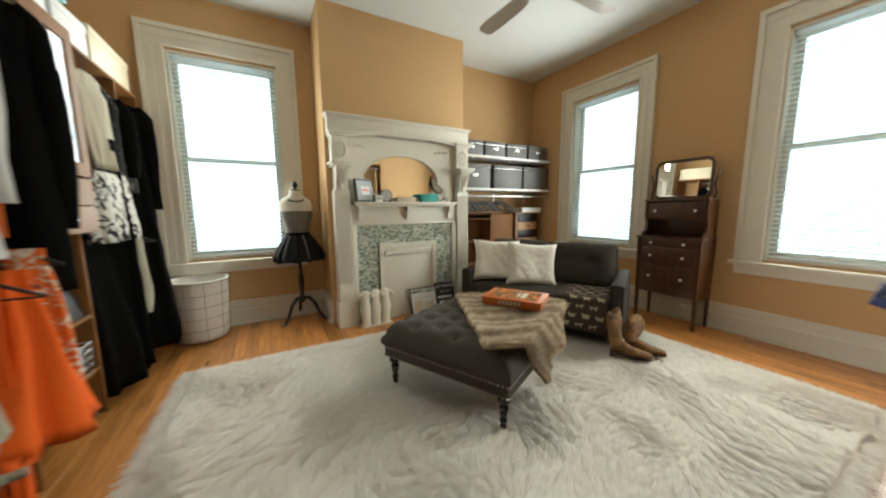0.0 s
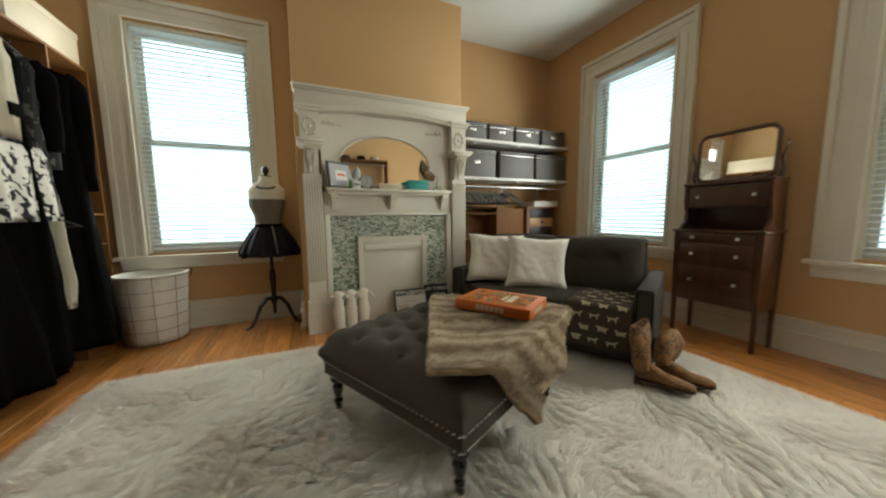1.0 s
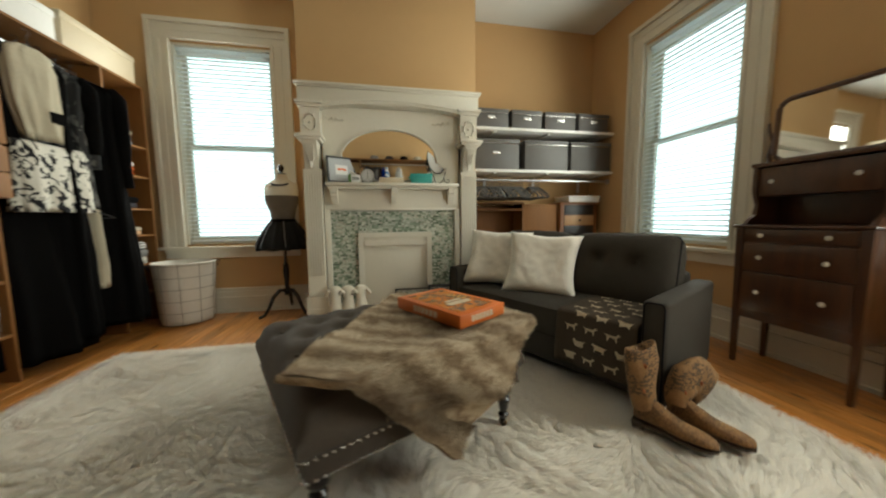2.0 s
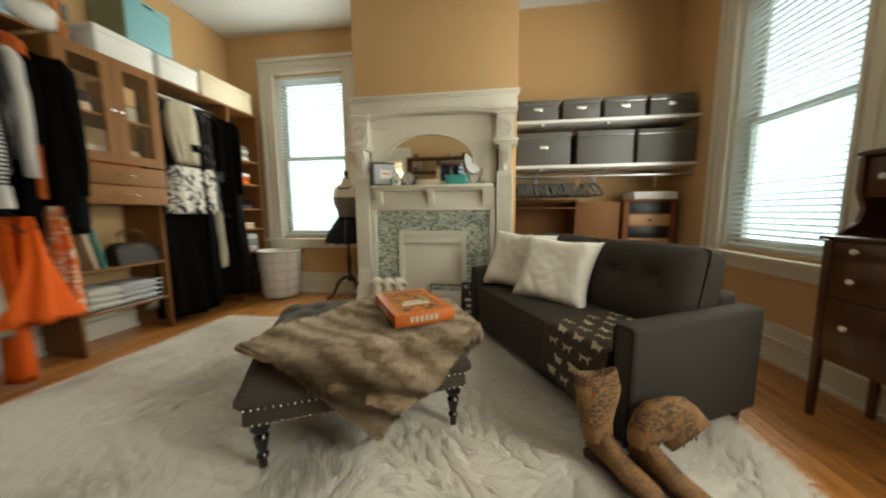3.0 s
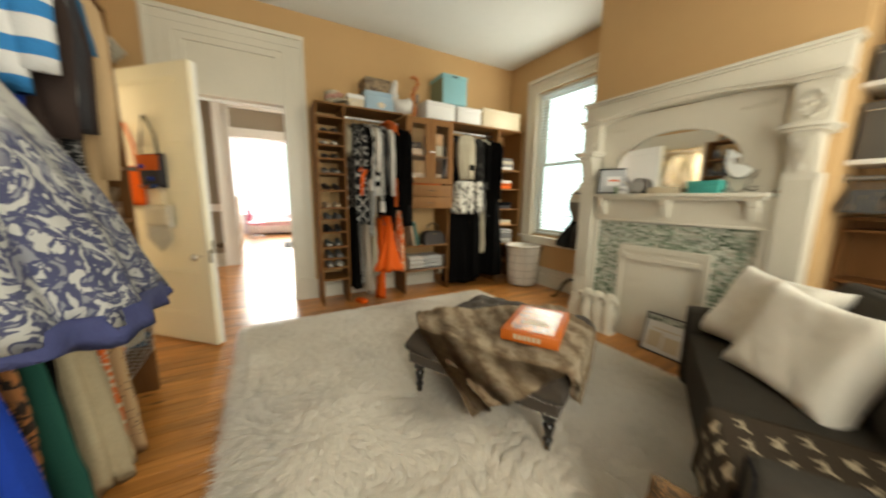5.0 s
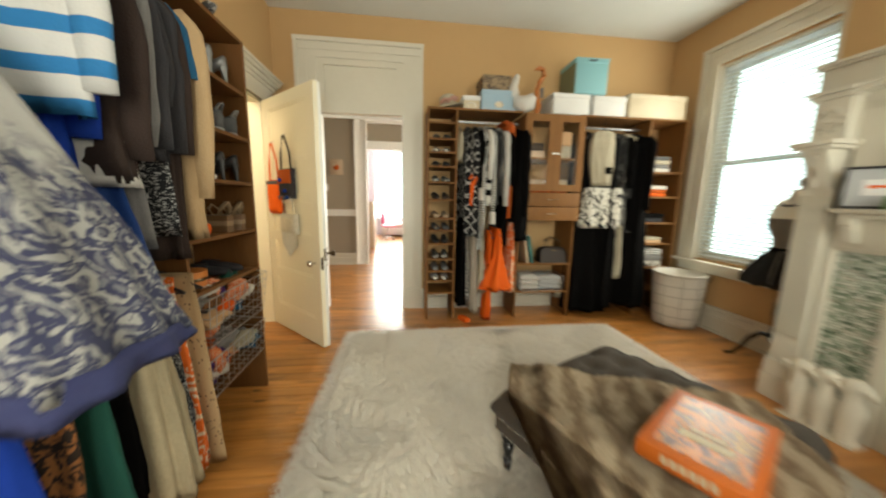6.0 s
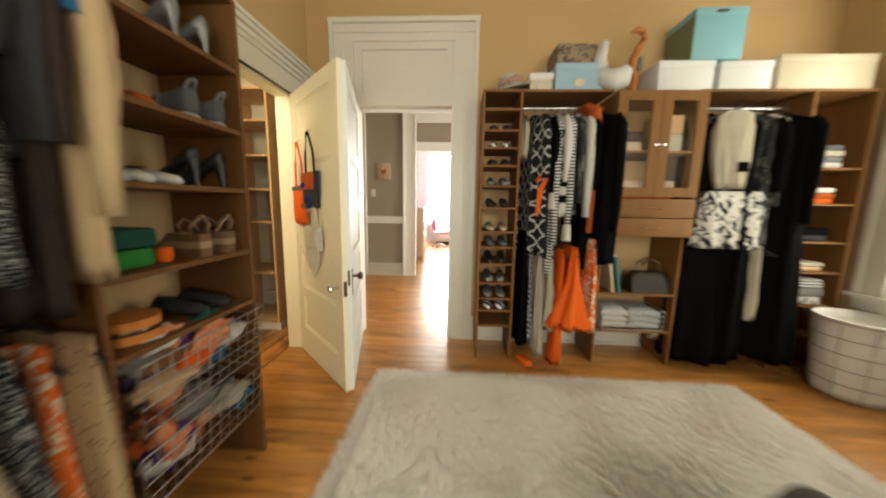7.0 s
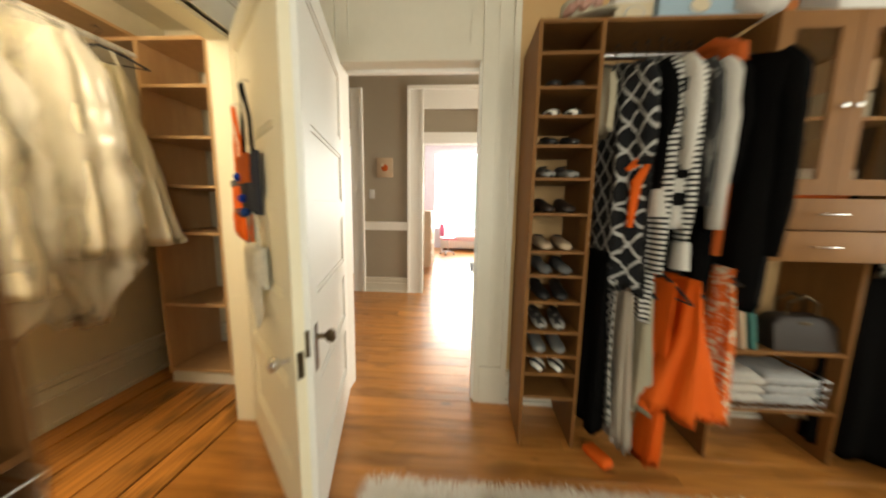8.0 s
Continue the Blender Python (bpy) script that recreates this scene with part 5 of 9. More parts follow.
slab(s, "side_panel", 3.60, 3.62, 4.40, Y1 - 0.03, 0, 1.11, M_UNITD)
slab(s, "top_panel", 3.016, 3.599, 4.40, Y1 - 0.03, 1.09, 1.11, M_UNITD)
for z in (1.035, 0.72, 0.40, 0.08):
    slab(s, "shelf", 3.016, 3.599, 4.402, Y1 - 0.03, z - 0.018, z, M_UNITD)
part("back_panel", bx(3.016, 3.599, Y1 - 0.038, Y1 - 0.031, 0.1, 1.08), M_UNITD, s)
solo("laminate_panel", bx(3.635, 4.045, 4.44, 4.46, 0.0, 1.085, 0.002), M_UNIT, "loose maple laminate panel standing upright in the alcove", "panel")
s = thing("drawer_chest", "small cherry wood chest with black and wooden drawers", "chest")
part("carcass", bx(4.06, 4.53, 4.40, Y1 - 0.03, 0.0, 1.085, 0.004), M_CHERRY, s)
part("top", bx(4.045, 4.545, 4.375, Y1 - 0.028, 1.085, 1.105, 0.004), M_CHERRY, s)
for k in range(8):
    z1 = 1.075 - k * 0.118
    d = part("drawer", bx(4.11, 4.48, 4.392, 4.42, z1 - 0.108, z1, 0.003), M_BLACKPL if k % 2 == 0 else M_PINE, s)
    if k % 2:
        knob(d, 4.295, 4.392, z1 - 0.054, 0.014, M_IRON, "y", -1)
s = thing("white_box", "shallow white lidded box on the cherry chest", "box")
part("body", bx(4.12, 4.50, 4.33, 4.62, 1.105, 1.15, 0.003), M_WHITE, s)
part("lid", bx(4.115, 4.505, 4.325, 4.625, 1.145, 1.175, 0.003), M_WHITE, s)

# ---------------------------------------------------------------- clothes
M_WHITEC = mat("white_cotton", (0.60, 0.575, 0.525), 0.9, colour2=(0.50, 0.475, 0.43), scale=9, bump=0.3, bump_scale=150)
M_CREAMC = mat("cream_chiffon", (0.45, 0.40, 0.30), 0.9, colour2=(0.38, 0.335, 0.245), scale=9, bump=0.3, bump_scale=110)
M_BEIGE = mat("beige_wool", (0.42, 0.285, 0.155), 0.9, colour2=(0.36, 0.24, 0.13), scale=9, bump=0.3, bump_scale=150)
M_PEACH = mat("peach_silk", (0.56, 0.35, 0.19), 0.6, colour2=(0.50, 0.30, 0.155), scale=9, bump=0.2, bump_scale=60)
M_GREYC = mat("grey_knit", (0.20, 0.19, 0.18), 0.95, colour2=(0.15, 0.145, 0.14), scale=20, bump=0.4, bump_scale=170)
M_TAUPEC = mat("taupe_chiffon", (0.40, 0.34, 0.28), 0.85, colour2=(0.34, 0.285, 0.23), scale=9, bump=0.2, bump_scale=80)
M_ORANGEC = mat("bright_orange_cotton", (0.74, 0.12, 0.012), 0.75, colour2=(0.66, 0.095, 0.010), scale=8, bump=0.25, bump_scale=120)
M_RUST = mat("rust_orange_knit", (0.42, 0.085, 0.015), 0.9, colour2=(0.34, 0.065, 0.012), scale=12, bump=0.4, bump_scale=130)
M_BROWNC = mat("dark_brown_cloth", (0.035, 0.022, 0.018), 0.9, scale=9, bump=0.3, bump_scale=150)
M_SLATE = mat("slate_cloth", (0.040, 0.038, 0.042), 0.9, scale=9, bump=0.3, bump_scale=150)
M_BLUE = mat("royal_blue_cloth", (0.006, 0.040, 0.30), 0.9, colour2=(0.005, 0.030, 0.23), scale=9, bump=0.25, bump_scale=130)
M_NAVY = mat("deep_blue_cloth", (0.010, 0.040, 0.16), 0.8, scale=9, bump=0.25, bump_scale=130)
M_TEALC = mat("petrol_blue_cloth", (0.012, 0.085, 0.17), 0.8, scale=9, bump=0.25, bump_scale=130)
M_GREENC = mat("bottle_green_cloth", (0.008, 0.060, 0.042), 0.8, scale=9, bump=0.25, bump_scale=130)
P_LATTICE = pattern("black_and_white_lattice", "lattice", (0.40, 0.39, 0.37), (0.009, 0.009, 0.010), 22, 0.9, 0.14, (1, 1, 0.75), warp=0.05)
P_CHAIN = pattern("black_and_white_chain_print", "lattice", (0.42, 0.40, 0.37), (0.012, 0.012, 0.013), 40, 0.9, 0.34, (1, 1, 1.2), warp=0.03)
P_MOTTLE = pattern("black_lace", "blotch", (0.005, 0.005, 0.005), (0.024, 0.023, 0.022), 34, 0.8, 0.52, warp=0.5)
P_STRIPE = pattern("black_and_white_stripe", "stripes", (0.02, 0.02, 0.021), (0.60, 0.58, 0.54), 13.5, 0.9, 0.48)
P_WIDESTR = pattern("bold_black_and_white_stripe", "stripes", (0.02, 0.02, 0.021), (0.72, 0.70, 0.65), 6.2, 0.9, 0.45)
P_FLORALBW = pattern("black_rose_print", "blotch", (0.54, 0.51, 0.44), (0.012, 0.012, 0.013), 17, 0.85, 0.545, (1, 1, 1), warp=1.2)
P_ORFLORAL = pattern("orange_floral_print", "blotch", (0.60, 0.115, 0.018), (0.62, 0.52, 0.38), 30, 0.85, 0.55, c3=(0.10, 0.035, 0.015), warp=1.4)
P_TWEED = pattern("black_and_white_tweed", "blotch", (0.014, 0.014, 0.015), (0.42, 0.41, 0.39), 60, 0.95, 0.57, (1, 1, 4.0), warp=0.6)
P_DOTS = pattern("beige_dotted_cloth", "spots", (0.06, 0.035, 0.022), (0.34, 0.225, 0.12), 48, 0.9, 0.20)
P_SHEER = pattern("black_sequin_mesh", "blotch", (0.010, 0.010, 0.010), (0.13, 0.125, 0.115), 26, 0.7, 0.58, (1, 1, 0.35), warp=0.8)
P_SCARF = pattern("tan_weave_print", "blotch", (0.30, 0.12, 0.04), (0.03, 0.02, 0.015), 40, 0.9, 0.5, warp=0.8)
P_BLUEFLORAL = pattern("white_dress_with_blue_scrollwork", "blotch", (0.32, 0.315, 0.295), (0.045, 0.049, 0.092), 15, 0.85, 0.46, c3=(0.165, 0.167, 0.185), warp=3.2)


def fade_print(m, z0, z1, plain):
    """Keeps a print to the lower part of a garment and leaves the cloth plain above it."""
    n, l = m.node_tree.nodes, m.node_tree.links
    b = n["Principled BSDF"]
    src = b.inputs["Base Color"].links[0].from_socket
    tc = n.new("ShaderNodeTexCoord")
    sp = n.new("ShaderNodeSeparateXYZ")
    l.new(tc.outputs["Object"], sp.inputs[0])
    nz = n.new("ShaderNodeTexNoise")
    nz.inputs["Scale"].default_value = 11
    ad = n.new("ShaderNodeMath")
    ad.operation = "MULTIPLY_ADD"
    ad.inputs[1].default_value = 0.35
    l.new(nz.outputs[0], ad.inputs[0])
    l.new(sp.outputs[2], ad.inputs[2])
    mr = n.new("ShaderNodeMapRange")
    mr.inputs[1].default_value, mr.inputs[2].default_value = z0, z1
    l.new(ad.outputs[0], mr.inputs[0])
    mix = n.new("ShaderNodeMix")
    mix.data_type = "RGBA"
    mix.inputs[7].default_value = (*plain, 1)
    l.new(mr.outputs[0], mix.inputs[0])
    l.new(src, mix.inputs[6])
    l.new(mix.outputs[2], b.inputs["Base Color"])


fade_print(P_BLUEFLORAL, -0.64, -0.50, (0.41, 0.40, 0.37))


def hanging_cloth(prof, folds=6, amp=0.012, seed=0, seg=36, wave=0.02, ragged=0.0, crinkle=0.007):
    """A hanging tube of cloth: prof holds (height, half width x, half depth y, centre x); folds deepen towards the hem."""
    bm = bmesh.new()
    r = random.Random(seed)
    ph = [r.uniform(0, 6.28) for _ in range(4)]
    x_fold = 3.0 + (seed % 3) * 0.6
    zs = []
    for (z0, a0, b0, c0), (z1, a1, b1, c1) in zip(prof, prof[1:]):
        k = max(2, int(abs(z1 - z0) / 0.05))
        for i in range(k):
            f = i / k
            zs.append((z0 + (z1 - z0) * f, a0 + (a1 - a0) * f, b0 + (b1 - b0) * f, c0 + (c1 - c0) * f))
    zs.append(prof[-1])
    ztop, zbot = zs[0][0], zs[-1][0]
    rings = []
    for z, a, b, c in zs:
        s = (ztop - z) / max(ztop - zbot, 1e-6)
        ring = []
        for i in range(seg):
            t = 2 * math.pi * i / seg
            w = amp * (0.25 + 1.4 * s) * (math.sin(folds * t + ph[0] + 0.8 * s) + 0.5 * math.sin((folds * 2 + 1) * t + ph[1]))
            ct, st = math.cos(t), math.sin(t)
            w += crinkle * (0.4 + s) * noise.noise(Vector((ct * 2.2 + seed, st * 2.2, z * 7)))
            w += 0.022 * (0.25 + s) * noise.noise(Vector((x_fold * ct + seed * 3, x_fold * st, z * 1.7 + seed))) - 0.012 * abs(noise.noise(Vector((5.5 * ct, 5.5 * st + seed, z * 4 + ct * 3))))
            x = (a + w * 0.8) * math.copysign(abs(ct) ** 0.85, ct) + c + wave * math.sin(3.1 * s + ph[2]) * s
            y = (b + w) * math.copysign(abs(st) ** 0.85, st) + 0.6 * wave * math.sin(2.3 * s + ph[3]) * s
            dz = ragged * noise.noise(Vector((ct * 3, st * 3, seed))) if z == zbot else 0
            ring.append(bm.verts.new((x, y, z + dz)))
        rings.append(ring)
    for p, q in zip(rings, rings[1:]):
        for i in range(seg):
            bm.faces.new((p[i], p[(i + 1) % seg], q[(i + 1) % seg], q[i]))
    bm.faces.new(rings[0])
    inner = [bm.verts.new((v.co.x * 0.97, v.co.y * 0.93, v.co.z + 0.03)) for v in rings[-1]]
    for i in range(seg):
        bm.faces.new((rings[-1][i], rings[-1][(i + 1) % seg], inner[(i + 1) % seg], inner[i]))
    bm.faces.new(inner)
    return bm


HANGER_MESH = None


def hanger_mesh():
    bm = bmesh.new()
    hook = [(0.0, 0, -0.02), (0.012, 0, -0.004), (0.018, 0, 0.010), (0.010, 0, 0.022), (-0.006, 0, 0.022), (-0.016, 0, 0.012)]
    tube([(0, 0, -0.07), (0, 0, -0.03)] + hook, 0.0022, 6, bm)
    tube([(-0.20, 0, -0.155), (-0.10, 0, -0.105), (0, 0, -0.07), (0.10, 0, -0.105), (0.20, 0, -0.155)], [0.006, 0.007, 0.007, 0.007, 0.006], 6, bm)
    tube([(-0.20, 0, -0.155), (0.20, 0, -0.155)], 0.004, 6, bm)
    return mesh_of(bm, M_BLACKPL, 40)


def garment(name, label, m, body, w=0.42, d=0.035, length=0.9, hem_w=0.46, hem_d=0.05, sleeve=0.0, sleeve_mat=None, cuff=None,
            start=0.09, kind="top", folds=5, amp=0.010, seed=0, extra=None, ragged=0.0, group="hanging clothes"):
    """A garment on its hanger; local z = 0 is the rod, x the garment's width."""
    global HANGER_MESH
    root = thing(name, label, name.replace("hanging_", "").replace("_", " "), m, group)
    if HANGER_MESH is None:
        HANGER_MESH = hanger_mesh()
    h = new("hanger", HANGER_MESH)
    h.parent = root
    if kind == "top":
        prof = [(-start + 0.01, 0.06, 0.018, 0), (-start - 0.02, 0.11, 0.022, 0), (-start - 0.06, w * 0.44, 0.024, 0), (-start - 0.12, w * 0.5, d, 0), (-start - 0.34, w * 0.47, d * 1.1, 0), (-length, hem_w / 2, hem_d, 0)]
    else:
        prof = [(-start, w * 0.5, 0.014, 0), (-start - 0.05, w * 0.5, d * 0.7, 0), (-start - 0.25, (w * 0.6 + hem_w * 0.4) / 2, d, 0), (-length, hem_w / 2, hem_d, 0)]
    part("body", hanging_cloth(prof, folds, amp, seed, 64 if ragged >= 0.1 else 52, ragged=ragged, crinkle=0.04 if ragged >= 0.1 else 0.008), body, root, smooth=180)
    if sleeve:
        for s in (-1, 1):
            x0 = s * w * 0.47
            pts = [(x0 * 0.9, 0, -start - 0.07), (x0 + s * 0.02, 0.005, -start - 0.14), (x0 + s * 0.035, 0.01, -start - 0.3), (x0 + s * 0.03, 0.012, -start - 0.07 - sleeve)]
            sb = tube([Vector(pts[i]).lerp(Vector(pts[i + 1]), f / 3) for i in range(3) for f in range(3)] + [pts[3]], [0.040, 0.045, 0.049, 0.052, 0.052, 0.051, 0.050, 0.048, 0.044, 0.040], 14)
            for v in sb.verts:
                k = Vector((v.co.x * 16 + seed, v.co.y * 10 + s, v.co.z * 9))
                v.co.y = 0.008 + (v.co.y - 0.008) * 0.55 + 0.010 * noise.noise(k)
                v.co.x += 0.016 * noise.noise(k + Vector((7, 0, 0)))
            sl = part("sleeve", sb, sleeve_mat or body, root, smooth=180)
            if cuff:
                cb = tube([(pts[-1][0], 0.012, pts[-1][2] + 0.02), (pts[-1][0] + s * 0.004, 0.012, pts[-1][2] - 0.10)], [0.046, 0.054], 12)
                for v in cb.verts:
                    v.co.y = 0.010 + (v.co.y - 0.010) * 0.6
                part("cuff", cb, cuff, sl, smooth=60)
    if extra:
        extra(root)
    return root


ROD = 2.055


def west(y, x=-0.19, turn=0.0, z=ROD):
    return pose(x, y, z + 0.014, 0, 0, turn)


# first hanging bay
garment("hanging_blouse", "cream blouse on a hanger at the end of the rod", west(2.135), M_CREAMC, 0.40, 0.03, 0.42, 0.36, 0.03, seed=1)


def orange_tie(root):
    part("tie_belt", tube([(0.19, -0.02, -0.60), (0.235, 0.0, -0.56), (0.24, 0.05, -0.555), (0.25, -0.015, -0.66), (0.25, -0.03, -0.86)], [0.014, 0.02, 0.012, 0.022, 0.012], 8), M_ORANGEC, root, "bright orange tie belt")


garment("hanging_dress", "black dress with a white lattice print and an orange belt", west(2.215, -0.17, 9), P_LATTICE, 0.46, 0.05, 1.16, 0.52, 0.07, 0.42, seed=2, amp=0.014, extra=orange_tie)
garment("hanging_dress", "black lace dress on a hanger", west(2.285, -0.15, 8), P_MOTTLE, 0.46, 0.05, 1.18, 0.50, 0.06, 0.55, M_BLACK, M_WHITEC, seed=3, amp=0.014)
garment("hanging_dress", "long black and white striped knit dress", west(2.335, -0.13), P_STRIPE, 0.42, 0.034, 1.30, 0.48, 0.045, 0.9, seed=4)


def black_squares(root):
    for k in range(5):
        part("square", bx(0.222, 0.252, -0.036, 0.030, -0.30 - k * 0.115, -0.245 - k * 0.115, 0.006), M_BLACK, root, "black knitted square")


garment("hanging_cardigan", "white cardigan with black blocks", west(2.385, -0.11), M_WHITEC, 0.46, 0.036, 0.86, 0.47, 0.04, 0.45, seed=5, extra=black_squares)
garment("hanging_blouse", "black and white striped blouse with white trim", west(2.432, -0.13), P_WIDESTR, 0.42, 0.03, 0.80, 0.44, 0.03, 0.78, P_STRIPE, M_WHITEC, seed=6)
garment("hanging_blouse", "dark grey sheer blouse on a hanger", west(2.485, -0.16, 4), P_SHEER, 0.46, 0.034, 0.85, 0.44, 0.04, 0.6, seed=8)
garment("hanging_shirt", "white shirt with full sleeves", west(2.535, -0.15, 6), M_WHITEC, 0.46, 0.03, 0.62, 0.44, 0.04, 0.70, M_WHITEC, seed=9, amp=0.014)


def rust_scarf(root):
    part("scarf", tube([(-0.05, -0.03, -0.05), (0.12, -0.02, -0.045), (0.215, 0.0, -0.10), (0.232, 0.0, -0.25), (0.235, 0.01, -0.6), (0.225, 0.01, -0.98)], [0.03, 0.034, 0.034, 0.024, 0.018, 0.020], 10), M_RUST, root, "rust orange scarf")
    part("collar_fold", hanging_cloth([(-0.05, 0.10, 0.035, 0.10), (-0.10, 0.12, 0.05, 0.11), (-0.19, 0.10, 0.05, 0.13), (-0.25, 0.05, 0.03, 0.15)], 5, 0.010, 77), M_RUST, root, "rust orange scarf gathered at the collar", smooth=180)


garment("hanging_dress", "black dress with a rust orange scarf round its collar", west(2.60, -0.17, 4), M_BLACK, 0.46, 0.05, 1.26, 0.50, 0.06, 0.5, seed=10, extra=rust_scarf)
garment("hanging_coat", "black coat with wide sleeves on a hanger", west(2.69, -0.10, 8), M_BLACK, 0.54, 0.065, 1.20, 0.56, 0.09, 0.80, seed=11, amp=0.016)
# lower pieces of the first bay
garment("hanging_trousers", "black trousers with a white patterned stripe", west(2.165, -0.13, z=1.16), M_BLACK, 0.36, 0.03, 1.0, 0.40, 0.05, kind="low", seed=12)
garment("hanging_trousers", "black and white chain print trousers", west(2.215, -0.13, z=1.05), P_CHAIN, 0.34, 0.022, 0.85, 0.36, 0.03, kind="low", seed=13)
garment("hanging_skirt", "pale taupe chiffon skirt in layers", west(2.285, -0.11, z=1.05), M_TAUPEC, 0.34, 0.04, 0.95, 0.42, 0.055, kind="low", seed=14, folds=8, ragged=0.05)
garment("hanging_skirt", "cream and grey chiffon skirt clipped by its black waistband", west(2.36, -0.09, z=1.03), M_CREAMC, 0.34, 0.03, 0.72, 0.40, 0.05, kind="low", seed=15, folds=8)
garment("hanging_skirt", "bright orange flared cotton skirt", west(2.51, -0.02, z=1.06), M_ORANGEC, 0.36, 0.04, 0.70, 0.56, 0.17, kind="low", seed=16, folds=8, amp=0.022)
garment("hanging_leggings", "narrow bright orange leggings touching the floor", west(2.43, 0.03, z=1.04), M_ORANGEC, 0.20, 0.02, 1.03, 0.12, 0.025, kind="low", seed=17)
garment("hanging_skirt", "orange floral printed skirt", west(2.645, -0.01, z=1.12), P_ORFLORAL, 0.32, 0.04, 0.78, 0.46, 0.07, kind="low", seed=18)
garment("hanging_trousers", "black trousers folded on a hanger", west(2.67, -0.14, z=1.12), M_BLACK, 0.34, 0.03, 0.80, 0.36, 0.04, kind="low", seed=19)
bm = bx(-0.06, 0.09, -0.045, 0.03, 0.0, 0.05, 0.02, 3)
solo("orange_shoe", bm, M_ORANGEC, "bright orange fabric slipper on the floor", "shoe", pose(0.02, 2.20, 0, 0, 0, 25))

# second hanging bay
garment("hanging_vest", "black sleeveless top behind a cream cardigan", west(3.455, -0.10, 66), M_BLACK, 0.26, 0.05, 0.86, 0.28, 0.06, seed=20)
def lace_square(root):
    part("lace_panel", bx(0.02, 0.085, -0.072, -0.056, -0.52, -0.45, 0.004), M_BLACK, root, "black lace square")


garment("hanging_cardigan", "cream cropped cardigan turned towards the room", west(3.615, 0.0, 78), M_CREAMC, 0.26, 0.05, 0.64, 0.20, 0.055, 0.0, seed=21, extra=lace_square)
garment("hanging_camisole", "white top with black rose print turned towards the room", west(3.65, 0.04, 88, 1.50), P_FLORALBW, 0.46, 0.05, 0.52, 0.50, 0.065, start=0.10, kind="low", seed=22)
def pale_hem(root):
    part("pale_hem", hanging_cloth([(-0.80, 0.06, 0.03, -0.20), (-0.90, 0.065, 0.035, -0.20), (-1.0, 0.07, 0.04, -0.20)], 4, 0.006, 24), M_CREAMC, root, "pale satin band", smooth=180)


garment("hanging_skirt", "long black skirt with a pale band near its hem", west(3.57, -0.10, 75, 1.16), M_BLACK, 0.36, 0.10, 1.10, 0.46, 0.17, kind="low", seed=23, folds=8, amp=0.014, extra=pale_hem)
garment("hanging_blouse", "sheer black sequin blouse", west(3.77, -0.14, 30), P_SHEER, 0.42, 0.045, 1.05, 0.44, 0.05, 0.6, seed=25)
garment("hanging_dress", "black and grey beaded dress", west(3.83, -0.14, 12), P_SHEER, 0.42, 0.04, 1.18, 0.44, 0.05, 0.5, M_BLACK, seed=26)
garment("hanging_trousers", "cream trousers showing below a black blouse", west(3.80, -0.02, 30, 1.10), M_CREAMC, 0.26, 0.03, 0.66, 0.26, 0.04, kind="low", seed=27)
garment("hanging_dress", "cream panelled dress under a black coat", west(3.93, -0.13, 40), M_CREAMC, 0.40, 0.035, 0.66, 0.30, 0.035, seed=28)
garment("hanging_coat", "long black coat with wide sleeves reaching down to the floor", west(4.02, -0.12, 6), M_BLACK, 0.50, 0.07, 1.92, 0.60, 0.13, 0.72, seed=29, folds=7, amp=0.014)
garment("hanging_dress", "long black evening dress reaching down to the floor", west(3.70, -0.14, 15), M_BLACK, 0.42, 0.05, 1.95, 0.50, 0.13, seed=30, folds=7, amp=0.014)

# ---------------------------------------------------------------- clothes along the south wall
def south(x, y=0.50, turn=0.0, z=2.05):
    return pose(x, y, z + 0.014, 0, 0, 90 + turn)


garment("hanging_blouse", "peach silk blouse with full sleeves", south(1.72, 0.53), M_PEACH, 0.46, 0.035, 0.72, 0.46, 0.04, 0.42, seed=40, group="clothes by the bookcase")
garment("hanging_coat", "beige wool coat on a hanger", south(1.75, 0.55), M_BEIGE, 0.46, 0.04, 0.98, 0.52, 0.05, 0.66, seed=41, group="clothes by the bookcase")
garment("hanging_tshirt", "petrol blue short-sleeved top", south(1.785, 0.53), M_TEALC, 0.44, 0.028, 0.62, 0.44, 0.03, 0.22, seed=42, group="clothes by the bookcase")
garment("hanging_dress", "dark brown dress on a hanger", south(1.815, 0.53), M_BROWNC, 0.44, 0.032, 1.05, 0.48, 0.04, 0.5, seed=43, group="clothes by the bookcase")
garment("hanging_blouse", "slate blouse with long sleeves", south(1.845, 0.53), M_SLATE, 0.44, 0.03, 0.70, 0.40, 0.022, 0.50, seed=44, group="clothes by the bookcase")
garment("hanging_dress", "slate jacket over a black and white tweed dress", south(1.895, 0.53), P_TWEED, 0.44, 0.05, 0.95, 0.54, 0.06, 0.35, M_SLATE, seed=45, group="clothes by the bookcase")
garment("hanging_jacket", "slate grey jacket on a hanger", south(1.955, 0.54), M_SLATE, 0.46, 0.04, 0.70, 0.48, 0.045, 0.5, seed=46, group="clothes by the bookcase")
garment("hanging_cardigan", "mid grey long cardigan", south(2.005, 0.54), M_GREYC, 0.46, 0.03, 0.98, 0.50, 0.03, 0.5, seed=47, group="clothes by the bookcase")
def white_band(root):
    part("hem_band", hanging_cloth([(-0.66, 0.25, 0.054, 0), (-0.72, 0.253, 0.056, 0), (-0.79, 0.256, 0.058, 0)], 5, 0.008, 48), M_WHITEC, root, "white knitted band", smooth=180)


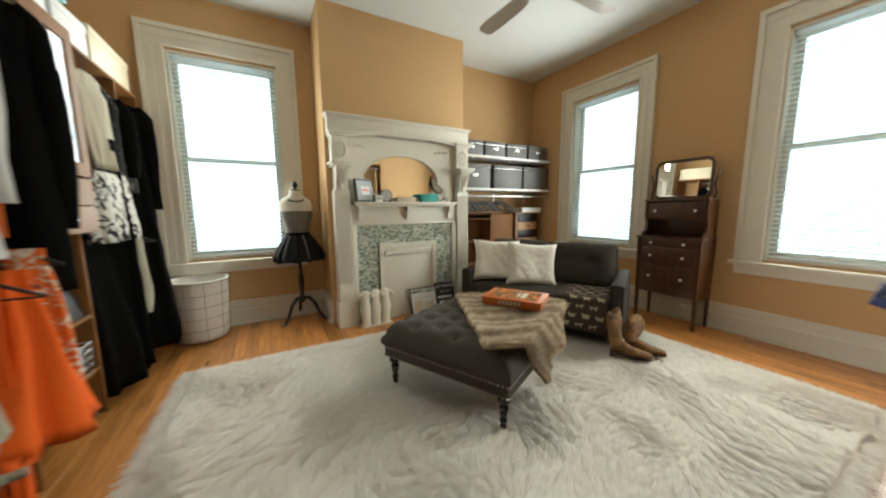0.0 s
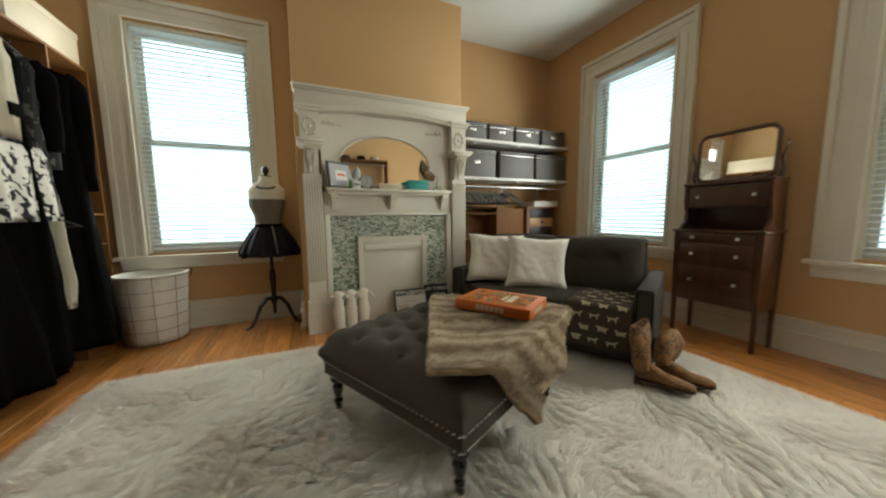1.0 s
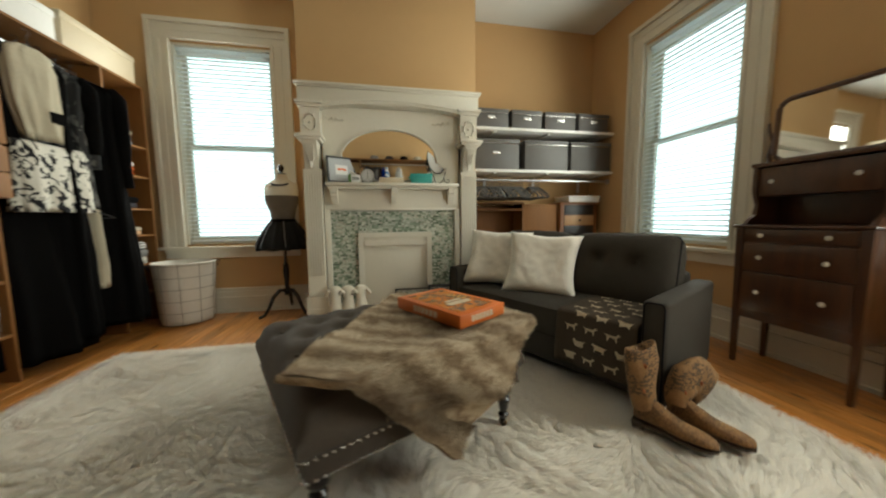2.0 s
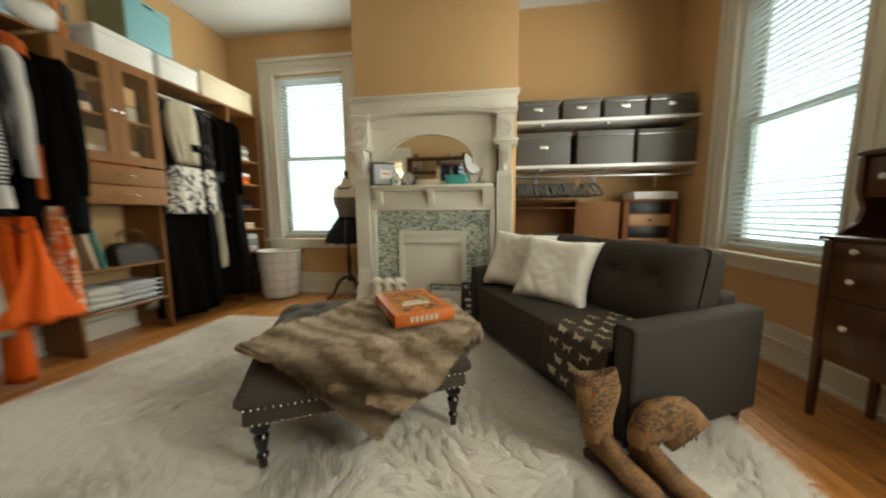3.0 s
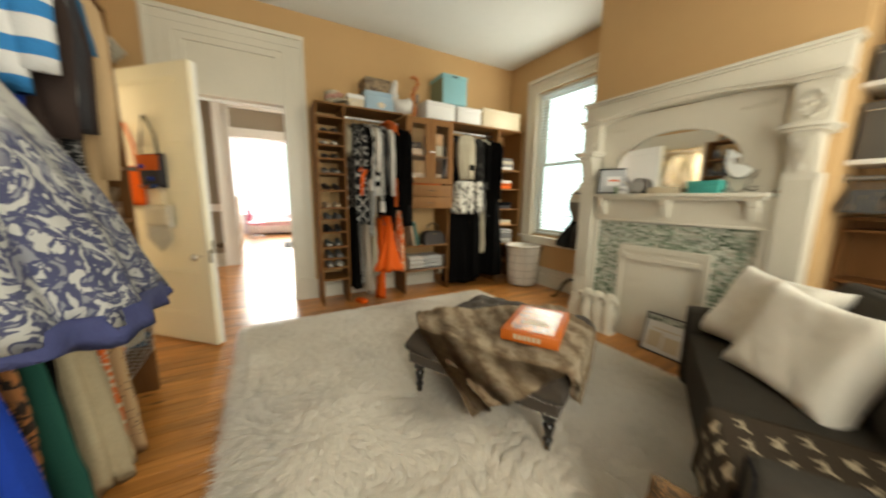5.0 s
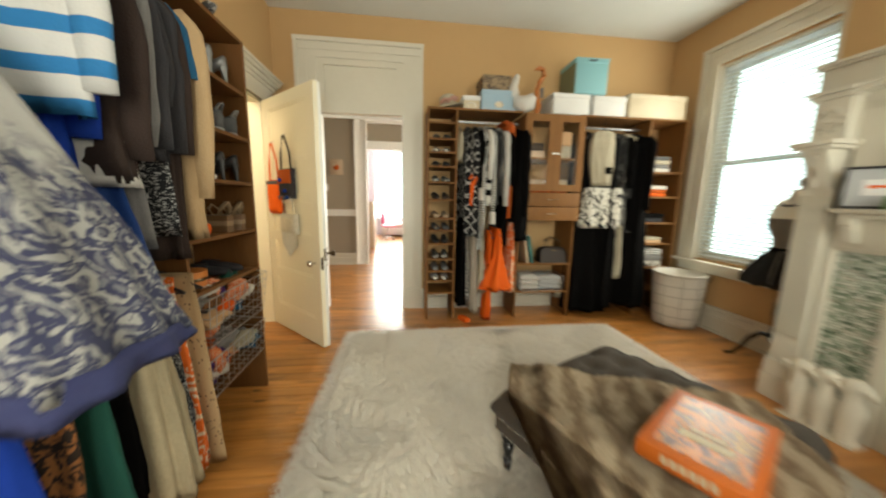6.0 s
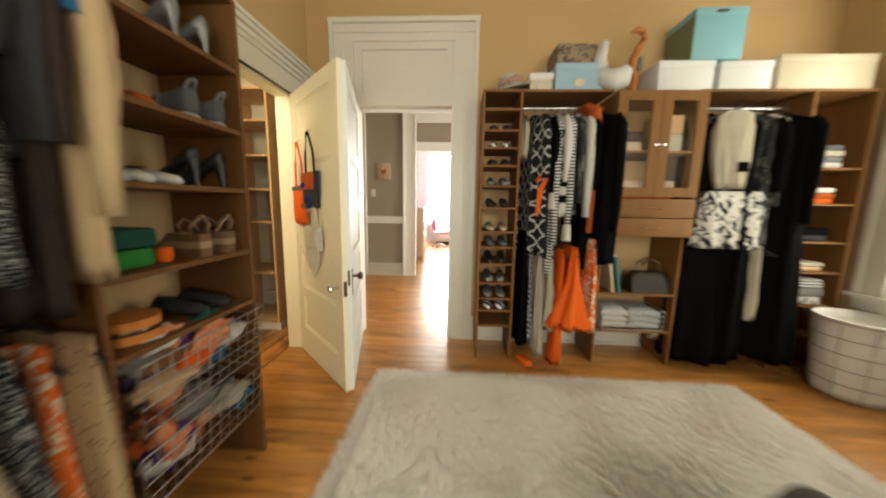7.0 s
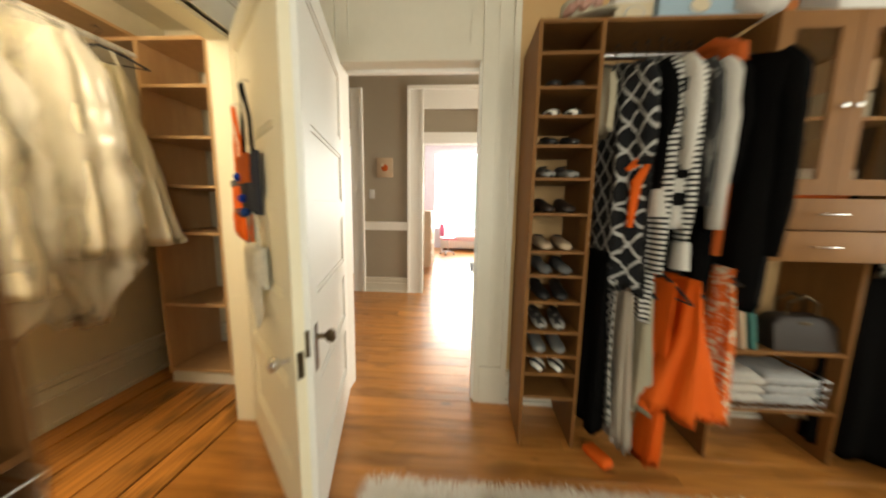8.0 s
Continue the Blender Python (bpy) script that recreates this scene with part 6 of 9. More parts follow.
garment("hanging_jumper", "brown and white jumper with deep blue hem", south(2.06, 0.55), M_BROWNC, 0.48, 0.045, 0.78, 0.50, 0.05, 0.55, M_BROWNC, seed=48, extra=white_band, group="clothes by the bookcase")
garment("hanging_skirt", "deep blue skirt below a jumper", south(2.07, 0.55), M_NAVY, 0.42, 0.045, 1.12, 0.56, 0.06, kind="low", start=0.72, seed=49, group="clothes by the bookcase")
garment("hanging_dress", "bright royal blue dress", south(2.125, 0.49), M_BLUE, 0.44, 0.05, 1.0, 0.46, 0.06, 0.5, seed=50, group="clothes by the bookcase")
P_MULTI = pattern("white_top_with_bright_stripes", "stripes", (0.50, 0.49, 0.47), (0.02, 0.15, 0.34), 3.4, 0.8, 0.62)
garment("hanging_tshirt", "white top with broad blue stripes", south(2.185, 0.56), P_MULTI, 0.50, 0.04, 0.62, 0.54, 0.05, 0.4, seed=51, group="clothes by the bookcase")

M_SCALLOP = mat("blue_scalloped_lace", (0.045, 0.052, 0.12), 0.85, colour2=(0.03, 0.035, 0.10), scale=30, bump=0.4, bump_scale=90)
# wide dress whose skirt stands out into the room
root = thing("hanging_gown", "wide white dress with blue scrollwork at its hem", "dress", pose(2.43, 0.53, 2.064, 0, 0, 90), "clothes by the bookcase")
h = new("hanger", HANGER_MESH)
h.parent = root
part("body", hanging_cloth([(-0.08, 0.06, 0.02, 0), (-0.14, 0.20, 0.05, 0), (-0.40, 0.17, 0.10, 0.0), (-0.52, 0.20, 0.13, 0.05), (-0.85, 0.28, 0.22, 0.15), (-1.14, 0.315, 0.285, 0.215)], 9, 0.012, 53, 96, 0.0, 0.02), P_BLUEFLORAL, root, smooth=180)
part("hem_edge", hanging_cloth([(-1.115, 0.318, 0.288, 0.214), (-1.14, 0.321, 0.291, 0.217), (-1.165, 0.322, 0.292, 0.218)], 9, 0.012, 53, 96, 0.0, 0.03), M_SCALLOP, root, "dark blue scalloped edge", smooth=180)

M_TULLE = mat("cream_tulle", (0.38, 0.31, 0.20), 0.9, colour2=(0.28, 0.225, 0.14), scale=11, bump=0.6, bump_scale=40)
# lower rod
def low(x, y=0.50, z=1.02):
    return pose(x, y, z + 0.014, 0, 0, 90)


garment("hanging_skirt", "beige skirt printed with small dots", low(1.76, 0.56), P_DOTS, 0.34, 0.05, 0.95, 0.44, 0.07, kind="low", seed=60, folds=6, group="clothes by the bookcase")
garment("hanging_skirt", "orange and white printed skirt", low(1.83, 0.54), P_ORFLORAL, 0.34, 0.03, 0.90, 0.42, 0.05, kind="low", seed=61, group="clothes by the bookcase")
garment("hanging_skirt", "black and white patterned skirt", low(1.89, 0.54), P_TWEED, 0.34, 0.03, 0.86, 0.42, 0.05, kind="low", seed=62, group="clothes by the bookcase")
garment("hanging_skirt", "cream ruffled tulle skirt", low(1.98, 0.55), M_TULLE, 0.34, 0.06, 0.88, 0.50, 0.09, kind="low", seed=63, folds=11, amp=0.014, ragged=0.05, group="clothes by the bookcase")
garment("hanging_skirt", "black skirt on a hanger", low(2.09, 0.53), M_BLACK, 0.34, 0.04, 0.80, 0.42, 0.05, kind="low", seed=64, group="clothes by the bookcase")
garment("hanging_skirt", "bottle green cotton skirt on a hanger", low(2.18, 0.54), M_GREENC, 0.34, 0.045, 0.84, 0.46, 0.06, kind="low", seed=65, group="clothes by the bookcase")
garment("hanging_skirt", "brown and orange woven skirt", low(2.28, 0.54), P_SCARF, 0.34, 0.04, 0.78, 0.44, 0.05, kind="low", seed=66, group="clothes by the bookcase")
garment("hanging_skirt", "bright royal blue skirt", low(2.42, 0.56), M_BLUE, 0.36, 0.07, 0.86, 0.52, 0.09, kind="low", seed=67, folds=7, group="clothes by the bookcase")
garment("hanging_trousers", "dark slate trousers on a hanger", low(2.58, 0.54), M_SLATE, 0.36, 0.06, 0.90, 0.44, 0.07, kind="low", seed=68, group="clothes by the bookcase")
garment("hanging_skirt", "pale grey patterned skirt", low(2.70, 0.54), P_TWEED, 0.36, 0.05, 0.92, 0.44, 0.07, kind="low", seed=69, group="clothes by the bookcase")

# ---------------------------------------------------------------- white dresses in the closet
M_SATIN = mat("ivory_satin", (0.84, 0.79, 0.65), 0.5, colour2=(0.78, 0.72, 0.57), scale=6, bump=0.2, bump_scale=40)
M_FILM = mat("clear_garment_bag", (0.85, 0.83, 0.76), 0.12, colour2=(0.80, 0.78, 0.70), scale=5, bump=0.9, bump_scale=22)
M_FILM.node_tree.nodes["Principled BSDF"].inputs["Alpha"].default_value = 0.34
M_FILM.node_tree.nodes["Principled BSDF"].inputs["Coat Weight"].default_value = 1.0


def closet_gown(label, m, prof, seed, folds, bag=None, straps=True):
    """An ivory gown on its hanger, in a clear bag if it has one."""
    root = thing("hanging_gown", label, "gown", m, "closet dresses")
    h = new("hanger", HANGER_MESH)
    h.parent = root
    part("body", hanging_cloth(prof, folds, 0.026, seed, 96, 0.0, 0.03, 0.02), M_SATIN, root, smooth=180)
    if straps:
        for sg in (-1, 1):
            part("strap", tube([(sg * 0.05, 0, -0.09), (sg * 0.07, -0.02, -0.15), (sg * 0.085, -0.03, prof[0][0] - 0.01)], 0.006, 6), M_SATIN, root)
    if bag:
        part("garment_bag", hanging_cloth(bag, 6, 0.028, seed + 5, 110, 0.02, 0.10, 0.085), M_FILM, root, "clear crinkled plastic bag", smooth=180)


closet_gown("ivory A-line satin gown hanging in the closet", pose(-0.12, -0.50, 2.19, 0, 0, 128), [(-0.17, 0.085, 0.05, 0), (-0.30, 0.12, 0.075, 0), (-0.42, 0.115, 0.075, 0), (-0.60, 0.165, 0.11, 0), (-0.90, 0.215, 0.14, 0), (-1.15, 0.255, 0.16, 0)], 70, 8)
BAG = [(-0.07, 0.05, 0.03, 0), (-0.12, 0.20, 0.07, 0), (-0.30, 0.27, 0.15, 0), (-0.70, 0.31, 0.20, 0.01), (-1.05, 0.30, 0.20, 0.02), (-1.22, 0.25, 0.16, 0.04), (-1.40, 0.13, 0.08, 0.08), (-1.50, 0.04, 0.03, 0.10)]
closet_gown("ivory gown in a clear crinkled garment bag hanging in the closet", pose(0.20, -0.48, 2.19, 0, 0, 118), [(-0.14, 0.15, 0.05, 0), (-0.30, 0.20, 0.10, 0), (-0.60, 0.24, 0.15, 0), (-0.95, 0.27, 0.17, 0), (-1.16, 0.26, 0.16, 0)], 71, 10, BAG, False)
closet_gown("ivory gown in a clear garment bag against the closet wall", pose(0.52, -0.50, 2.19, 0, 0, 100), [(-0.14, 0.15, 0.05, 0), (-0.30, 0.20, 0.10, 0), (-0.60, 0.24, 0.15, 0), (-0.95, 0.28, 0.17, 0), (-1.30, 0.29, 0.16, 0)], 72, 9, BAG, False)

# ---------------------------------------------------------------- boots on the rug
M_BOOT = mat("worn_brown_leather", (0.28, 0.15, 0.064), 0.8, colour2=(0.075, 0.045, 0.026), scale=11, amount=0.85, bump=0.5, bump_scale=45)
M_BOOTSH = mat("cut_out_leather", (0.31, 0.172, 0.075), 0.8, colour2=(0.19, 0.102, 0.045), scale=13, amount=0.75, bump=0.5, bump_scale=45)
nt = M_BOOTSH.node_tree
tc, patch, rows_, cut, fac, mix = (nt.nodes.new(k) for k in ("ShaderNodeTexCoord", "ShaderNodeTexNoise", "ShaderNodeTexNoise", "ShaderNodeMapRange", "ShaderNodeMath", "ShaderNodeMix"))
patch.inputs["Scale"].default_value, patch.inputs["Detail"].default_value = 11, 2
holes, squash = nt.nodes.new("ShaderNodeMapRange"), nt.nodes.new("ShaderNodeMapping")
squash.inputs["Scale"].default_value = (1, 1, 2.4)
holes.inputs[1].default_value, holes.inputs[2].default_value = 0.44, 0.54
rows_.inputs["Scale"].default_value, rows_.inputs["Detail"].default_value = 62, 3
cut.inputs[1].default_value, cut.inputs[2].default_value = 0.43, 0.49
fac.operation, mix.data_type = "MULTIPLY", "RGBA"
mix.inputs[7].default_value = (0.085, 0.058, 0.036, 1)
for a, b in ((tc.outputs["Object"], patch.inputs["Vector"]), (tc.outputs["Object"], squash.inputs[0]), (squash.outputs[0], rows_.inputs["Vector"]), (rows_.outputs[0], holes.inputs[0]), (patch.outputs[0], cut.inputs[0]), (cut.outputs[0], fac.inputs[0]), (holes.outputs[0], fac.inputs[1]), (fac.outputs[0], mix.inputs[0]), (nt.nodes["Principled BSDF"].inputs["Base Color"].links[0].from_socket, mix.inputs[6]), (mix.outputs[2], nt.nodes["Principled BSDF"].inputs["Base Color"])):
    nt.links.new(a, b)
M_RUSTSPOT = mat("rust_leather_spot", (0.36, 0.10, 0.022), 0.6, scale=20)
M_SOLE = mat("dark_leather_sole", (0.05, 0.032, 0.02), 0.6)


def boot(label, m, shaft, radii, flat):
    root = thing("cowboy_boot", label, "boot", m, "pair of boots")
    # foot: sections along x from heel to toe
    bm = bmesh.new()
    secs = [(-0.045, 0.028, 0.025, 0.085), (-0.02, 0.034, 0.02, 0.115), (0.03, 0.036, 0.018, 0.120), (0.08, 0.038, 0.016, 0.095), (0.13, 0.043, 0.014, 0.070), (0.18, 0.043, 0.014, 0.060), (0.225, 0.038, 0.015, 0.052), (0.25, 0.026, 0.017, 0.044), (0.26, 0.012, 0.02, 0.036)]
    rings = []
    for x, w, z0, z1 in secs:
        rings.append([bm.verts.new((x, w * math.cos(a) * (1.0 if math.sin(a) < 0 else 0.92), (z0 + z1) / 2 + (z1 - z0) / 2 * math.sin(a))) for a in [2 * math.pi * i / 16 for i in range(16)]])
    for p, q in zip(rings, rings[1:]):
        for i in range(16):
            bm.faces.new((p[i], p[(i + 1) % 16], q[(i + 1) % 16], q[i]))
    bm.faces.new(rings[0])
    bm.faces.new(rings[-1])
    part("foot", bm, M_BOOT, root, smooth=180)
    bm = bmesh.new()
    pts = [Vector(p) for p in shaft]
    rings = []
    k = 4
    fine = []
    for i in range(len(pts) - 1):
        for j in range(k):
            f = j / k
            fine.append((pts[i].lerp(pts[i + 1], f), radii[i] + (radii[i + 1] - radii[i]) * f, flat[i] + (flat[i + 1] - flat[i]) * f))
    fine.append((pts[-1], radii[-1], flat[-1]))
    for i, (p, r, fl) in enumerate(fine):
        d = (fine[min(i + 1, len(fine) - 1)][0] - fine[max(i - 1, 0)][0]).normalized()
        b = Vector((0.85, -0.53, 0.0))
        b = (b - d * b.dot(d)).normalized()
        a = b.cross(d).normalized()
        ring = []
        for q in range(18):
            t = 2 * math.pi * q / 18
            w = 0.004 * noise.noise(Vector((p.x * 30 + math.cos(t), p.z * 26, math.sin(t) * 2)))
            dip = 0.008 * math.cos(2 * t) * max(0.0, (i - len(fine) + 4) / 3)
            ring.append(bm.verts.new(p + (r + w) * math.cos(t) * a + (r * fl + w) * math.sin(t) * b + d * dip))
        rings.append(ring)
    for p, q in zip(rings, rings[1:]):
        for i in range(18):
            bm.faces.new((p[i], p[(i + 1) % 18], q[(i + 1) % 18], q[i]))
    inner = [bm.verts.new(v.co.lerp(fine[-1][0], 0.06)) for v in rings[-1]]
    deep = [bm.verts.new(v.co.lerp(fine[-3][0], 0.3) - (fine[-1][0] - fine[-3][0])) for v in inner]
    for p, q in ((rings[-1], inner), (inner, deep)):
        for i in range(18):
            bm.faces.new((p[i], p[(i + 1) % 18], q[(i + 1) % 18], q[i]))
    bm.faces.new(deep)
    sh = part("shaft", bm, M_BOOTSH, root, "stitched shaft with cut-out pattern", smooth=180)
    # round rust spots on the shaft
    for sd in (-1, 1):
        for i in (6, 12):
            p, r, fl = fine[i]
            part("inlay", lathe([(0.001, -0.002), (0.011, -0.001), (0.010, 0.002), (0.001, 0.0025)], 10), M_RUSTSPOT, sh, m=Matrix.Translation(p + Vector((0.3 * r, sd * (r * fl * 0.93 + 0.001), 0))) @ pose(0, 0, 0, -90 * sd, 0, 0))
    # pull straps at the rim
    top, r, fl = fine[-1]
    for sd in (-1, 1):
        part("pull_strap", tube([top + Vector((-0.01, sd * r * fl, -0.04)), top + Vector((-0.002, sd * (r * fl + 0.004), 0.004)), top + Vector((0.008, sd * r * fl * 0.9, -0.03))], 0.004, 6), M_BOOT, sh)
    bm = bmesh.new()
    outline = [(-0.05, 0.030), (0.02, 0.034), (0.08, 0.036), (0.14, 0.044), (0.19, 0.044), (0.235, 0.036), (0.262, 0.012)]
    lo = [bm.verts.new((x, w, 0.008)) for x, w in outline] + [bm.verts.new((x, -w, 0.008)) for x, w in outline[::-1]]
    hi = [bm.verts.new((v.co.x, v.co.y, 0.018)) for v in lo]
    bm.faces.new(lo)
    bm.faces.new(hi)
    for i in range(len(lo)):
        bm.faces.new((lo[i], lo[(i + 1) % len(lo)], hi[(i + 1) % len(lo)], hi[i]))
    part("sole", bm, M_SOLE, root)
    part("heel", bx(-0.05, 0.0, -0.027, 0.027, -0.02, 0.024, 0.004), M_SOLE, root)
    return root


BOOTSIZE = Matrix.Diagonal((0.90, 1.12, 1.0, 1))
boot("worn brown leather boot with cut-outs standing on the rug", pose(3.155, 2.245, 0.050, 0, 0, -58) @ BOOTSIZE, [(-0.008, 0, 0.085), (-0.018, -0.004, 0.14), (-0.025, 0.0, 0.20), (-0.03, 0.008, 0.27), (-0.04, 0.004, 0.335)], [0.050, 0.056, 0.068, 0.082, 0.072], [0.95, 0.86, 0.70, 0.56, 0.46])
boot("worn brown leather boot with its shaft slumped over", pose(3.300, 2.225, 0.050, 0, 0, -58) @ BOOTSIZE, [(-0.008, 0, 0.085), (-0.010, 0.012, 0.13), (0.004, 0.045, 0.175), (0.035, 0.095, 0.180), (0.07, 0.135, 0.125)], [0.050, 0.060, 0.080, 0.092, 0.084], [0.95, 0.85, 0.66, 0.52, 0.45])

# ---------------------------------------------------------------- dress form, skirt, necklace
M_FORM = mat("grey_linen_form", (0.20, 0.18, 0.155), 0.85, colour2=(0.15, 0.135, 0.115), scale=14, bump=0.3, bump_scale=160)
M_FORMTOP = mat("ivory_linen", (0.66, 0.62, 0.52), 0.85, scale=14, bump=0.3, bump_scale=160)
FX, FYY = 1.135, 4.455


def ellipse_loft(bm, secs, seg=24, index=0):
    rings = []
    for z, a, b, cy in secs:
        rings.append([bm.verts.new((a * math.cos(2 * math.pi * i / seg), cy + b * math.sin(2 * math.pi * i / seg), z)) for i in range(seg)])
    fs = []
    for p, q in zip(rings, rings[1:]):
        for i in range(seg):
            fs.append(bm.faces.new((p[i], p[(i + 1) % seg], q[(i + 1) % seg], q[i])))
    fs.append(bm.faces.new(rings[0]))
    fs.append(bm.faces.new(rings[-1]))
    for f in fs:
        f.material_index = index
    return bm


bm = bmesh.new()
ellipse_loft(bm, [(0.72, 0.13, 0.10, 0), (0.80, 0.15, 0.115, 0), (0.88, 0.125, 0.095, 0), (0.95, 0.105, 0.085, 0), (1.02, 0.115, 0.09, 0), (1.10, 0.145, 0.115, -0.012), (1.165, 0.15, 0.115, -0.01)], 24, 0)
ellipse_loft(bm, [(1.166, 0.150, 0.114, -0.01), (1.22, 0.152, 0.095, 0), (1.265, 0.145, 0.075, 0.005), (1.30, 0.105, 0.06, 0.008), (1.325, 0.06, 0.052, 0.008), (1.36, 0.05, 0.048, 0.008), (1.372, 0.046, 0.046, 0.008)], 24, 1)
n0 = len(bm.faces)
lathe([(0.047, 1.372), (0.05, 1.378), (0.03, 1.385), (0.014, 1.39), (0.014, 1.397), (0.026, 1.41), (0.031, 1.43), (0.026, 1.45), (0.012, 1.466), (0.002, 1.47)], 18, 0, 0.008, bm)
lathe([(0.026, 0.20), (0.03, 0.24), (0.02, 0.27), (0.022, 0.34), (0.030, 0.44), (0.024, 0.49), (0.03, 0.50), (0.018, 0.51), (0.015, 0.56), (0.014, 0.74)], 16, 0, 0, bm)
for a in (215, 330, 95):
    c, s = math.cos(radians(a)), math.sin(radians(a))
    pts = [(0.015 * c, 0.015 * s, 0.245), (0.07 * c, 0.07 * s, 0.25), (0.13 * c, 0.13 * s, 0.19), (0.175 * c, 0.175 * s, 0.09), (0.215 * c, 0.215 * s, 0.03), (0.265 * c, 0.265 * s, 0.016)]
    tube(pts, [0.018, 0.019, 0.018, 0.015, 0.015, 0.014], 10, bm)
bm.faces.ensure_lookup_table()
for f in bm.faces[n0:]:
    f.material_index = 2
solo("dress_form", bm, [M_FORM, M_FORMTOP, M_BLACKW], "grey and ivory dress form on a turned black tripod stand", "dress form", pose(FX, FYY, 0, 0, 0, 0), smooth=60)
M_TULLE = mat("black_tulle", (0.006, 0.006, 0.006), 0.75, colour2=(0.014, 0.014, 0.014), scale=12, bump=0.6, bump_scale=60)
bm = hanging_cloth([(0.93, 0.11, 0.09, 0), (0.88, 0.15, 0.125, 0), (0.78, 0.205, 0.18, 0), (0.70, 0.24, 0.21, 0), (0.655, 0.235, 0.205, 0)], 15, 0.007, 80, 90, 0.0, 0.02)
root = thing("tutu_skirt", "short black tulle skirt on the dress form", "skirt", pose(FX, FYY, 0))
part("outer_layer", bm, M_TULLE, root, smooth=180)
part("ribbon", tube([(0.035, -0.118, 0.925), (0.05, -0.165, 0.86), (0.065, -0.212, 0.76), (0.075, -0.226, 0.69)], 0.006, 6), M_GREYC, root, "grey satin ribbon")
part("waistband", lathe([(0.112, 0.918), (0.114, 0.925), (0.113, 0.94), (0.108, 0.945)], 28), M_BLACK, root)
loop = [(0.075 * math.sin(a), -0.02 - 0.075 * math.cos(a), 1.315 - 0.055 * (1 + math.cos(a)) / 2 + 0.0) for a in [2 * math.pi * i / 26 for i in range(26)]]
bm = bmesh.new()
for p in loop:
    bmesh.ops.create_uvsphere(bm, u_segments=8, v_segments=6, radius=0.010, matrix=Matrix.Translation(p))
solo("bead_necklace", bm, M_BLACKPL, "chunky black bead necklace round the dress form's neck", "necklace", pose(FX, FYY, 0))

# ---------------------------------------------------------------- laundry hamper
root = thing("laundry_hamper", "round wire laundry hamper with a white cloth liner", "hamper", pose(0.275, 4.425, 0))
M_WIRE = mat("weathered_wire", (0.17, 0.145, 0.11), 0.5, 0.5, scale=20)
M_LINER = mat("white_canvas_liner", (0.70, 0.67, 0.60), 0.9, colour2=(0.62, 0.59, 0.52), scale=9, bump=0.5, bump_scale=30)
bm = bmesh.new()
rings = []
for r, z in ((0.0, 0.012), (0.185, 0.012), (0.20, 0.06), (0.212, 0.25), (0.222, 0.42), (0.23, 0.555), (0.236, 0.562), (0.226, 0.565), (0.215, 0.45), (0.20, 0.2), (0.0, 0.15)):
    ring = []
    for i in range(40):
        t = 2 * math.pi * i / 40
        w = 0.004 * math.sin(9 * t + z * 7) + 0.004 * noise.noise(Vector((math.cos(t) * 2, math.sin(t) * 2, z * 6)))
        ring.append(bm.verts.new(((r + (w if r > 0 else 0)) * math.cos(t), (r + (w if r > 0 else 0)) * math.sin(t), z)))
    rings.append(ring)
for p, q in zip(rings, rings[1:]):
    for i in range(40):
        bm.faces.new((p[i], p[(i + 1) % 40], q[(i + 1) % 40], q[i]))
bmesh.ops.remove_doubles(bm, verts=bm.verts[:], dist=0.0002)
part("liner", bm, M_LINER, root, smooth=180)
for k in range(6):
    z = 0.02 + k * 0.105
    r = 0.200 + 0.034 * z / 0.55 + 0.006
    part("hoop", tube([(r * math.cos(a), r * math.sin(a), z) for a in [2 * math.pi * i / 36 for i in range(36)]], 0.0021, 6, closed=True), M_WIRE, root)
for k in range(10):
    a = 2 * math.pi * k / 10
    part("upright", tube([(0.206 * math.cos(a), 0.206 * math.sin(a), 0.01), (0.241 * math.cos(a), 0.241 * math.sin(a), 0.56)], 0.0019, 6), M_WIRE, root)
for a in (40, 220):
    c, s = math.cos(radians(a)), math.sin(radians(a))
    part("handle", tube([(0.24 * c - 0.05 * s, 0.24 * s + 0.05 * c, 0.50), (0.262 * c - 0.045 * s, 0.262 * s + 0.045 * c, 0.555), (0.262 * c + 0.045 * s, 0.262 * s - 0.045 * c, 0.555), (0.24 * c + 0.05 * s, 0.24 * s - 0.05 * c, 0.50)], 0.004, 8), M_IRON, root)

# ---------------------------------------------------------------- mantel shelf things
SZ = 1.2485


def picture(name, label, m, w, h, frame_mat, mat_mat, art, fw=0.014, mount=0.05):
    root = thing(name, label, "picture", m)
    bm = bmesh.new()
    for a0, a1, b0, b1 in ((-w / 2, w / 2, 0, fw), (-w / 2, w / 2, h - fw, h), (-w / 2, -w / 2 + fw, fw, h - fw), (w / 2 - fw, w / 2, fw, h - fw)):
        box(bm, a0, a1, -0.009, 0.009, b0, b1)
    part("frame", bm, frame_mat, root)
    part("mount", bx(-w / 2 + fw, w / 2 - fw, -0.004, 0.006, fw, h - fw), mat_mat, root)
    art(root, w, h)
    return root


def fox_art(root, w, h):
    part("paper", bx(-0.055, 0.055, -0.0052, -0.0042, h / 2 - 0.042, h / 2 + 0.042), M_WHITE, root)
    for x, z, r in ((-0.02, 0.004, 0.016), (0.006, 0.008, 0.011), (0.026, 0.002, 0.014)):
        bm = lathe([(0.001, 0), (r, 0.0002), (r * 0.9, 0.0008), (0.001, 0.001)], 10)
        part("print_shape", bm, M_ORANGEC, root, m=pose(x, -0.0052, h / 2 + z, 90, 0, 0) @ Matrix.Diagonal((1.2, 0.6, 1, 1)))


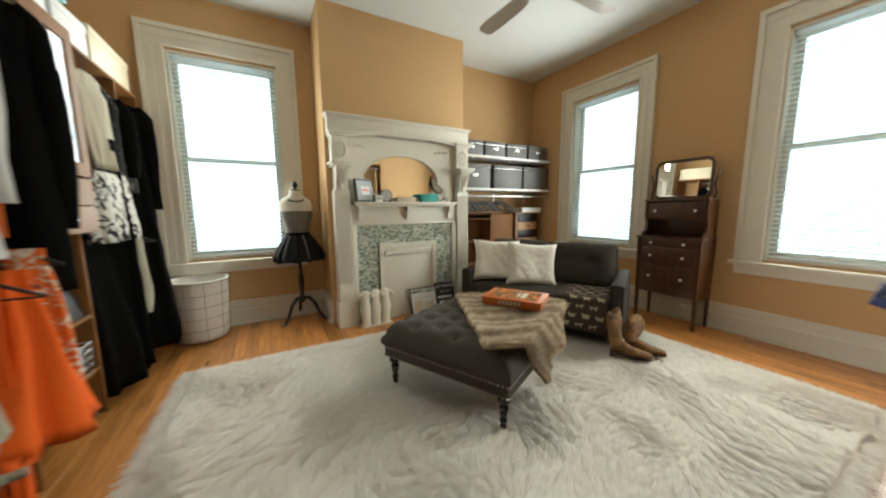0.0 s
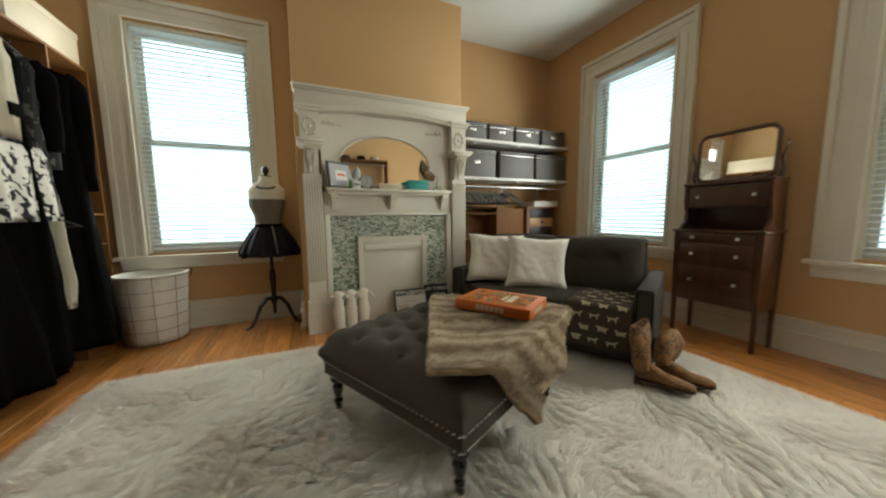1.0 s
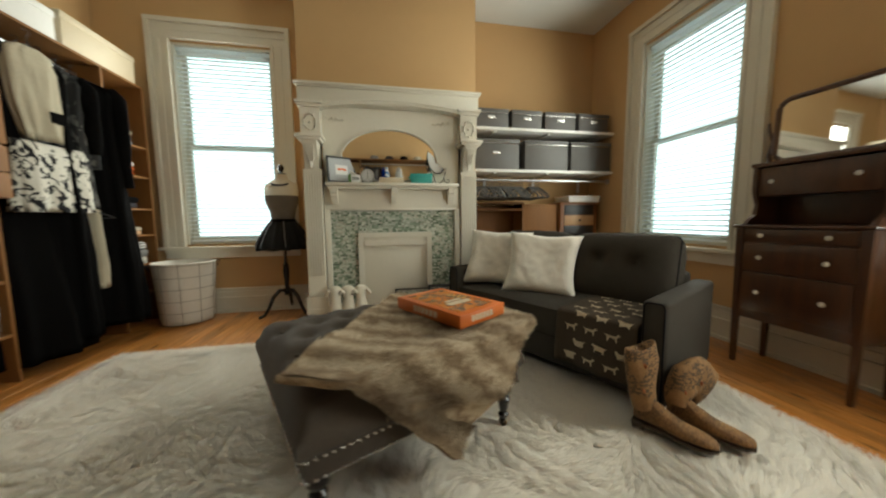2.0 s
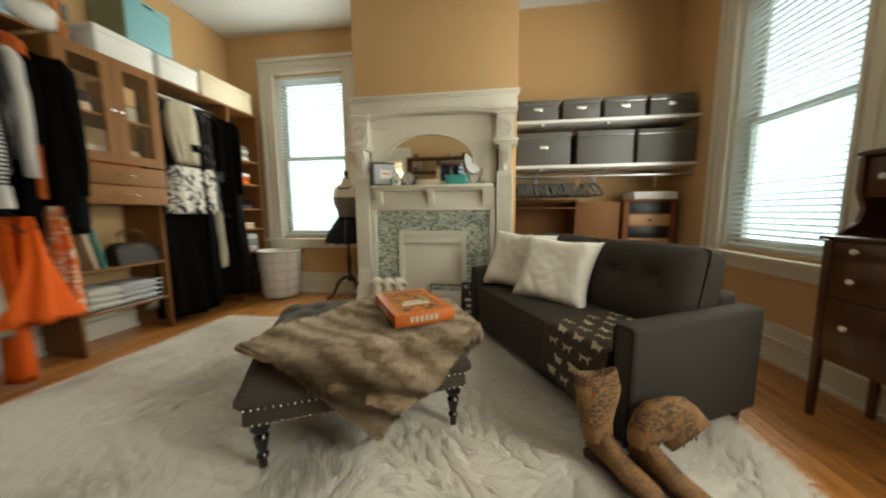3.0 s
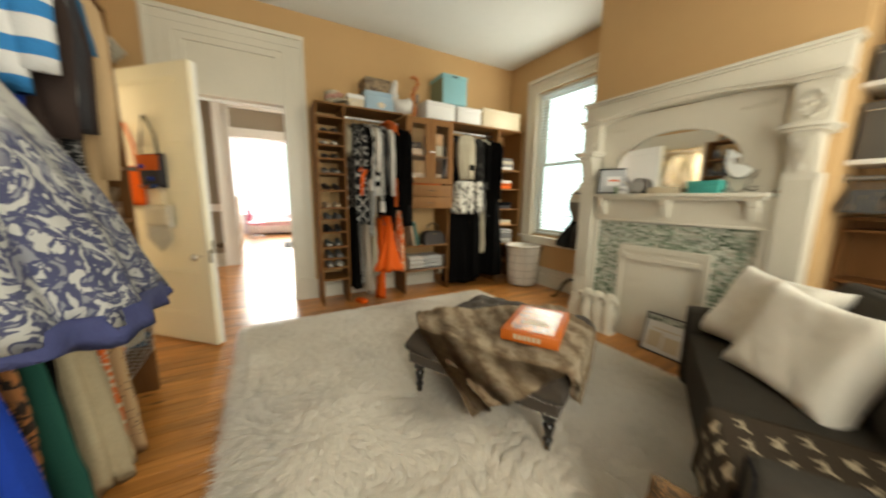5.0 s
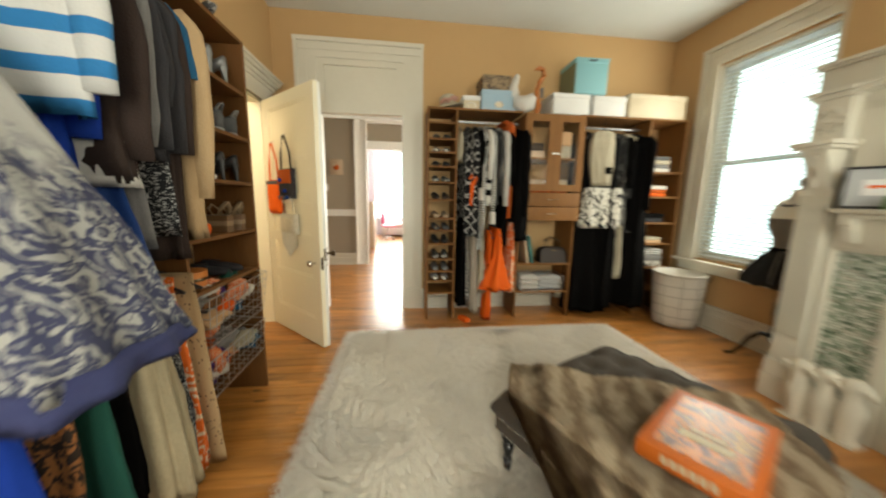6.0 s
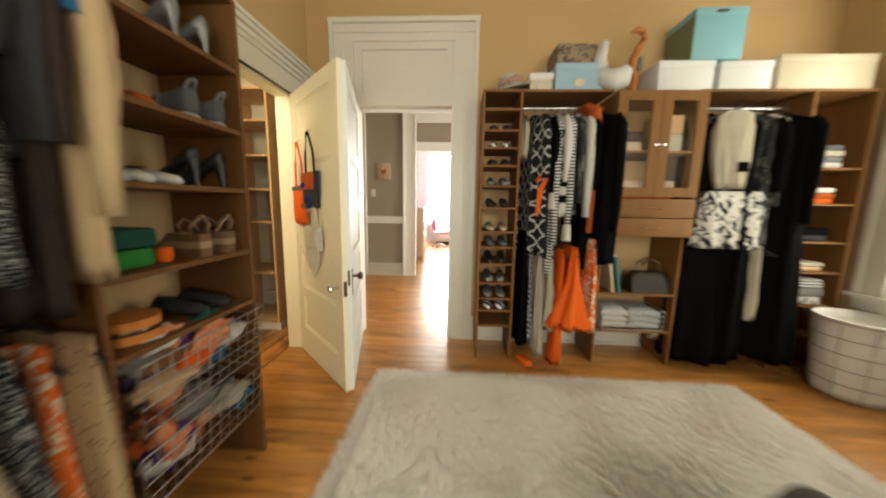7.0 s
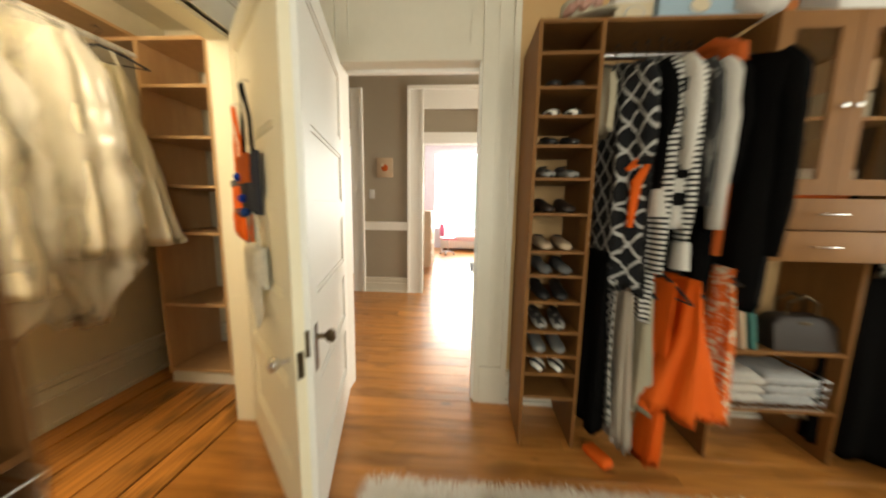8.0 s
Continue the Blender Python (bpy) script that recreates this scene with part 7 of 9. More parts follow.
M_GREYMOUNT = mat("grey_mount", (0.42, 0.43, 0.43), 0.8, scale=6)
picture("framed_print", "small black-framed print of orange shapes leaning on the mantel shelf", pose(1.755, 4.02, SZ, -9, 0, 28), 0.25, 0.225, M_BLACKPL, M_GREYMOUNT, fox_art)
root = thing("block_calendar", "small white and green block calendar", "calendar", pose(1.865, 3.985, SZ, 0, 0, 8))
part("block", bx(-0.035, 0.035, -0.02, 0.02, 0, 0.062, 0.003), M_WHITE, root)
part("green_edge", bx(-0.058, -0.036, -0.018, 0.018, 0, 0.066, 0.003), mat("green_paint", (0.10, 0.20, 0.055), 0.5), root)
for i in range(4):
    part("print_bar", bx(-0.025 + i * 0.014, -0.016 + i * 0.014, -0.0212, -0.0203, 0.022, 0.046), M_GREYC, root)
root = thing("mantel_clock", "round grey metal clock on the mantel shelf", "clock", pose(1.965, 4.045, SZ + 0.066))
bm = tube([(0, -0.016, 0), (0, 0.02, 0)], 0.062, 28)
part("case", bm, mat("brushed_pewter", (0.22, 0.21, 0.19), 0.4, 0.8), root)
part("dial", tube([(0, -0.0175, 0), (0, -0.0155, 0)], 0.053, 28), mat("grey_dial", (0.42, 0.41, 0.38), 0.6), root)
for i in range(12):
    a = radians(30 * i)
    part("hour_mark", bx(-0.002, 0.002, -0.0190, -0.0174, 0.037, 0.047), M_BLACKPL, root, m=pose(0, 0, 0, 0, 30 * i, 0))
part("hand", bx(-0.002, 0.002, -0.0198, -0.0190, -0.006, 0.040), M_BLACKPL, root, m=pose(0, 0, 0, 0, 4, 0))
part("hand", bx(-0.002, 0.002, -0.0206, -0.0198, -0.006, 0.028), M_BLACKPL, root, m=pose(0, 0, 0, 0, 180, 0))
for s in (-1, 1):
    part("foot", bx(s * 0.045 - 0.006, s * 0.045 + 0.006, -0.012, 0.016, -0.066, -0.045, 0.002), M_IRON, root)
solo("cream_box", bx(2.065, 2.275, 3.985, 4.065, SZ, SZ + 0.05, 0.004), M_CREAMPR, "long low cream box on the mantel shelf", "box")
root = thing("teal_box", "small bright teal lidded box on the mantel shelf", "box", pose(2.445, 4.01, SZ, 0, 0, -4))
M_TEAL = mat("teal_card", (0.045, 0.36, 0.31), 0.5, scale=6)
part("body", bx(-0.105, 0.085, -0.042, 0.042, 0, 0.058, 0.002), M_TEAL, root)
part("lid", bx(-0.108, 0.088, -0.045, 0.045, 0.05, 0.085, 0.003), M_TEAL, root)
root = thing("table_mirror", "oval table mirror on a scrolled black iron stand", "mirror", pose(2.60, 4.02, SZ, -16, 0, 14))
ring = [(0.085 * math.cos(a), 0, 0.235 + 0.135 * math.sin(a)) for a in [2 * math.pi * i / 32 for i in range(32)]]
fr = part("rim", tube(ring, 0.004, 8, closed=True), M_IRON, root)
bm = bmesh.new()
f = bm.faces.new([bm.verts.new((x, -0.002, z)) for x, y, z in ring])
r = bmesh.ops.extrude_face_region(bm, geom=[f])
for v in [e for e in r["geom"] if isinstance(e, bmesh.types.BMVert)]:
    v.co.y += 0.005
part("glass", bm, M_MIRROR, fr, "oval mirror glass", smooth=None)
for s in (-1, 1):
    pts = [(s * 0.088, 0.0, 0.235), (s * 0.092, -0.005, 0.17), (s * 0.07, -0.01, 0.10), (s * 0.045, -0.015, 0.05), (s * 0.05, -0.02, 0.018), (s * 0.075, -0.022, 0.006), (s * 0.098, -0.02, 0.02), (s * 0.092, -0.02, 0.04), (s * 0.075, -0.02, 0.036)]
    part("scroll", tube(pts, 0.004, 8), M_IRON, root)
part("brace", tube([(-0.05, -0.016, 0.04), (0, 0.05, 0.006), (0.05, -0.016, 0.04)], 0.0035, 8), M_IRON, root)

# ---------------------------------------------------------------- by the hearth
M_PLASTER = mat("white_plaster", (0.74, 0.69, 0.58), 0.8, colour2=(0.66, 0.61, 0.50), scale=10, bump=0.2, bump_scale=60)
bm = bmesh.new()
for k, cx in enumerate((-0.105, 0.0, 0.105)):
    ph = k * 1.3
    rings = []
    for z, a, b, sx in ((0.0, 0.052, 0.045, 0), (0.05, 0.045, 0.04, 0.004), (0.13, 0.052, 0.045, 0.0), (0.19, 0.056, 0.05, -0.004), (0.25, 0.040, 0.036, 0.0), (0.30, 0.048, 0.042, 0.004), (0.345, 0.050, 0.036, 0.0), (0.365, 0.025, 0.022, 0.0)):
        rings.append([bm.verts.new((cx + sx * math.cos(ph) + a * math.cos(t), b * math.sin(t), z)) for t in [2 * math.pi * i / 18 for i in range(18)]])
    for p, q in zip(rings, rings[1:]):
        for i in range(18):
            bm.faces.new((p[i], p[(i + 1) % 18], q[(i + 1) % 18], q[i]))
    bm.faces.new(rings[0])
    bm.faces.new(rings[-1])
    for s in (-1, 1):
        tube([(cx + s * 0.045, 0, 0.335), (cx + s * 0.075, -0.03, 0.30), (cx + s * 0.05, -0.05, 0.34)], [0.016, 0.015, 0.012], 8, bm)
box(bm, -0.16, 0.16, -0.05, 0.05, -0.0, 0.012)
solo("plaster_sculpture", bm, M_PLASTER, "white plaster sculpture of three joined torsos on the hearth", "sculpture", pose(1.775, 3.93, 0, 0, 0, 4), smooth=60)


def sketch_art(root, w, h):
    for x0, x1, z0, z1 in ((-0.12, -0.02, 0.05, 0.17), (0.0, 0.11, 0.04, 0.15), (-0.10, 0.10, 0.19, 0.20)):
        part("print_shape", bx(x0, x1, -0.0052, -0.0042, z0, z1), M_CREAMPR, root)
    part("patterned_band", bx(-w / 2 + 0.016, w / 2 - 0.016, -0.0052, -0.0042, h - 0.06, h - 0.016), P_MOTTLE2, root)


P_MOTTLE2 = pattern("green_and_grey_print", "blotch", (0.45, 0.47, 0.40), (0.10, 0.12, 0.09), 40, 0.7, 0.52)
picture("framed_drawing", "black-framed pale drawing leaning on the firebox cover", pose(2.335, 3.915, 0.0, -16, 0, -2), 0.32, 0.31, M_BLACKPL, M_WHITE, sketch_art, 0.012)
root = thing("word_sign", "black framed sign with white capitals leaning on the mosaic", "sign", pose(2.605, 3.93, 0.0, -14, 0, -4))
part("board", bx(-0.125, 0.125, -0.006, 0.006, 0, 0.33, 0.002), M_BLACKPL, root)
word("NO THINGS", 0.046, pose(0, -0.0065, 0.285, 90, 0, 0), M_WHITE, root)
word("U CAN", 0.046, pose(0.02, -0.0065, 0.225, 90, 0, 0), M_WHITE, root)
for i, wd in enumerate((0.09, 0.075, 0.085)):
    part("word_bar", bx(-wd, wd, -0.0075, -0.0062, 0.15 - i * 0.055, 0.178 - i * 0.055), M_WHITE, root)

# ---------------------------------------------------------------- boxes on top of the closet units
UTOP = UT - 0.0015


def lidded(name, label, x0, x1, y0, y1, z, h, body, lid, tag=True, slot=False, dir_x=1):
    root = thing(name, label, "box", pose((x0 + x1) / 2, (y0 + y1) / 2, z, 0, 0, random.uniform(-2, 2)))
    a, b = (x1 - x0) / 2, (y1 - y0) / 2
    part("body", bx(-a + 0.005, a - 0.005, -b + 0.005, b - 0.005, 0, h - 0.01, 0.003), body, root)
    l = part("lid", bx(-a, a, -b, b, h - 0.045, h, 0.004), lid, root)
    if tag:
        t = part("label_plate", tube([(a - 0.004, 0, h * 0.45), (a + 0.001, 0, h * 0.45)], 0.034, 18), M_NICKEL, root, m=pose(0, 0, h * 0.45 * -0.35, 0, 0, 0) @ Matrix.Diagonal((1, 1.35, 1.0, 1)))
        part("label_card", tube([(a - 0.004, 0, h * 0.45), (a + 0.0025, 0, h * 0.45)], 0.027, 18), M_CREAMPR, t)
    if slot:
        # no real hole: a black slab gives the shade inside it
        part("hand_hole_dark", bx(a - 0.002, a + 0.0012, -0.04, 0.04, h - 0.034, h - 0.016), M_BLACKPL, l)
    return root


M_SKYBOX = mat("pale_blue_card", (0.30, 0.42, 0.50), 0.55, colour2=(0.27, 0.385, 0.47), scale=5)
M_AQUABOX = mat("aqua_card", (0.20, 0.42, 0.45), 0.55, colour2=(0.18, 0.385, 0.415), scale=5)
M_OLIVEBOX = mat("olive_card", (0.17, 0.19, 0.11), 0.6, scale=5)
M_MAPBOX = pattern("brown_patterned_paper", "blotch", (0.27, 0.19, 0.11), (0.10, 0.065, 0.04), 22, 0.7, 0.52, c3=(0.36, 0.28, 0.18), warp=1.0)
lidded("cream_box", "small cream card box with an oval label plate", -0.26, -0.08, 2.15, 2.33, UTOP, 0.135, M_CREAMPR, M_WHITE)
lidded("blue_box", "pale blue card storage box with an oval label plate", -0.36, -0.06, 2.335, 2.69, UTOP, 0.195, M_SKYBOX, M_SKYBOX)
lidded("patterned_box", "brown patterned paper box stacked on the blue box", -0.38, -0.10, 2.345, 2.64, UTOP + 0.196, 0.15, M_MAPBOX, M_MAPBOX, False)
lidded("white_box", "white card storage box with a lid", -0.37, -0.04, 3.06, 3.46, UTOP - 0.002, 0.20, M_WHITE, M_WHITE, False)
lidded("white_box", "plain white card storage box", -0.37, -0.04, 3.50, 3.86, UTOP, 0.195, M_WHITE, M_WHITE, False)
lidded("cream_box", "wide cream card storage box", -0.38, -0.04, 3.89, 4.55, UTOP, 0.235, M_CREAMPR, M_CREAMPR, False)
lidded("dark_box", "dark brown flat box behind the cream box", -0.40, -0.30, 3.80, 4.1, UTOP + 0.0, 0.255, M_BROWNC, M_BROWNC, False)
b = lidded("aqua_box", "tall aqua card storage box stacked on a white box", -0.36, -0.02, 3.27, 3.62, UTOP + 0.199, 0.335, M_AQUABOX, M_AQUABOX, False, True)
part("olive_side", bx(-0.166, 0.166, -0.172, -0.169, 0.002, 0.288), M_OLIVEBOX, b)
# straw hat with flowers
root = thing("sun_hat", "cream straw sun hat with a flowered band", "hat", pose(-0.17, 2.02, UTOP + 0.05, 14, 8, 0))
part("brim", lathe([(0.17, -0.012), (0.175, -0.006), (0.10, 0.012), (0.07, 0.016)], 32), M_CREAMC, root)
part("crown", lathe([(0.085, 0.012), (0.082, 0.06), (0.07, 0.095), (0.04, 0.108), (0.002, 0.112)], 28), M_CREAMC, root)
M_PINKF = mat("dusty_pink_petals", (0.45, 0.25, 0.20), 0.8, scale=14)
for i in range(9):
    a = -0.9 + i * 0.28
    bm = bmesh.new()
    bmesh.ops.create_icosphere(bm, subdivisions=1, radius=0.019 + 0.006 * (i % 2))
    part("flower", bm, M_PINKF, root, m=pose(0.092 * math.cos(a), 0.092 * math.sin(a), 0.04 + 0.008 * (i % 3)))


def bird_body(bm, secs):
    rings = []
    for x, y, z, r in secs:
        rings.append((Vector((x, y, z)), r))
    tube([p for p, _ in rings], [r for _, r in rings], 14, bm)
    return bm


bm = bird_body(bmesh.new(), [(0, 0.10, 0.20, 0.004), (0, 0.095, 0.16, 0.05), (0, 0.06, 0.10, 0.085), (0, 0.0, 0.07, 0.10), (0, -0.06, 0.09, 0.085), (0, -0.095, 0.16, 0.055), (0, -0.10, 0.24, 0.04), (0, -0.085, 0.31, 0.036), (0, -0.07, 0.345, 0.028), (0, -0.065, 0.365, 0.006)])
bm.verts.ensure_lookup_table()
for v in bm.verts:
    v.co.z = max(v.co.z, 0.0)
solo("white_figurine", bm, M_WHITEC, "white padded bird-shaped ornament", "ornament", pose(-0.10, 2.765, UTOP), smooth=180)
root = thing("wooden_ornament", "orange-brown wooden hook-necked carving on a dark base", "ornament", pose(-0.14, 2.935, UTOP - 0.033))
part("base", bx(-0.05, 0.05, -0.045, 0.045, 0.0, 0.035, 0.004), M_MAHOG, root)
part("neck", tube([(0, 0.0, 0.035), (0, 0.02, 0.12), (0, -0.005, 0.21), (0, -0.01, 0.29), (0, 0.02, 0.36), (0, 0.055, 0.42), (0, 0.045, 0.47), (0, 0.0, 0.485), (0, -0.045, 0.465)], [0.026, 0.030, 0.022, 0.026, 0.026, 0.026, 0.024, 0.022, 0.008], 12), wood("orange_varnished_wood", (0.36, 0.10, 0.02), (0.50, 0.17, 0.04), 0.3), root)
part("fin", bx(-0.012, 0.012, 0.03, 0.06, 0.20, 0.30, 0.005), M_GREYC, root)


# ---------------------------------------------------------------- shoes
def shoe_mesh(material, heel=0.0):
    """A shoe, its toe towards +x; returns its pieces."""
    bm = bmesh.new()
    secs = [(-0.11, 0.018, 0.0, 0.045), (-0.09, 0.030, 0.0, 0.062), (-0.04, 0.034, 0.0, 0.060), (0.02, 0.036, 0.0, 0.050), (0.07, 0.040, 0.0, 0.045), (0.11, 0.034, 0.0, 0.036), (0.13, 0.016, 0.002, 0.024)]
    rings = []
    for x, w, z0, z1 in secs:
        lift = heel * max(0.0, min(1.0, (0.05 - x) / 0.13))
        ring = []
        for i in range(12):
            a = 2 * math.pi * i / 12
            ring.append(bm.verts.new((x, w * math.cos(a), lift + (z0 + z1) / 2 + (z1 - z0) / 2 * math.sin(a))))
        rings.append(ring)
    for p, q in zip(rings, rings[1:]):
        for i in range(12):
            bm.faces.new((p[i], p[(i + 1) % 12], q[(i + 1) % 12], q[i]))
    bm.faces.new(rings[0])
    bm.faces.new(rings[-1])
    up = mesh_of(bm, material, 180)
    bm = bmesh.new()
    op = bmesh.new()
    n = 14
    vs = [op.verts.new((-0.045 + 0.055 * math.cos(2 * math.pi * i / n), 0.022 * math.sin(2 * math.pi * i / n), heel * 0.75 + 0.0625)) for i in range(n)]
    op.faces.new(vs)
    bmesh.ops.solidify(op, geom=op.faces[:], thickness=0.006)
    inside = mesh_of(op, M_SOLE, None)
    box(bm, -0.108, -0.075, -0.014, 0.014, 0.0, heel + 0.008)
    hl = mesh_of(bm, M_SOLE if heel < 0.02 else material, None)
    return up, inside, hl


SHOES = {}


def pair(label, material, m, heel=0.0, gap=0.085, group="shoes on shelves"):
    k = (material.name, heel)
    if k not in SHOES:
        SHOES[k] = shoe_mesh(material, heel)
    for s in (-1, 1):
        root = thing("shoe", label, "shoe", m @ pose(random.uniform(-0.006, 0.006), s * gap / 2, 0, 0, 0, random.uniform(-5, 5)), group)
        for nm, me in zip(("upper", "insole", "heel"), SHOES[k]):
            o = new(nm, me)
            o.parent = root


P_ZEBRA = pattern("zebra_leather", "stripes", (0.02, 0.02, 0.02), (0.66, 0.64, 0.58), 7.0, 0.5, 0.5, rot=(1.2, 0.6, 0), warp=3.0)
P_BWLEATH = pattern("black_and_white_leather", "blotch", (0.03, 0.03, 0.032), (0.28, 0.27, 0.25), 24, 0.5, 0.52)
M_BROWNL = mat("dark_brown_leather", (0.020, 0.011, 0.007), 0.6, scale=14)
M_TANL = mat("beige_leather", (0.46, 0.34, 0.23), 0.5, scale=14)
M_GREYL = mat("grey_suede", (0.105, 0.105, 0.105), 0.8, scale=14)
M_BLACKL = mat("black_leather", (0.012, 0.012, 0.013), 0.4, scale=14)
M_SILVERL = mat("silver_leather", (0.24, 0.24, 0.235), 0.35, 0.4, scale=14)
for z, mm_, lab, hl in ((1.857, M_BLACKL, "flat black leather shoe on a tower shelf", 0), (1.728, P_ZEBRA, "zebra-striped flat shoe on a tower shelf", 0), (1.593, M_BLACKL, "thin dark sandal on a tower shelf", 0),
                        (1.438, P_BWLEATH, "black and white shoe on a tower shelf", 0.01), (1.267, M_BROWNL, "brown leather brogue on a tower shelf", 0.015), (1.078, M_TANL, "beige ballet flat on a tower shelf", 0),
                        (0.955, M_GREYL, "grey suede sandal on a tower shelf", 0), (0.816, M_BLACKL, "black leather sandal on a tower shelf", 0.01), (0.656, P_BWLEATH, "grey patterned shoe on a tower shelf", 0),
                        (0.526, M_SILVERL, "silver sandal on a tower shelf", 0), (0.424, P_ZEBRA, "black and white striped shoe on a tower shelf", 0)):
    pair(lab, mm_, pose(-0.175, 1.95, z, 0, 0, 0), hl, 0.105)
# folded things in the end tower
def folded(label, x, y, z, w, d, h, materials, name="folded_clothes"):
    root = thing(name, label, "clothes", pose(x, y, z))
    n = len(materials)
    for i, mt in enumerate(materials):
        part("folded_item", bx(-w / 2 + random.uniform(0, 0.02), w / 2 - random.uniform(0, 0.02), -d / 2, d / 2, h * i / n + 0.001, h * (i + 1) / n, min(0.014, h / n / 2.5), 2), mt, root)
    return root


folded("stack of grey and white folded clothes on a shelf", -0.20, 4.34, 1.60, 0.28, 0.26, 0.17, [M_WHITEC, M_GREYC, M_CREAMC, M_GREYL])
folded("orange and white folded clothes on a shelf", -0.20, 4.34, 1.337, 0.28, 0.24, 0.12, [M_ORANGEC, M_RUST, M_WHITEC])
folded("dark folded clothes on a shelf", -0.20, 4.35, 1.05, 0.28, 0.26, 0.10, [M_SLATE, M_BLACK])
folded("peach folded clothes on a shelf", -0.20, 4.35, 0.816, 0.28, 0.26, 0.07, [M_PEACH, M_CREAMC])
folded("stack of black and white printed clothes on a shelf", -0.18, 4.35, 0.55, 0.30, 0.28, 0.20, [P_FLORALBW, M_GREYC, P_STRIPE])
# glazed cabinet: purses
folded("grey and orange purses behind the cabinet glass", -0.16, 3.07, 1.352, 0.22, 0.44, 0.14, [M_ORANGEC, M_TANL])
folded("pale fabric purse behind the cabinet glass", -0.17, 3.22, 1.70, 0.20, 0.20, 0.28, [M_CREAMC, M_PEACH])
folded("brown leather purse behind the cabinet glass", -0.16, 2.92, 1.70, 0.2, 0.2, 0.16, [M_TANL, M_BROWNL])


# handbag and bags
def handbag(label, m, w, d, h, material, handle_h=0.12, trim=None):
    root = thing("handbag", label, "handbag", m)
    bm = cushion(w, d, h, 0.72, 12)
    for v in bm.verts:
        f = v.co.z / h
        v.co.y *= 1 - 0.35 * f
    part("body", bm, material, root, smooth=60)
    for s in (-1, 1):
        y = s * d * 0.2
        pts = [(-w * 0.24, y, h * 0.85), (-w * 0.22, y, h * 0.85 + handle_h * 0.7), (0, y, h * 0.85 + handle_h), (w * 0.22, y, h * 0.85 + handle_h * 0.7), (w * 0.24, y, h * 0.85)]
        part("handle", tube(pts, 0.008, 8), trim or material, root)
    part("clasp", bx(-0.03, 0.03, -d * 0.36, -d * 0.30, h * 0.72, h * 0.84, 0.004), M_BRONZE, root)
    return root


handbag("dark brown leather handbag with brass clasp on a cabinet shelf", pose(-0.13, 3.20, 0.60, 0, 0, 90), 0.30, 0.16, 0.17, M_BROWNL, 0.13, M_BRONZE)
for y, mt, lab in ((2.90, M_TANL, "tan standing folder on the cabinet shelf"), (2.95, mat("teal_cloth_cover", (0.03, 0.14, 0.12), 0.7), "teal standing folder on the cabinet shelf")):
    root = thing("folder", lab, "folder", pose(-0.20, y, 0.601, 10, 0, 0))
    part("cover", bx(-0.16, 0.16, -0.012, 0.012, 0, 0.30, 0.003), mt, root)
    part("pages", bx(-0.163, 0.150, -0.008, 0.008, 0.006, 0.303), M_WHITE, root)


# wire baskets
def wire_basket(name, label, m, w, d, h, nx, nz, fill):
    root = thing(name, label, "basket", m)
    mt = M_CHROME
    for z, s in ((0.0, 0.94), (h, 1.0)):
        part("rim_wire", tube([(-w / 2 * s, 0, z), (w / 2 * s, 0, z), (w / 2 * s, d, z), (-w / 2 * s, d, z)], 0.0035, 6, closed=True), mt, root)
    for i in range(nx):
        x = (-0.5 + i / (nx - 1)) * w
        part("wire", tube([(x, 0, h), (x * 0.94, 0, 0), (x * 0.94, d, 0)], 0.0022, 5), mt, root)
    for k in range(1, nz):
        z = h * k / nz
        s = 0.94 + 0.06 * k / nz
        part("wire", tube([(-w / 2 * s, d, z), (-w / 2 * s, -0.001, z), (w / 2 * s, -0.001, z), (w / 2 * s, d, z)], 0.0022, 5), mt, root)
    fill(root)
    return root


def lumps(root, w, d, h, mats_, n, seed):
    r = random.Random(seed)
    for i in range(n):
        bm = bmesh.new()
        bmesh.ops.create_icosphere(bm, subdivisions=3, radius=1.0)
        for v in bm.verts:
            k = v.co.copy()
            v.co *= 0.85 + 0.5 * noise.noise(k * 1.6 + Vector((i, seed, 0))) + 0.55 * abs(noise.noise(k * 2.6 + Vector((seed, i * 3, 1)))) - 0.25 * abs(noise.noise(k * 5 + Vector((i, 2, seed))))
        sx, sy, sz = r.uniform(0.06, 0.12), r.uniform(0.05, 0.08), r.uniform(0.035, 0.07)
        sx = min(sx, w * 0.3)
        x = r.uniform(-w / 2 + sx, w / 2 - sx)
        y = r.uniform(0.05, d - sy)
        z = 0.03 + (h - 0.04) * (i / n)
        part("crumpled_item", bm, mats_[i % len(mats_)], root, m=Matrix.Translation((x, y, z)) @ Matrix.Diagonal((sx, sy * 0.8, sz, 1)), smooth=180)


SCARVES = [P_SCARF, M_GREYC, P_ORFLORAL, M_CREAMC, M_ORANGEC, mat("purple_cloth", (0.06, 0.02, 0.11), 0.8), P_ORFLORAL, M_GREENC, M_WHITEC, P_TWEED, M_RUST, M_TEALC, M_PEACH]
wire_basket("wire_drawer_basket", "sliding wire basket full of crumpled scarves in the bookcase", pose(1.37, BY1 + 0.03, 0.56, 6, 0, 180), 0.58, 0.34, 0.235, 12, 5, lambda r: lumps(r, 0.56, 0.3, 0.24, SCARVES[5:] + SCARVES[:5], 30, 3))
wire_basket("wire_drawer_basket", "low wire basket of crumpled scarves on the bookcase floor", pose(1.37, BY1 + 0.01, 0.288, 4, 0, 180), 0.58, 0.34, 0.20, 12, 4, lambda r: lumps(r, 0.56, 0.3, 0.2, SCARVES, 28, 5))
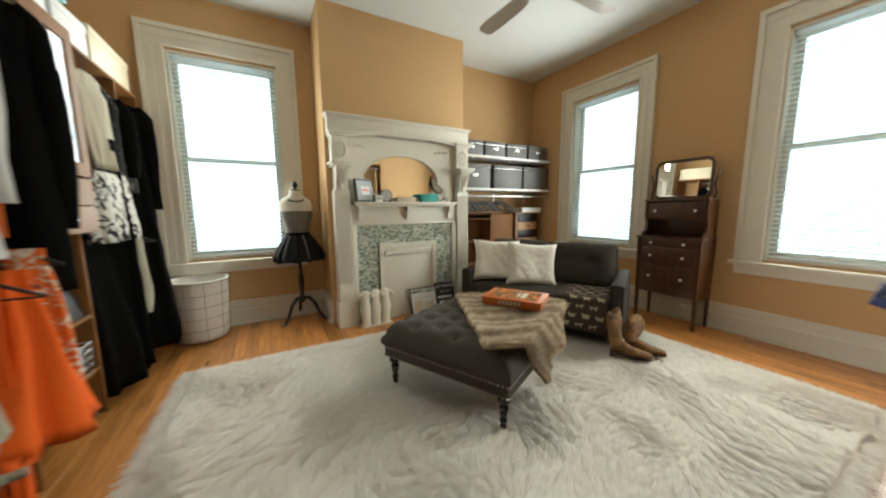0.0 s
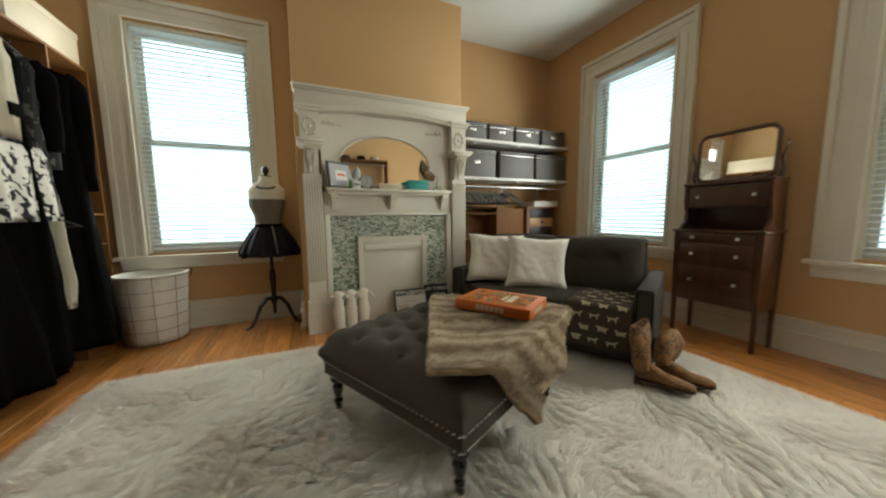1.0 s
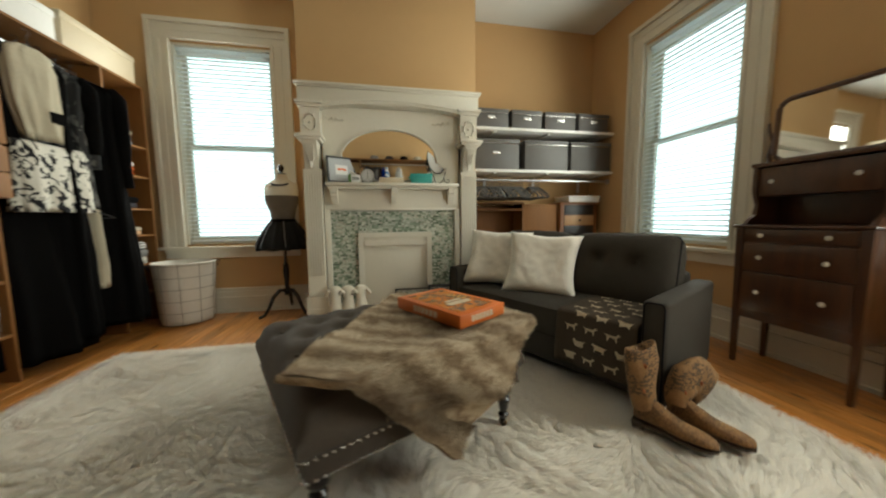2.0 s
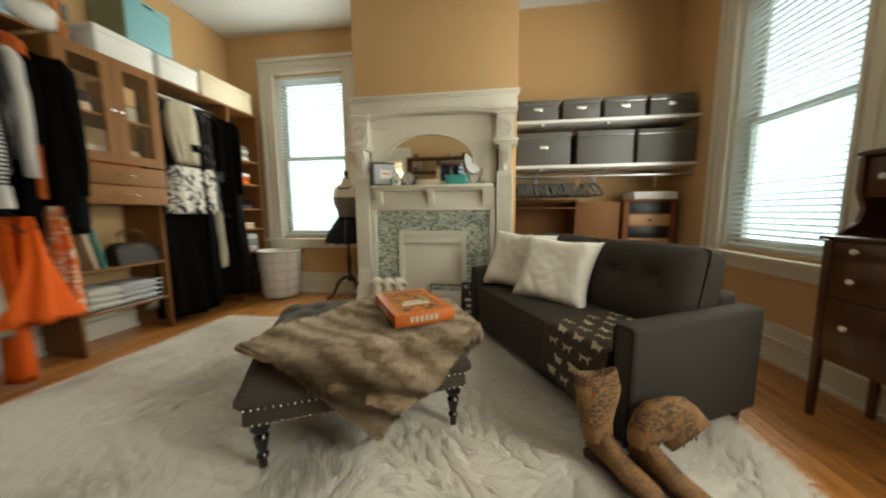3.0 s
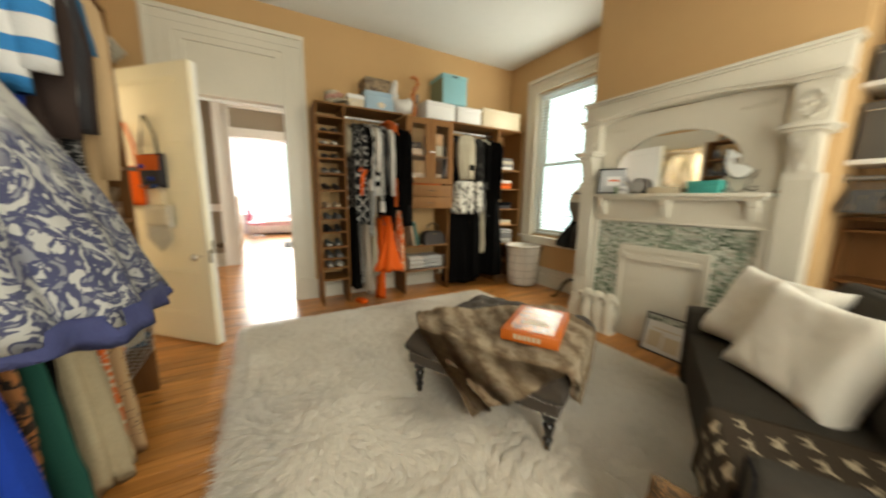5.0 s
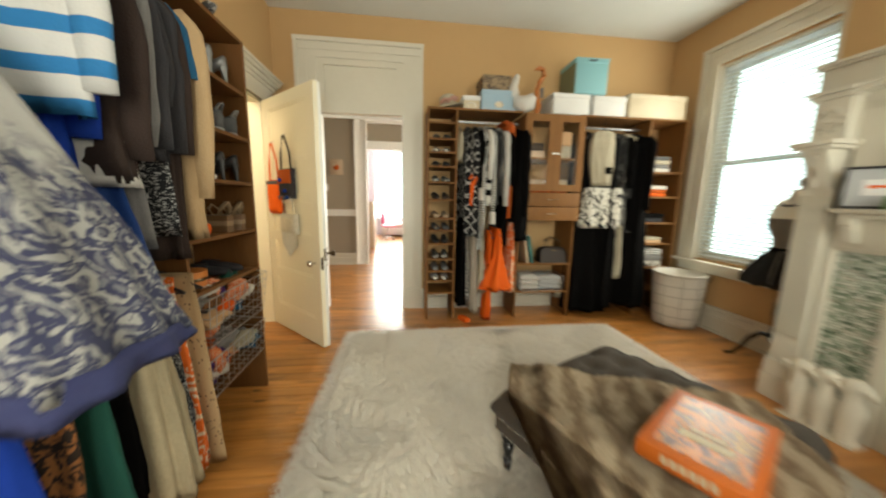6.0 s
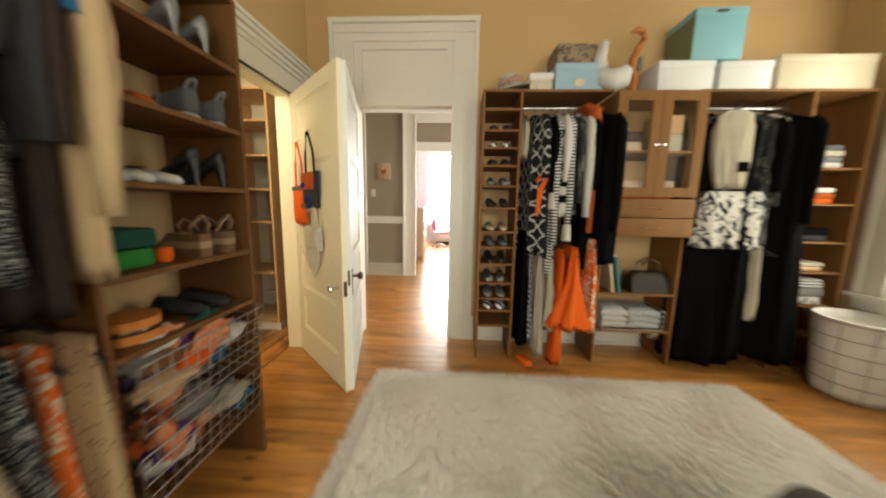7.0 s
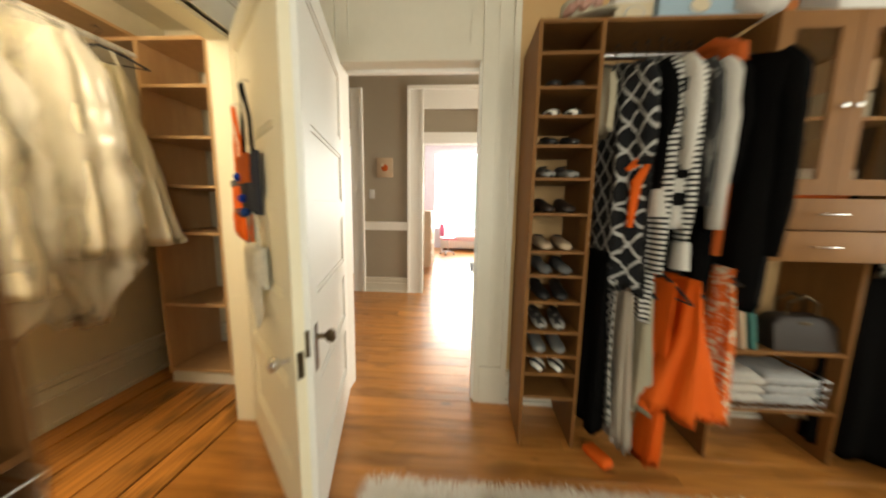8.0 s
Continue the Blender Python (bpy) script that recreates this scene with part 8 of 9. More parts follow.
def linen(root):
    for x, w, mt in ((-0.135, 0.21, M_WHITEC), (0.10, 0.25, M_GREYMOUNT)):
        for k in range(3):
            bm = cushion(w, 0.25, 0.052, 0.55, 16)
            for v in bm.verts:
                v.co += Vector((0.008 * noise.noise(v.co * 14 + Vector((k, 0, 0))), 0, 0.008 * noise.noise(v.co * 16 + Vector((0, k, x)))))
            part("folded_linen", bm, mt, root, m=pose(x, 0.15, 0.012 + k * 0.050), smooth=180)


wire_basket("wire_basket", "wire basket of folded white linen on the cabinet shelf", pose(-0.035, 3.075, 0.292, 0, 0, 90), 0.50, 0.30, 0.16, 11, 4, linen)

# bookcase shoes and oddments
def bk(x, z, y=0.50, turn=90):
    return pose(x, y, z, 0, 0, turn)


def strap(points, width, material, parent, name="strap", thick=0.003):
    """A flat band bent through points, its width along the shoe."""
    bm = tube(points, thick, 6)
    mid = sum(p[0] for p in points) / len(points)
    for v in bm.verts:
        v.co.x = mid + (v.co.x - mid) * width / thick / 2
    part(name, bm, material, parent, smooth=180)


def wedge_sandal(label, m, material, pale):
    """A sandal on a layered wedge; its toe points to +x."""
    root = thing("wedge_sandal", label, "sandal", m, "shoes in the bookcase")
    for k, (z0, z1, mt) in enumerate(((0.0, 0.035, material), (0.035, 0.062, pale), (0.062, 0.092, material))):
        bm = bmesh.new()
        ring = []
        for z in (z0, z1):
            f = z / 0.092
            xs = [(-0.11 - 0.004 * f, 0.026), (-0.09, 0.034), (-0.02, 0.032), (0.02 + 0.09 * (1 - f), 0.036), (0.045 + 0.085 * (1 - f), 0.020)]
            ring.append([bm.verts.new((x, w, z)) for x, w in xs] + [bm.verts.new((x, -w, z)) for x, w in xs[::-1]])
        n = len(ring[0])
        for i in range(n):
            bm.faces.new((ring[0][i], ring[0][(i + 1) % n], ring[1][(i + 1) % n], ring[1][i]))
        bm.faces.new(ring[0])
        bm.faces.new(ring[1])
        part("wedge_layer", bm, mt, root)
    strap([(0.075, -0.038, 0.02), (0.07, -0.03, 0.055), (0.068, 0, 0.07), (0.07, 0.03, 0.055), (0.075, 0.038, 0.02)], 0.035, pale, root)
    strap([(-0.085, -0.034, 0.09), (-0.088, -0.036, 0.13), (-0.09, 0, 0.165), (-0.088, 0.036, 0.13), (-0.085, 0.034, 0.09)], 0.03, pale, root)
    strap([(-0.04, -0.034, 0.09), (-0.03, -0.034, 0.125), (-0.028, 0, 0.15), (-0.03, 0.034, 0.125), (-0.04, 0.034, 0.09)], 0.016, pale, root)


def trainer(label, m, material, pale):
    """A low trainer with two closing straps; its toe points to +x."""
    root = thing("trainer", label, "shoe", m, "shoes in the bookcase")
    secs = [(-0.125, 0.022, 0.018, 0.105), (-0.115, 0.034, 0.015, 0.115), (-0.07, 0.038, 0.015, 0.100), (-0.02, 0.038, 0.015, 0.095), (0.03, 0.040, 0.015, 0.080), (0.08, 0.043, 0.015, 0.062), (0.12, 0.036, 0.016, 0.052), (0.14, 0.018, 0.018, 0.036)]
    for nm, mt, lo in (("upper", material, None), ("sole", pale, 0.022)):
        bm = bmesh.new()
        rings = []
        for x, w, z0, z1 in secs:
            a, b = (z0, z1) if lo is None else (0.0, lo)
            g = 1.0 if lo is None else 1.08
            rings.append([bm.verts.new((x, w * g * math.copysign(abs(math.cos(t)) ** 0.7, math.cos(t)), (a + b) / 2 + (b - a) / 2 * math.copysign(abs(math.sin(t)) ** 0.7, math.sin(t)))) for t in [2 * math.pi * i / 14 for i in range(14)]])
        for p, q in zip(rings, rings[1:]):
            for i in range(14):
                bm.faces.new((p[i], p[(i + 1) % 14], q[(i + 1) % 14], q[i]))
        bm.faces.new(rings[0])
        bm.faces.new(rings[-1])
        part(nm, bm, mt, root, smooth=180)
    for x, h in ((-0.015, 0.098), (0.035, 0.084)):
        strap([(x, -0.043, 0.04), (x, -0.036, h * 0.8), (x, 0, h), (x, 0.036, h * 0.8), (x, 0.043, 0.04)], 0.028, pale, root, "closing_strap", 0.004)
    strap([(-0.12, -0.02, 0.10), (-0.128, -0.012, 0.135), (-0.130, 0, 0.142), (-0.128, 0.012, 0.135), (-0.12, 0.02, 0.10)], 0.02, pale, root, "heel_loop", 0.004)


def court_shoe(label, m, material):
    """A high-heeled court shoe; its toe points to +x."""
    root = thing("high_heeled_shoe", label, "shoe", m, "shoes in the bookcase")
    bm = bmesh.new()
    rings = []
    for x, w, z0, z1 in [(-0.09, 0.018, 0.085, 0.150), (-0.08, 0.028, 0.085, 0.152), (-0.04, 0.030, 0.075, 0.128), (0.0, 0.030, 0.045, 0.100), (0.05, 0.036, 0.010, 0.070), (0.09, 0.032, 0.0, 0.046), (0.125, 0.014, 0.0, 0.024), (0.14, 0.004, 0.002, 0.012)]:
        rings.append([bm.verts.new((x, w * math.cos(t), (z0 + z1) / 2 + (z1 - z0) / 2 * math.sin(t))) for t in [2 * math.pi * i / 14 for i in range(14)]])
    for p, q in zip(rings, rings[1:]):
        for i in range(14):
            bm.faces.new((p[i], p[(i + 1) % 14], q[(i + 1) % 14], q[i]))
    bm.faces.new(rings[0])
    bm.faces.new(rings[-1])
    part("upper", bm, material, root, smooth=180)
    part("heel", tube([(-0.075, 0, 0.10), (-0.082, 0, 0.05), (-0.085, 0, 0.0)], [0.022, 0.012, 0.009], 10), material, root)


M_BROWNTAN = mat("tan_leather_layer", (0.15, 0.075, 0.03), 0.5, scale=14)
M_PALEGREY = mat("pale_grey_leather", (0.25, 0.245, 0.235), 0.5, scale=14)
for dx, tn in ((-0.055, -84), (0.06, -97)):
    trainer("grey trainer with pale straps, heel towards the room", bk(1.20 + dx, 1.59, 0.51, tn), M_GREYL, M_PALEGREY)
    court_shoe("black high-heeled shoe, heel towards the room", bk(1.21 + dx, 1.339, 0.54, tn), M_BLACKL)
    wedge_sandal("tan wedge sandal with pale straps, heel towards the room", bk(1.21 + dx, 1.061, 0.53, tn), M_BROWNTAN, mat("sandal_strap", (0.30, 0.20, 0.115), 0.5) if dx < 0 else bpy.data.materials["sandal_strap"])
    court_shoe("silver high-heeled shoe, heel towards the room", bk(1.24 + dx, 1.845, 0.54, tn), M_SILVERL)
pair("orange and green shoe on the bookcase shelf", M_RUST, bk(1.48, 1.59), 0.02, 0.105, "shoes in the bookcase")
pair("white canvas shoe with an orange stripe", M_WHITEC, bk(1.42, 1.339), 0.0, 0.11, "shoes in the bookcase")
pair("pale grey slipper on the bookcase shelf", M_GREYMOUNT, bk(1.59, 1.339), 0.0, 0.10, "shoes in the bookcase")
pair("thin dark flip-flop on the bookcase shelf", M_SLATE, bk(1.22, 0.82), 0.0, 0.12, "shoes in the bookcase")
M_GREENBRIGHT = mat("bright_green_cloth", (0.02, 0.18, 0.03), 0.8, scale=9, bump=0.3)
folded("bright green cloth bag on the bookcase shelf", 1.54, 0.50, 1.061, 0.20, 0.22, 0.13, [M_GREENBRIGHT, M_GREENC])
folded("tan pouch on the bookcase shelf", 1.58, 0.42, 1.061, 0.16, 0.16, 0.21, [M_PEACH, M_TANL])
bm = lathe([(0.02, 0.0), (0.028, 0.02), (0.024, 0.05), (0.006, 0.056)], 14)
solo("orange_cup", bm, M_ORANGEC, "small orange cup on the bookcase shelf", "cup", pose(1.40, 0.58, 1.062))
root = thing("orange_belt", "coiled orange leather belt with brass studs", "belt", pose(1.52, 0.54, 0.821))
part("strap", lathe([(0.085, 0.0), (0.088, 0.0), (0.088, 0.075), (0.085, 0.075)], 30), mat("orange_leather", (0.62, 0.20, 0.04), 0.45), root)
part("studs", lathe([(0.0885, 0.03), (0.0905, 0.034), (0.0905, 0.042), (0.0885, 0.046)], 30), M_BRONZE, root)
root = thing("animal_figurine", "small black and white spotted animal ornament on the bookcase", "ornament", pose(1.20, 0.52, 2.126, 0, 0, 60))
part("body", bird_body(bmesh.new(), [(-0.10, 0, 0.045, 0.004), (-0.09, 0, 0.045, 0.03), (0.0, 0, 0.05, 0.04), (0.07, 0, 0.05, 0.032), (0.12, 0, 0.065, 0.026), (0.155, 0, 0.06, 0.012)]), P_BWLEATH, root, smooth=180)
for x in (-0.07, 0.06):
    for s in (-1, 1):
        part("leg", tube([(x, s * 0.02, 0.04), (x, s * 0.024, 0.0)], 0.010, 8), M_BLACKL, root)
# hats on top of the south unit, seen in the mirrors
for x, mt, lab in ((1.95, M_GREYC, "grey felt hat on top of the hanging unit"), (2.25, M_BROWNL, "brown felt hat on top of the hanging unit"), (2.55, M_BLACK, "black felt hat on top of the hanging unit"), (2.82, M_CREAMC, "straw hat on top of the hanging unit")):
    root = thing("felt_hat", lab, "hat", pose(x, 0.46, 2.126), "hats on the unit")
    part("brim", lathe([(0.135, 0.0), (0.14, 0.006), (0.09, 0.010), (0.08, 0.012)], 28), mt, root)
    part("crown", lathe([(0.085, 0.008), (0.082, 0.05), (0.07, 0.085), (0.03, 0.095), (0.002, 0.094)], 24), mt, root)

# bags hanging on the closet door; local x along the leaf, -y towards the room
dm = dB.matrix_basis.copy()


def door_bag(label, x, ztop, w, h, zbag, material, strap, extra=None):
    root = thing("hanging_bag", label, "bag", dm @ pose(x, -0.022, 0), "bags on the closet door")
    part("hook", tube([(0, 0.0, ztop + 0.02), (0, -0.025, ztop + 0.015), (0, -0.035, ztop), (0, -0.02, ztop - 0.008)], 0.004, 8), M_NICKEL, root)
    bm = cushion(w, h, 0.045, 0.35, 12)
    for v in bm.verts:
        v.co = Vector((v.co.x, -v.co.z - 0.002, v.co.y + zbag))
    part("body", bm, material, root, smooth=60)
    for s in (-1, 1):
        part("strap", tube([(s * w * 0.36, -0.02, zbag + h / 2 - 0.02), (s * w * 0.30, -0.022, (zbag + h / 2 + ztop) / 2), (s * 0.012, -0.03, ztop)], 0.008, 8), strap, root)
    if extra:
        extra(root, w, h, zbag)
    return root


def petals(root, w, h, z):
    for i in range(5):
        a = 2 * math.pi * i / 5 + 0.3
        part("petal", lathe([(0.001, 0), (0.034, 0.001), (0.030, 0.006), (0.001, 0.008)], 12), M_ORANGEC, root, m=pose(0.034 * math.cos(a), -0.046, z - 0.05 + 0.034 * math.sin(a), 90, 0, 0))
    part("band", bx(-w / 2 + 0.004, w / 2 - 0.004, -0.046, -0.03, z + h / 2 - 0.045, z + h / 2 - 0.01, 0.006), M_GREYL, root)


def poms(root, w, h, z):
    part("flap", bx(-w / 2 + 0.01, w / 2 - 0.01, -0.05, -0.036, z + 0.0, z + h / 2 - 0.01, 0.006), M_RUST, root, "rust felt flap")
    for x, zz, mt in ((-0.05, 0.03, M_BLUE), (0.03, -0.06, M_BLUE), (-0.06, -0.115, M_GREYL), (-0.02, -0.12, M_RUST), (0.02, -0.12, M_GREYL), (0.06, -0.115, M_NAVY)):
        bm = bmesh.new()
        bmesh.ops.create_icosphere(bm, subdivisions=2, radius=0.018)
        part("felt_ball", bm, mt, root, m=pose(x, -0.055, z + zz))


M_CROCHET = mat("white_crochet", (0.66, 0.61, 0.50), 0.9, colour2=(0.46, 0.42, 0.33), scale=40, bump=0.8, bump_scale=90)


def fringe(root, w, h, z):
    for i in range(17):
        x = -w / 2 + 0.012 + (w - 0.024) * i / 16
        part("fringe_strand", tube([(x, -0.035, z - h / 2 + 0.08), (x + 0.004, -0.03, z - h / 2 - 0.02), (x - 0.003, -0.024, z - h / 2 - 0.20 + 0.10 * abs(i - 8) / 8)], 0.0045, 5), M_CROCHET, root)


door_bag("orange felt tote with a petal flower", 0.22, 1.72, 0.23, 0.30, 1.26, M_ORANGEC, M_ORANGEC, petals)
door_bag("dark felt bag with rust flap and blue felt balls", 0.45, 1.76, 0.24, 0.25, 1.37, M_SLATE, M_BLACK, poms)
door_bag("cream crochet bag with a long fringe", 0.45, 1.32, 0.27, 0.17, 1.03, M_CROCHET, M_CROCHET, fringe)

# ---------------------------------------------------------------- hangers left empty on the alcove rod
M_VELVET = mat("grey_velvet_hanger", (0.13, 0.125, 0.12), 0.9, colour2=(0.09, 0.086, 0.082), scale=12)
bm = bmesh.new()
tube([(0, 0, -0.06), (0, 0, -0.02), (0.012, 0, -0.004), (0.018, 0, 0.010), (0.010, 0, 0.022), (-0.006, 0, 0.022), (-0.016, 0, 0.012)], 0.0022, 6, bm)
tube([(-0.21, 0, -0.185), (-0.20, 0, -0.165), (-0.10, 0, -0.105), (0, 0, -0.06), (0.10, 0, -0.105), (0.20, 0, -0.165), (0.21, 0, -0.185)], 0.0055, 6, bm)
tube([(-0.21, 0, -0.185), (0.21, 0, -0.185)], 0.005, 6, bm)
GREY_HANGER = mesh_of(bm, M_VELVET, 40)
for i in range(58):
    x = 3.02 + i * 0.0122 + (0.05 if i > 45 else 0)
    ob = new("empty_hanger", GREY_HANGER)
    ob.matrix_basis = pose(x, 4.345, 1.335 + 0.014 - 0.022, 0, random.uniform(-2, 2), 90 + random.uniform(-7, 7))
    tagged(ob, "empty grey velvet hanger on the alcove rod", "hanger", "empty hangers")

# ---------------------------------------------------------------- ceiling fan
root = thing("ceiling_fan", "white ceiling fan with four pale wooden blades", "fan", pose(2.60, 2.53, 0))
part("canopy", lathe([(0.03, ZC - 0.06), (0.065, ZC - 0.03), (0.07, ZC - 0.001)], 24), M_WHITE, root)
part("rod", lathe([(0.013, 2.75), (0.013, ZC - 0.05)], 12), M_WHITE, root)
part("motor", lathe([(0.02, 2.61), (0.08, 2.615), (0.11, 2.645), (0.11, 2.70), (0.07, 2.74), (0.015, 2.76)], 28), M_WHITE, root)
M_BLADE = wood("pale_blade_wood", (0.36, 0.30, 0.23), (0.46, 0.40, 0.31), 0.4, 1.0, 0)
for k in range(4):
    a = 1 + 90 * k
    bm = bmesh.new()
    pr = [(0.20, 0.045), (0.30, 0.062), (0.55, 0.068), (0.66, 0.062), (0.69, 0.035)]
    lo = [bm.verts.new((x, w, 0)) for x, w in pr] + [bm.verts.new((x, -w, 0)) for x, w in pr[::-1]]
    f = bm.faces.new(lo)
    bmesh.ops.solidify(bm, geom=[f], thickness=0.007)
    b = part("blade", bm, M_BLADE, root, m=pose(0, 0, 2.65, 0, 0, a) @ pose(0, 0, 0, 11, 0, 0))
    part("blade_iron", bx(0.09, 0.24, -0.018, 0.018, 0.002, 0.010, 0.003), M_WHITE, b)

# ---------------------------------------------------------------- hall and the bedroom beyond
root = thing("small_picture", "small square brown picture with an orange shape", "picture", pose(-2.948, 0.325, 1.69, 0, 0, 90))
part("panel", bx(-0.115, 0.115, -0.02, 0.0, 0, 0.27, 0.003), M_TANL, root)
part("shape", lathe([(0.001, 0), (0.05, 0.001), (0.045, 0.004), (0.001, 0.005)], 12), M_RUST, root, m=pose(0.0, -0.0205, 0.13, 90, 0, 0))
part("shape", lathe([(0.001, 0), (0.022, 0.001), (0.02, 0.004), (0.001, 0.005)], 12), M_CREAMPR, root, m=pose(-0.03, -0.021, 0.17, 90, 0, 0))
root = thing("light_switch", "white light switch plate on the hall wall", "switch", pose(-2.95, 0.13, 1.39))
part("plate", bx(0, 0.008, -0.04, 0.04, 0, 0.125, 0.003), M_WHITE, root)
part("toggle", bx(0.008, 0.018, -0.006, 0.006, 0.05, 0.075, 0.002), M_WHITE, root)
root = thing("pale_dresser", "pale wooden dresser standing in the bedroom beyond the hall", "dresser", pose(-4.62, 0.28, 0))
M_PALEW = wood("pale_painted_wood", (0.62, 0.50, 0.36), (0.72, 0.60, 0.45), 0.5)
part("body", bx(-0.75, 0.0, 0.0, 0.52, 0.06, 1.16, 0.006), M_PALEW, root)
part("top", bx(-0.77, 0.02, -0.02, 0.54, 1.16, 1.19, 0.006), M_PALEW, root)
for k in range(4):
    d = part("drawer", bx(-0.72, -0.03, 0.515, 0.535, 0.10 + k * 0.265, 0.345 + k * 0.265, 0.004), M_PALEW, root)
    knob(d, -0.375, 0.535, 0.22 + k * 0.265, 0.018, M_WHITE, "y", 1)
root = thing("pink_chair", "small bright pink swivel chair in the bedroom beyond", "chair", pose(-6.75, 1.05, 0, 0, 0, 200))
M_PINK = mat("pink_plastic", (0.75, 0.12, 0.26), 0.4)
part("seat", bx(-0.19, 0.19, -0.19, 0.19, 0.42, 0.46, 0.015), M_PINK, root)
part("backrest", bx(-0.18, 0.18, 0.16, 0.19, 0.50, 0.82, 0.012), M_PINK, root)
part("post", lathe([(0.02, 0.1), (0.02, 0.42)], 10), M_CHROME, root)
for k in range(5):
    a = radians(72 * k)
    part("leg", tube([(0, 0, 0.10), (0.2 * math.cos(a), 0.2 * math.sin(a), 0.05)], 0.012, 8), M_CHROME, root)
    part("castor", lathe([(0.004, 0.0), (0.022, 0.006), (0.022, 0.036), (0.004, 0.042)], 10, 0.2 * math.cos(a), 0.2 * math.sin(a)), M_BLACKPL, root)
root = thing("child_bed", "low white bed with pink bedding under the far window", "bed", pose(-7.75, 1.5, 0))
part("frame", bx(-0.3, 0.35, -0.7, 1.1, 0.08, 0.30, 0.02), M_WHITE, root)
M_PINKBED = mat("pale_pink_bedding", (0.72, 0.50, 0.50), 0.9, scale=6)
bm = cushion(0.62, 1.75, 0.18, 0.6, 12)
part("mattress", bm, M_PINKBED, root, m=pose(0.02, 0.2, 0.30))
for y in (-0.66, 1.06):
    part("headboard", bx(-0.3, 0.35, y - 0.03, y + 0.03, 0.0, 0.62, 0.015), M_WHITE, root)
solo("grey_rug", bx(-5.6, -4.6, 1.62, 2.9, 0.0, 0.012, 0.003), P_TWEED, "grey woven rug on the bedroom floor", "rug")

# ---------------------------------------------------------------- rug of long white fur
RX0, RX1, RY0, RY1 = 0.295, 3.84, 1.09, 3.62
M_SHAG = mat("white_shag_fibre", (0.975, 0.94, 0.87), 0.95, colour2=(0.93, 0.885, 0.80), scale=5, amount=0.6, sheen=0.7)
nt = M_SHAG.node_tree
tr, mx2 = nt.nodes.new("ShaderNodeBsdfTranslucent"), nt.nodes.new("ShaderNodeMixShader")
tr.inputs[0].default_value, mx2.inputs[0].default_value = (0.975, 0.94, 0.87, 1), 0.5
nt.links.new(nt.nodes["Principled BSDF"].outputs[0], mx2.inputs[1])
nt.links.new(tr.outputs[0], mx2.inputs[2])
nt.links.new(mx2.outputs[0], nt.nodes["Material Output"].inputs[0])
geo, isl, hv = nt.nodes.new("ShaderNodeNewGeometry"), nt.nodes.new("ShaderNodeMapRange"), nt.nodes.new("ShaderNodeHueSaturation")
isl.inputs[3].default_value, isl.inputs[4].default_value = 0.90, 1.02
nt.links.new(geo.outputs["Random Per Island"], isl.inputs[0])
nt.links.new(isl.outputs[0], hv.inputs["Value"])
nt.links.new(nt.nodes["Principled BSDF"].inputs["Base Color"].links[0].from_socket, hv.inputs["Color"])
nt.links.new(hv.outputs[0], nt.nodes["Principled BSDF"].inputs["Base Color"])
root = thing("fur_rug", "large white long-haired shag rug on the wooden floor", "rug")
bm = bmesh.new()
nx, ny = 72, 52
g = []
for j in range(ny + 1):
    row = []
    for i in range(nx + 1):
        x, y = RX0 + (RX1 - RX0) * i / nx, RY0 + (RY1 - RY0) * j / ny
        e = min(1.0, i / 2, j / 2, (nx - i) / 2, (ny - j) / 2)
        dx = 0.03 * noise.noise(Vector((x * 3, y * 3, 7)))
        z = 0.006 + e * (0.012 + 0.010 * noise.noise(Vector((x * 6, y * 6, 0))))
        row.append(bm.verts.new((x + dx, y + dx, max(z, 0.003))))
    g.append(row)
for j in range(ny):
    for i in range(nx):
        bm.faces.new((g[j][i], g[j][i + 1], g[j + 1][i + 1], g[j + 1][i]))
bmesh.ops.solidify(bm, geom=bm.faces[:], thickness=0.004)
part("backing", bm, M_SHAG, root, smooth=180)


def field(scale, seed, x, y):
    """Smooth noise over the rug, read off a grid."""
    n = 200
    g = np.array([[noise.noise(Vector((i / (n - 1) * 4.4 * scale, j / (n - 1) * 4.4 * scale, seed))) for i in range(n)] for j in range(n)])
    u, v = np.clip(x / 4.4, 0, 0.999) * (n - 1), np.clip(y / 4.4, 0, 0.999) * (n - 1)
    i, j = u.astype(int), v.astype(int)
    i, j = np.minimum(i, n - 2), np.minimum(j, n - 2)
    p, q = u - i, v - j
    return (g[j, i] * (1 - p) + g[j, i + 1] * p) * (1 - q) + (g[j + 1, i] * (1 - p) + g[j + 1, i + 1] * p) * q


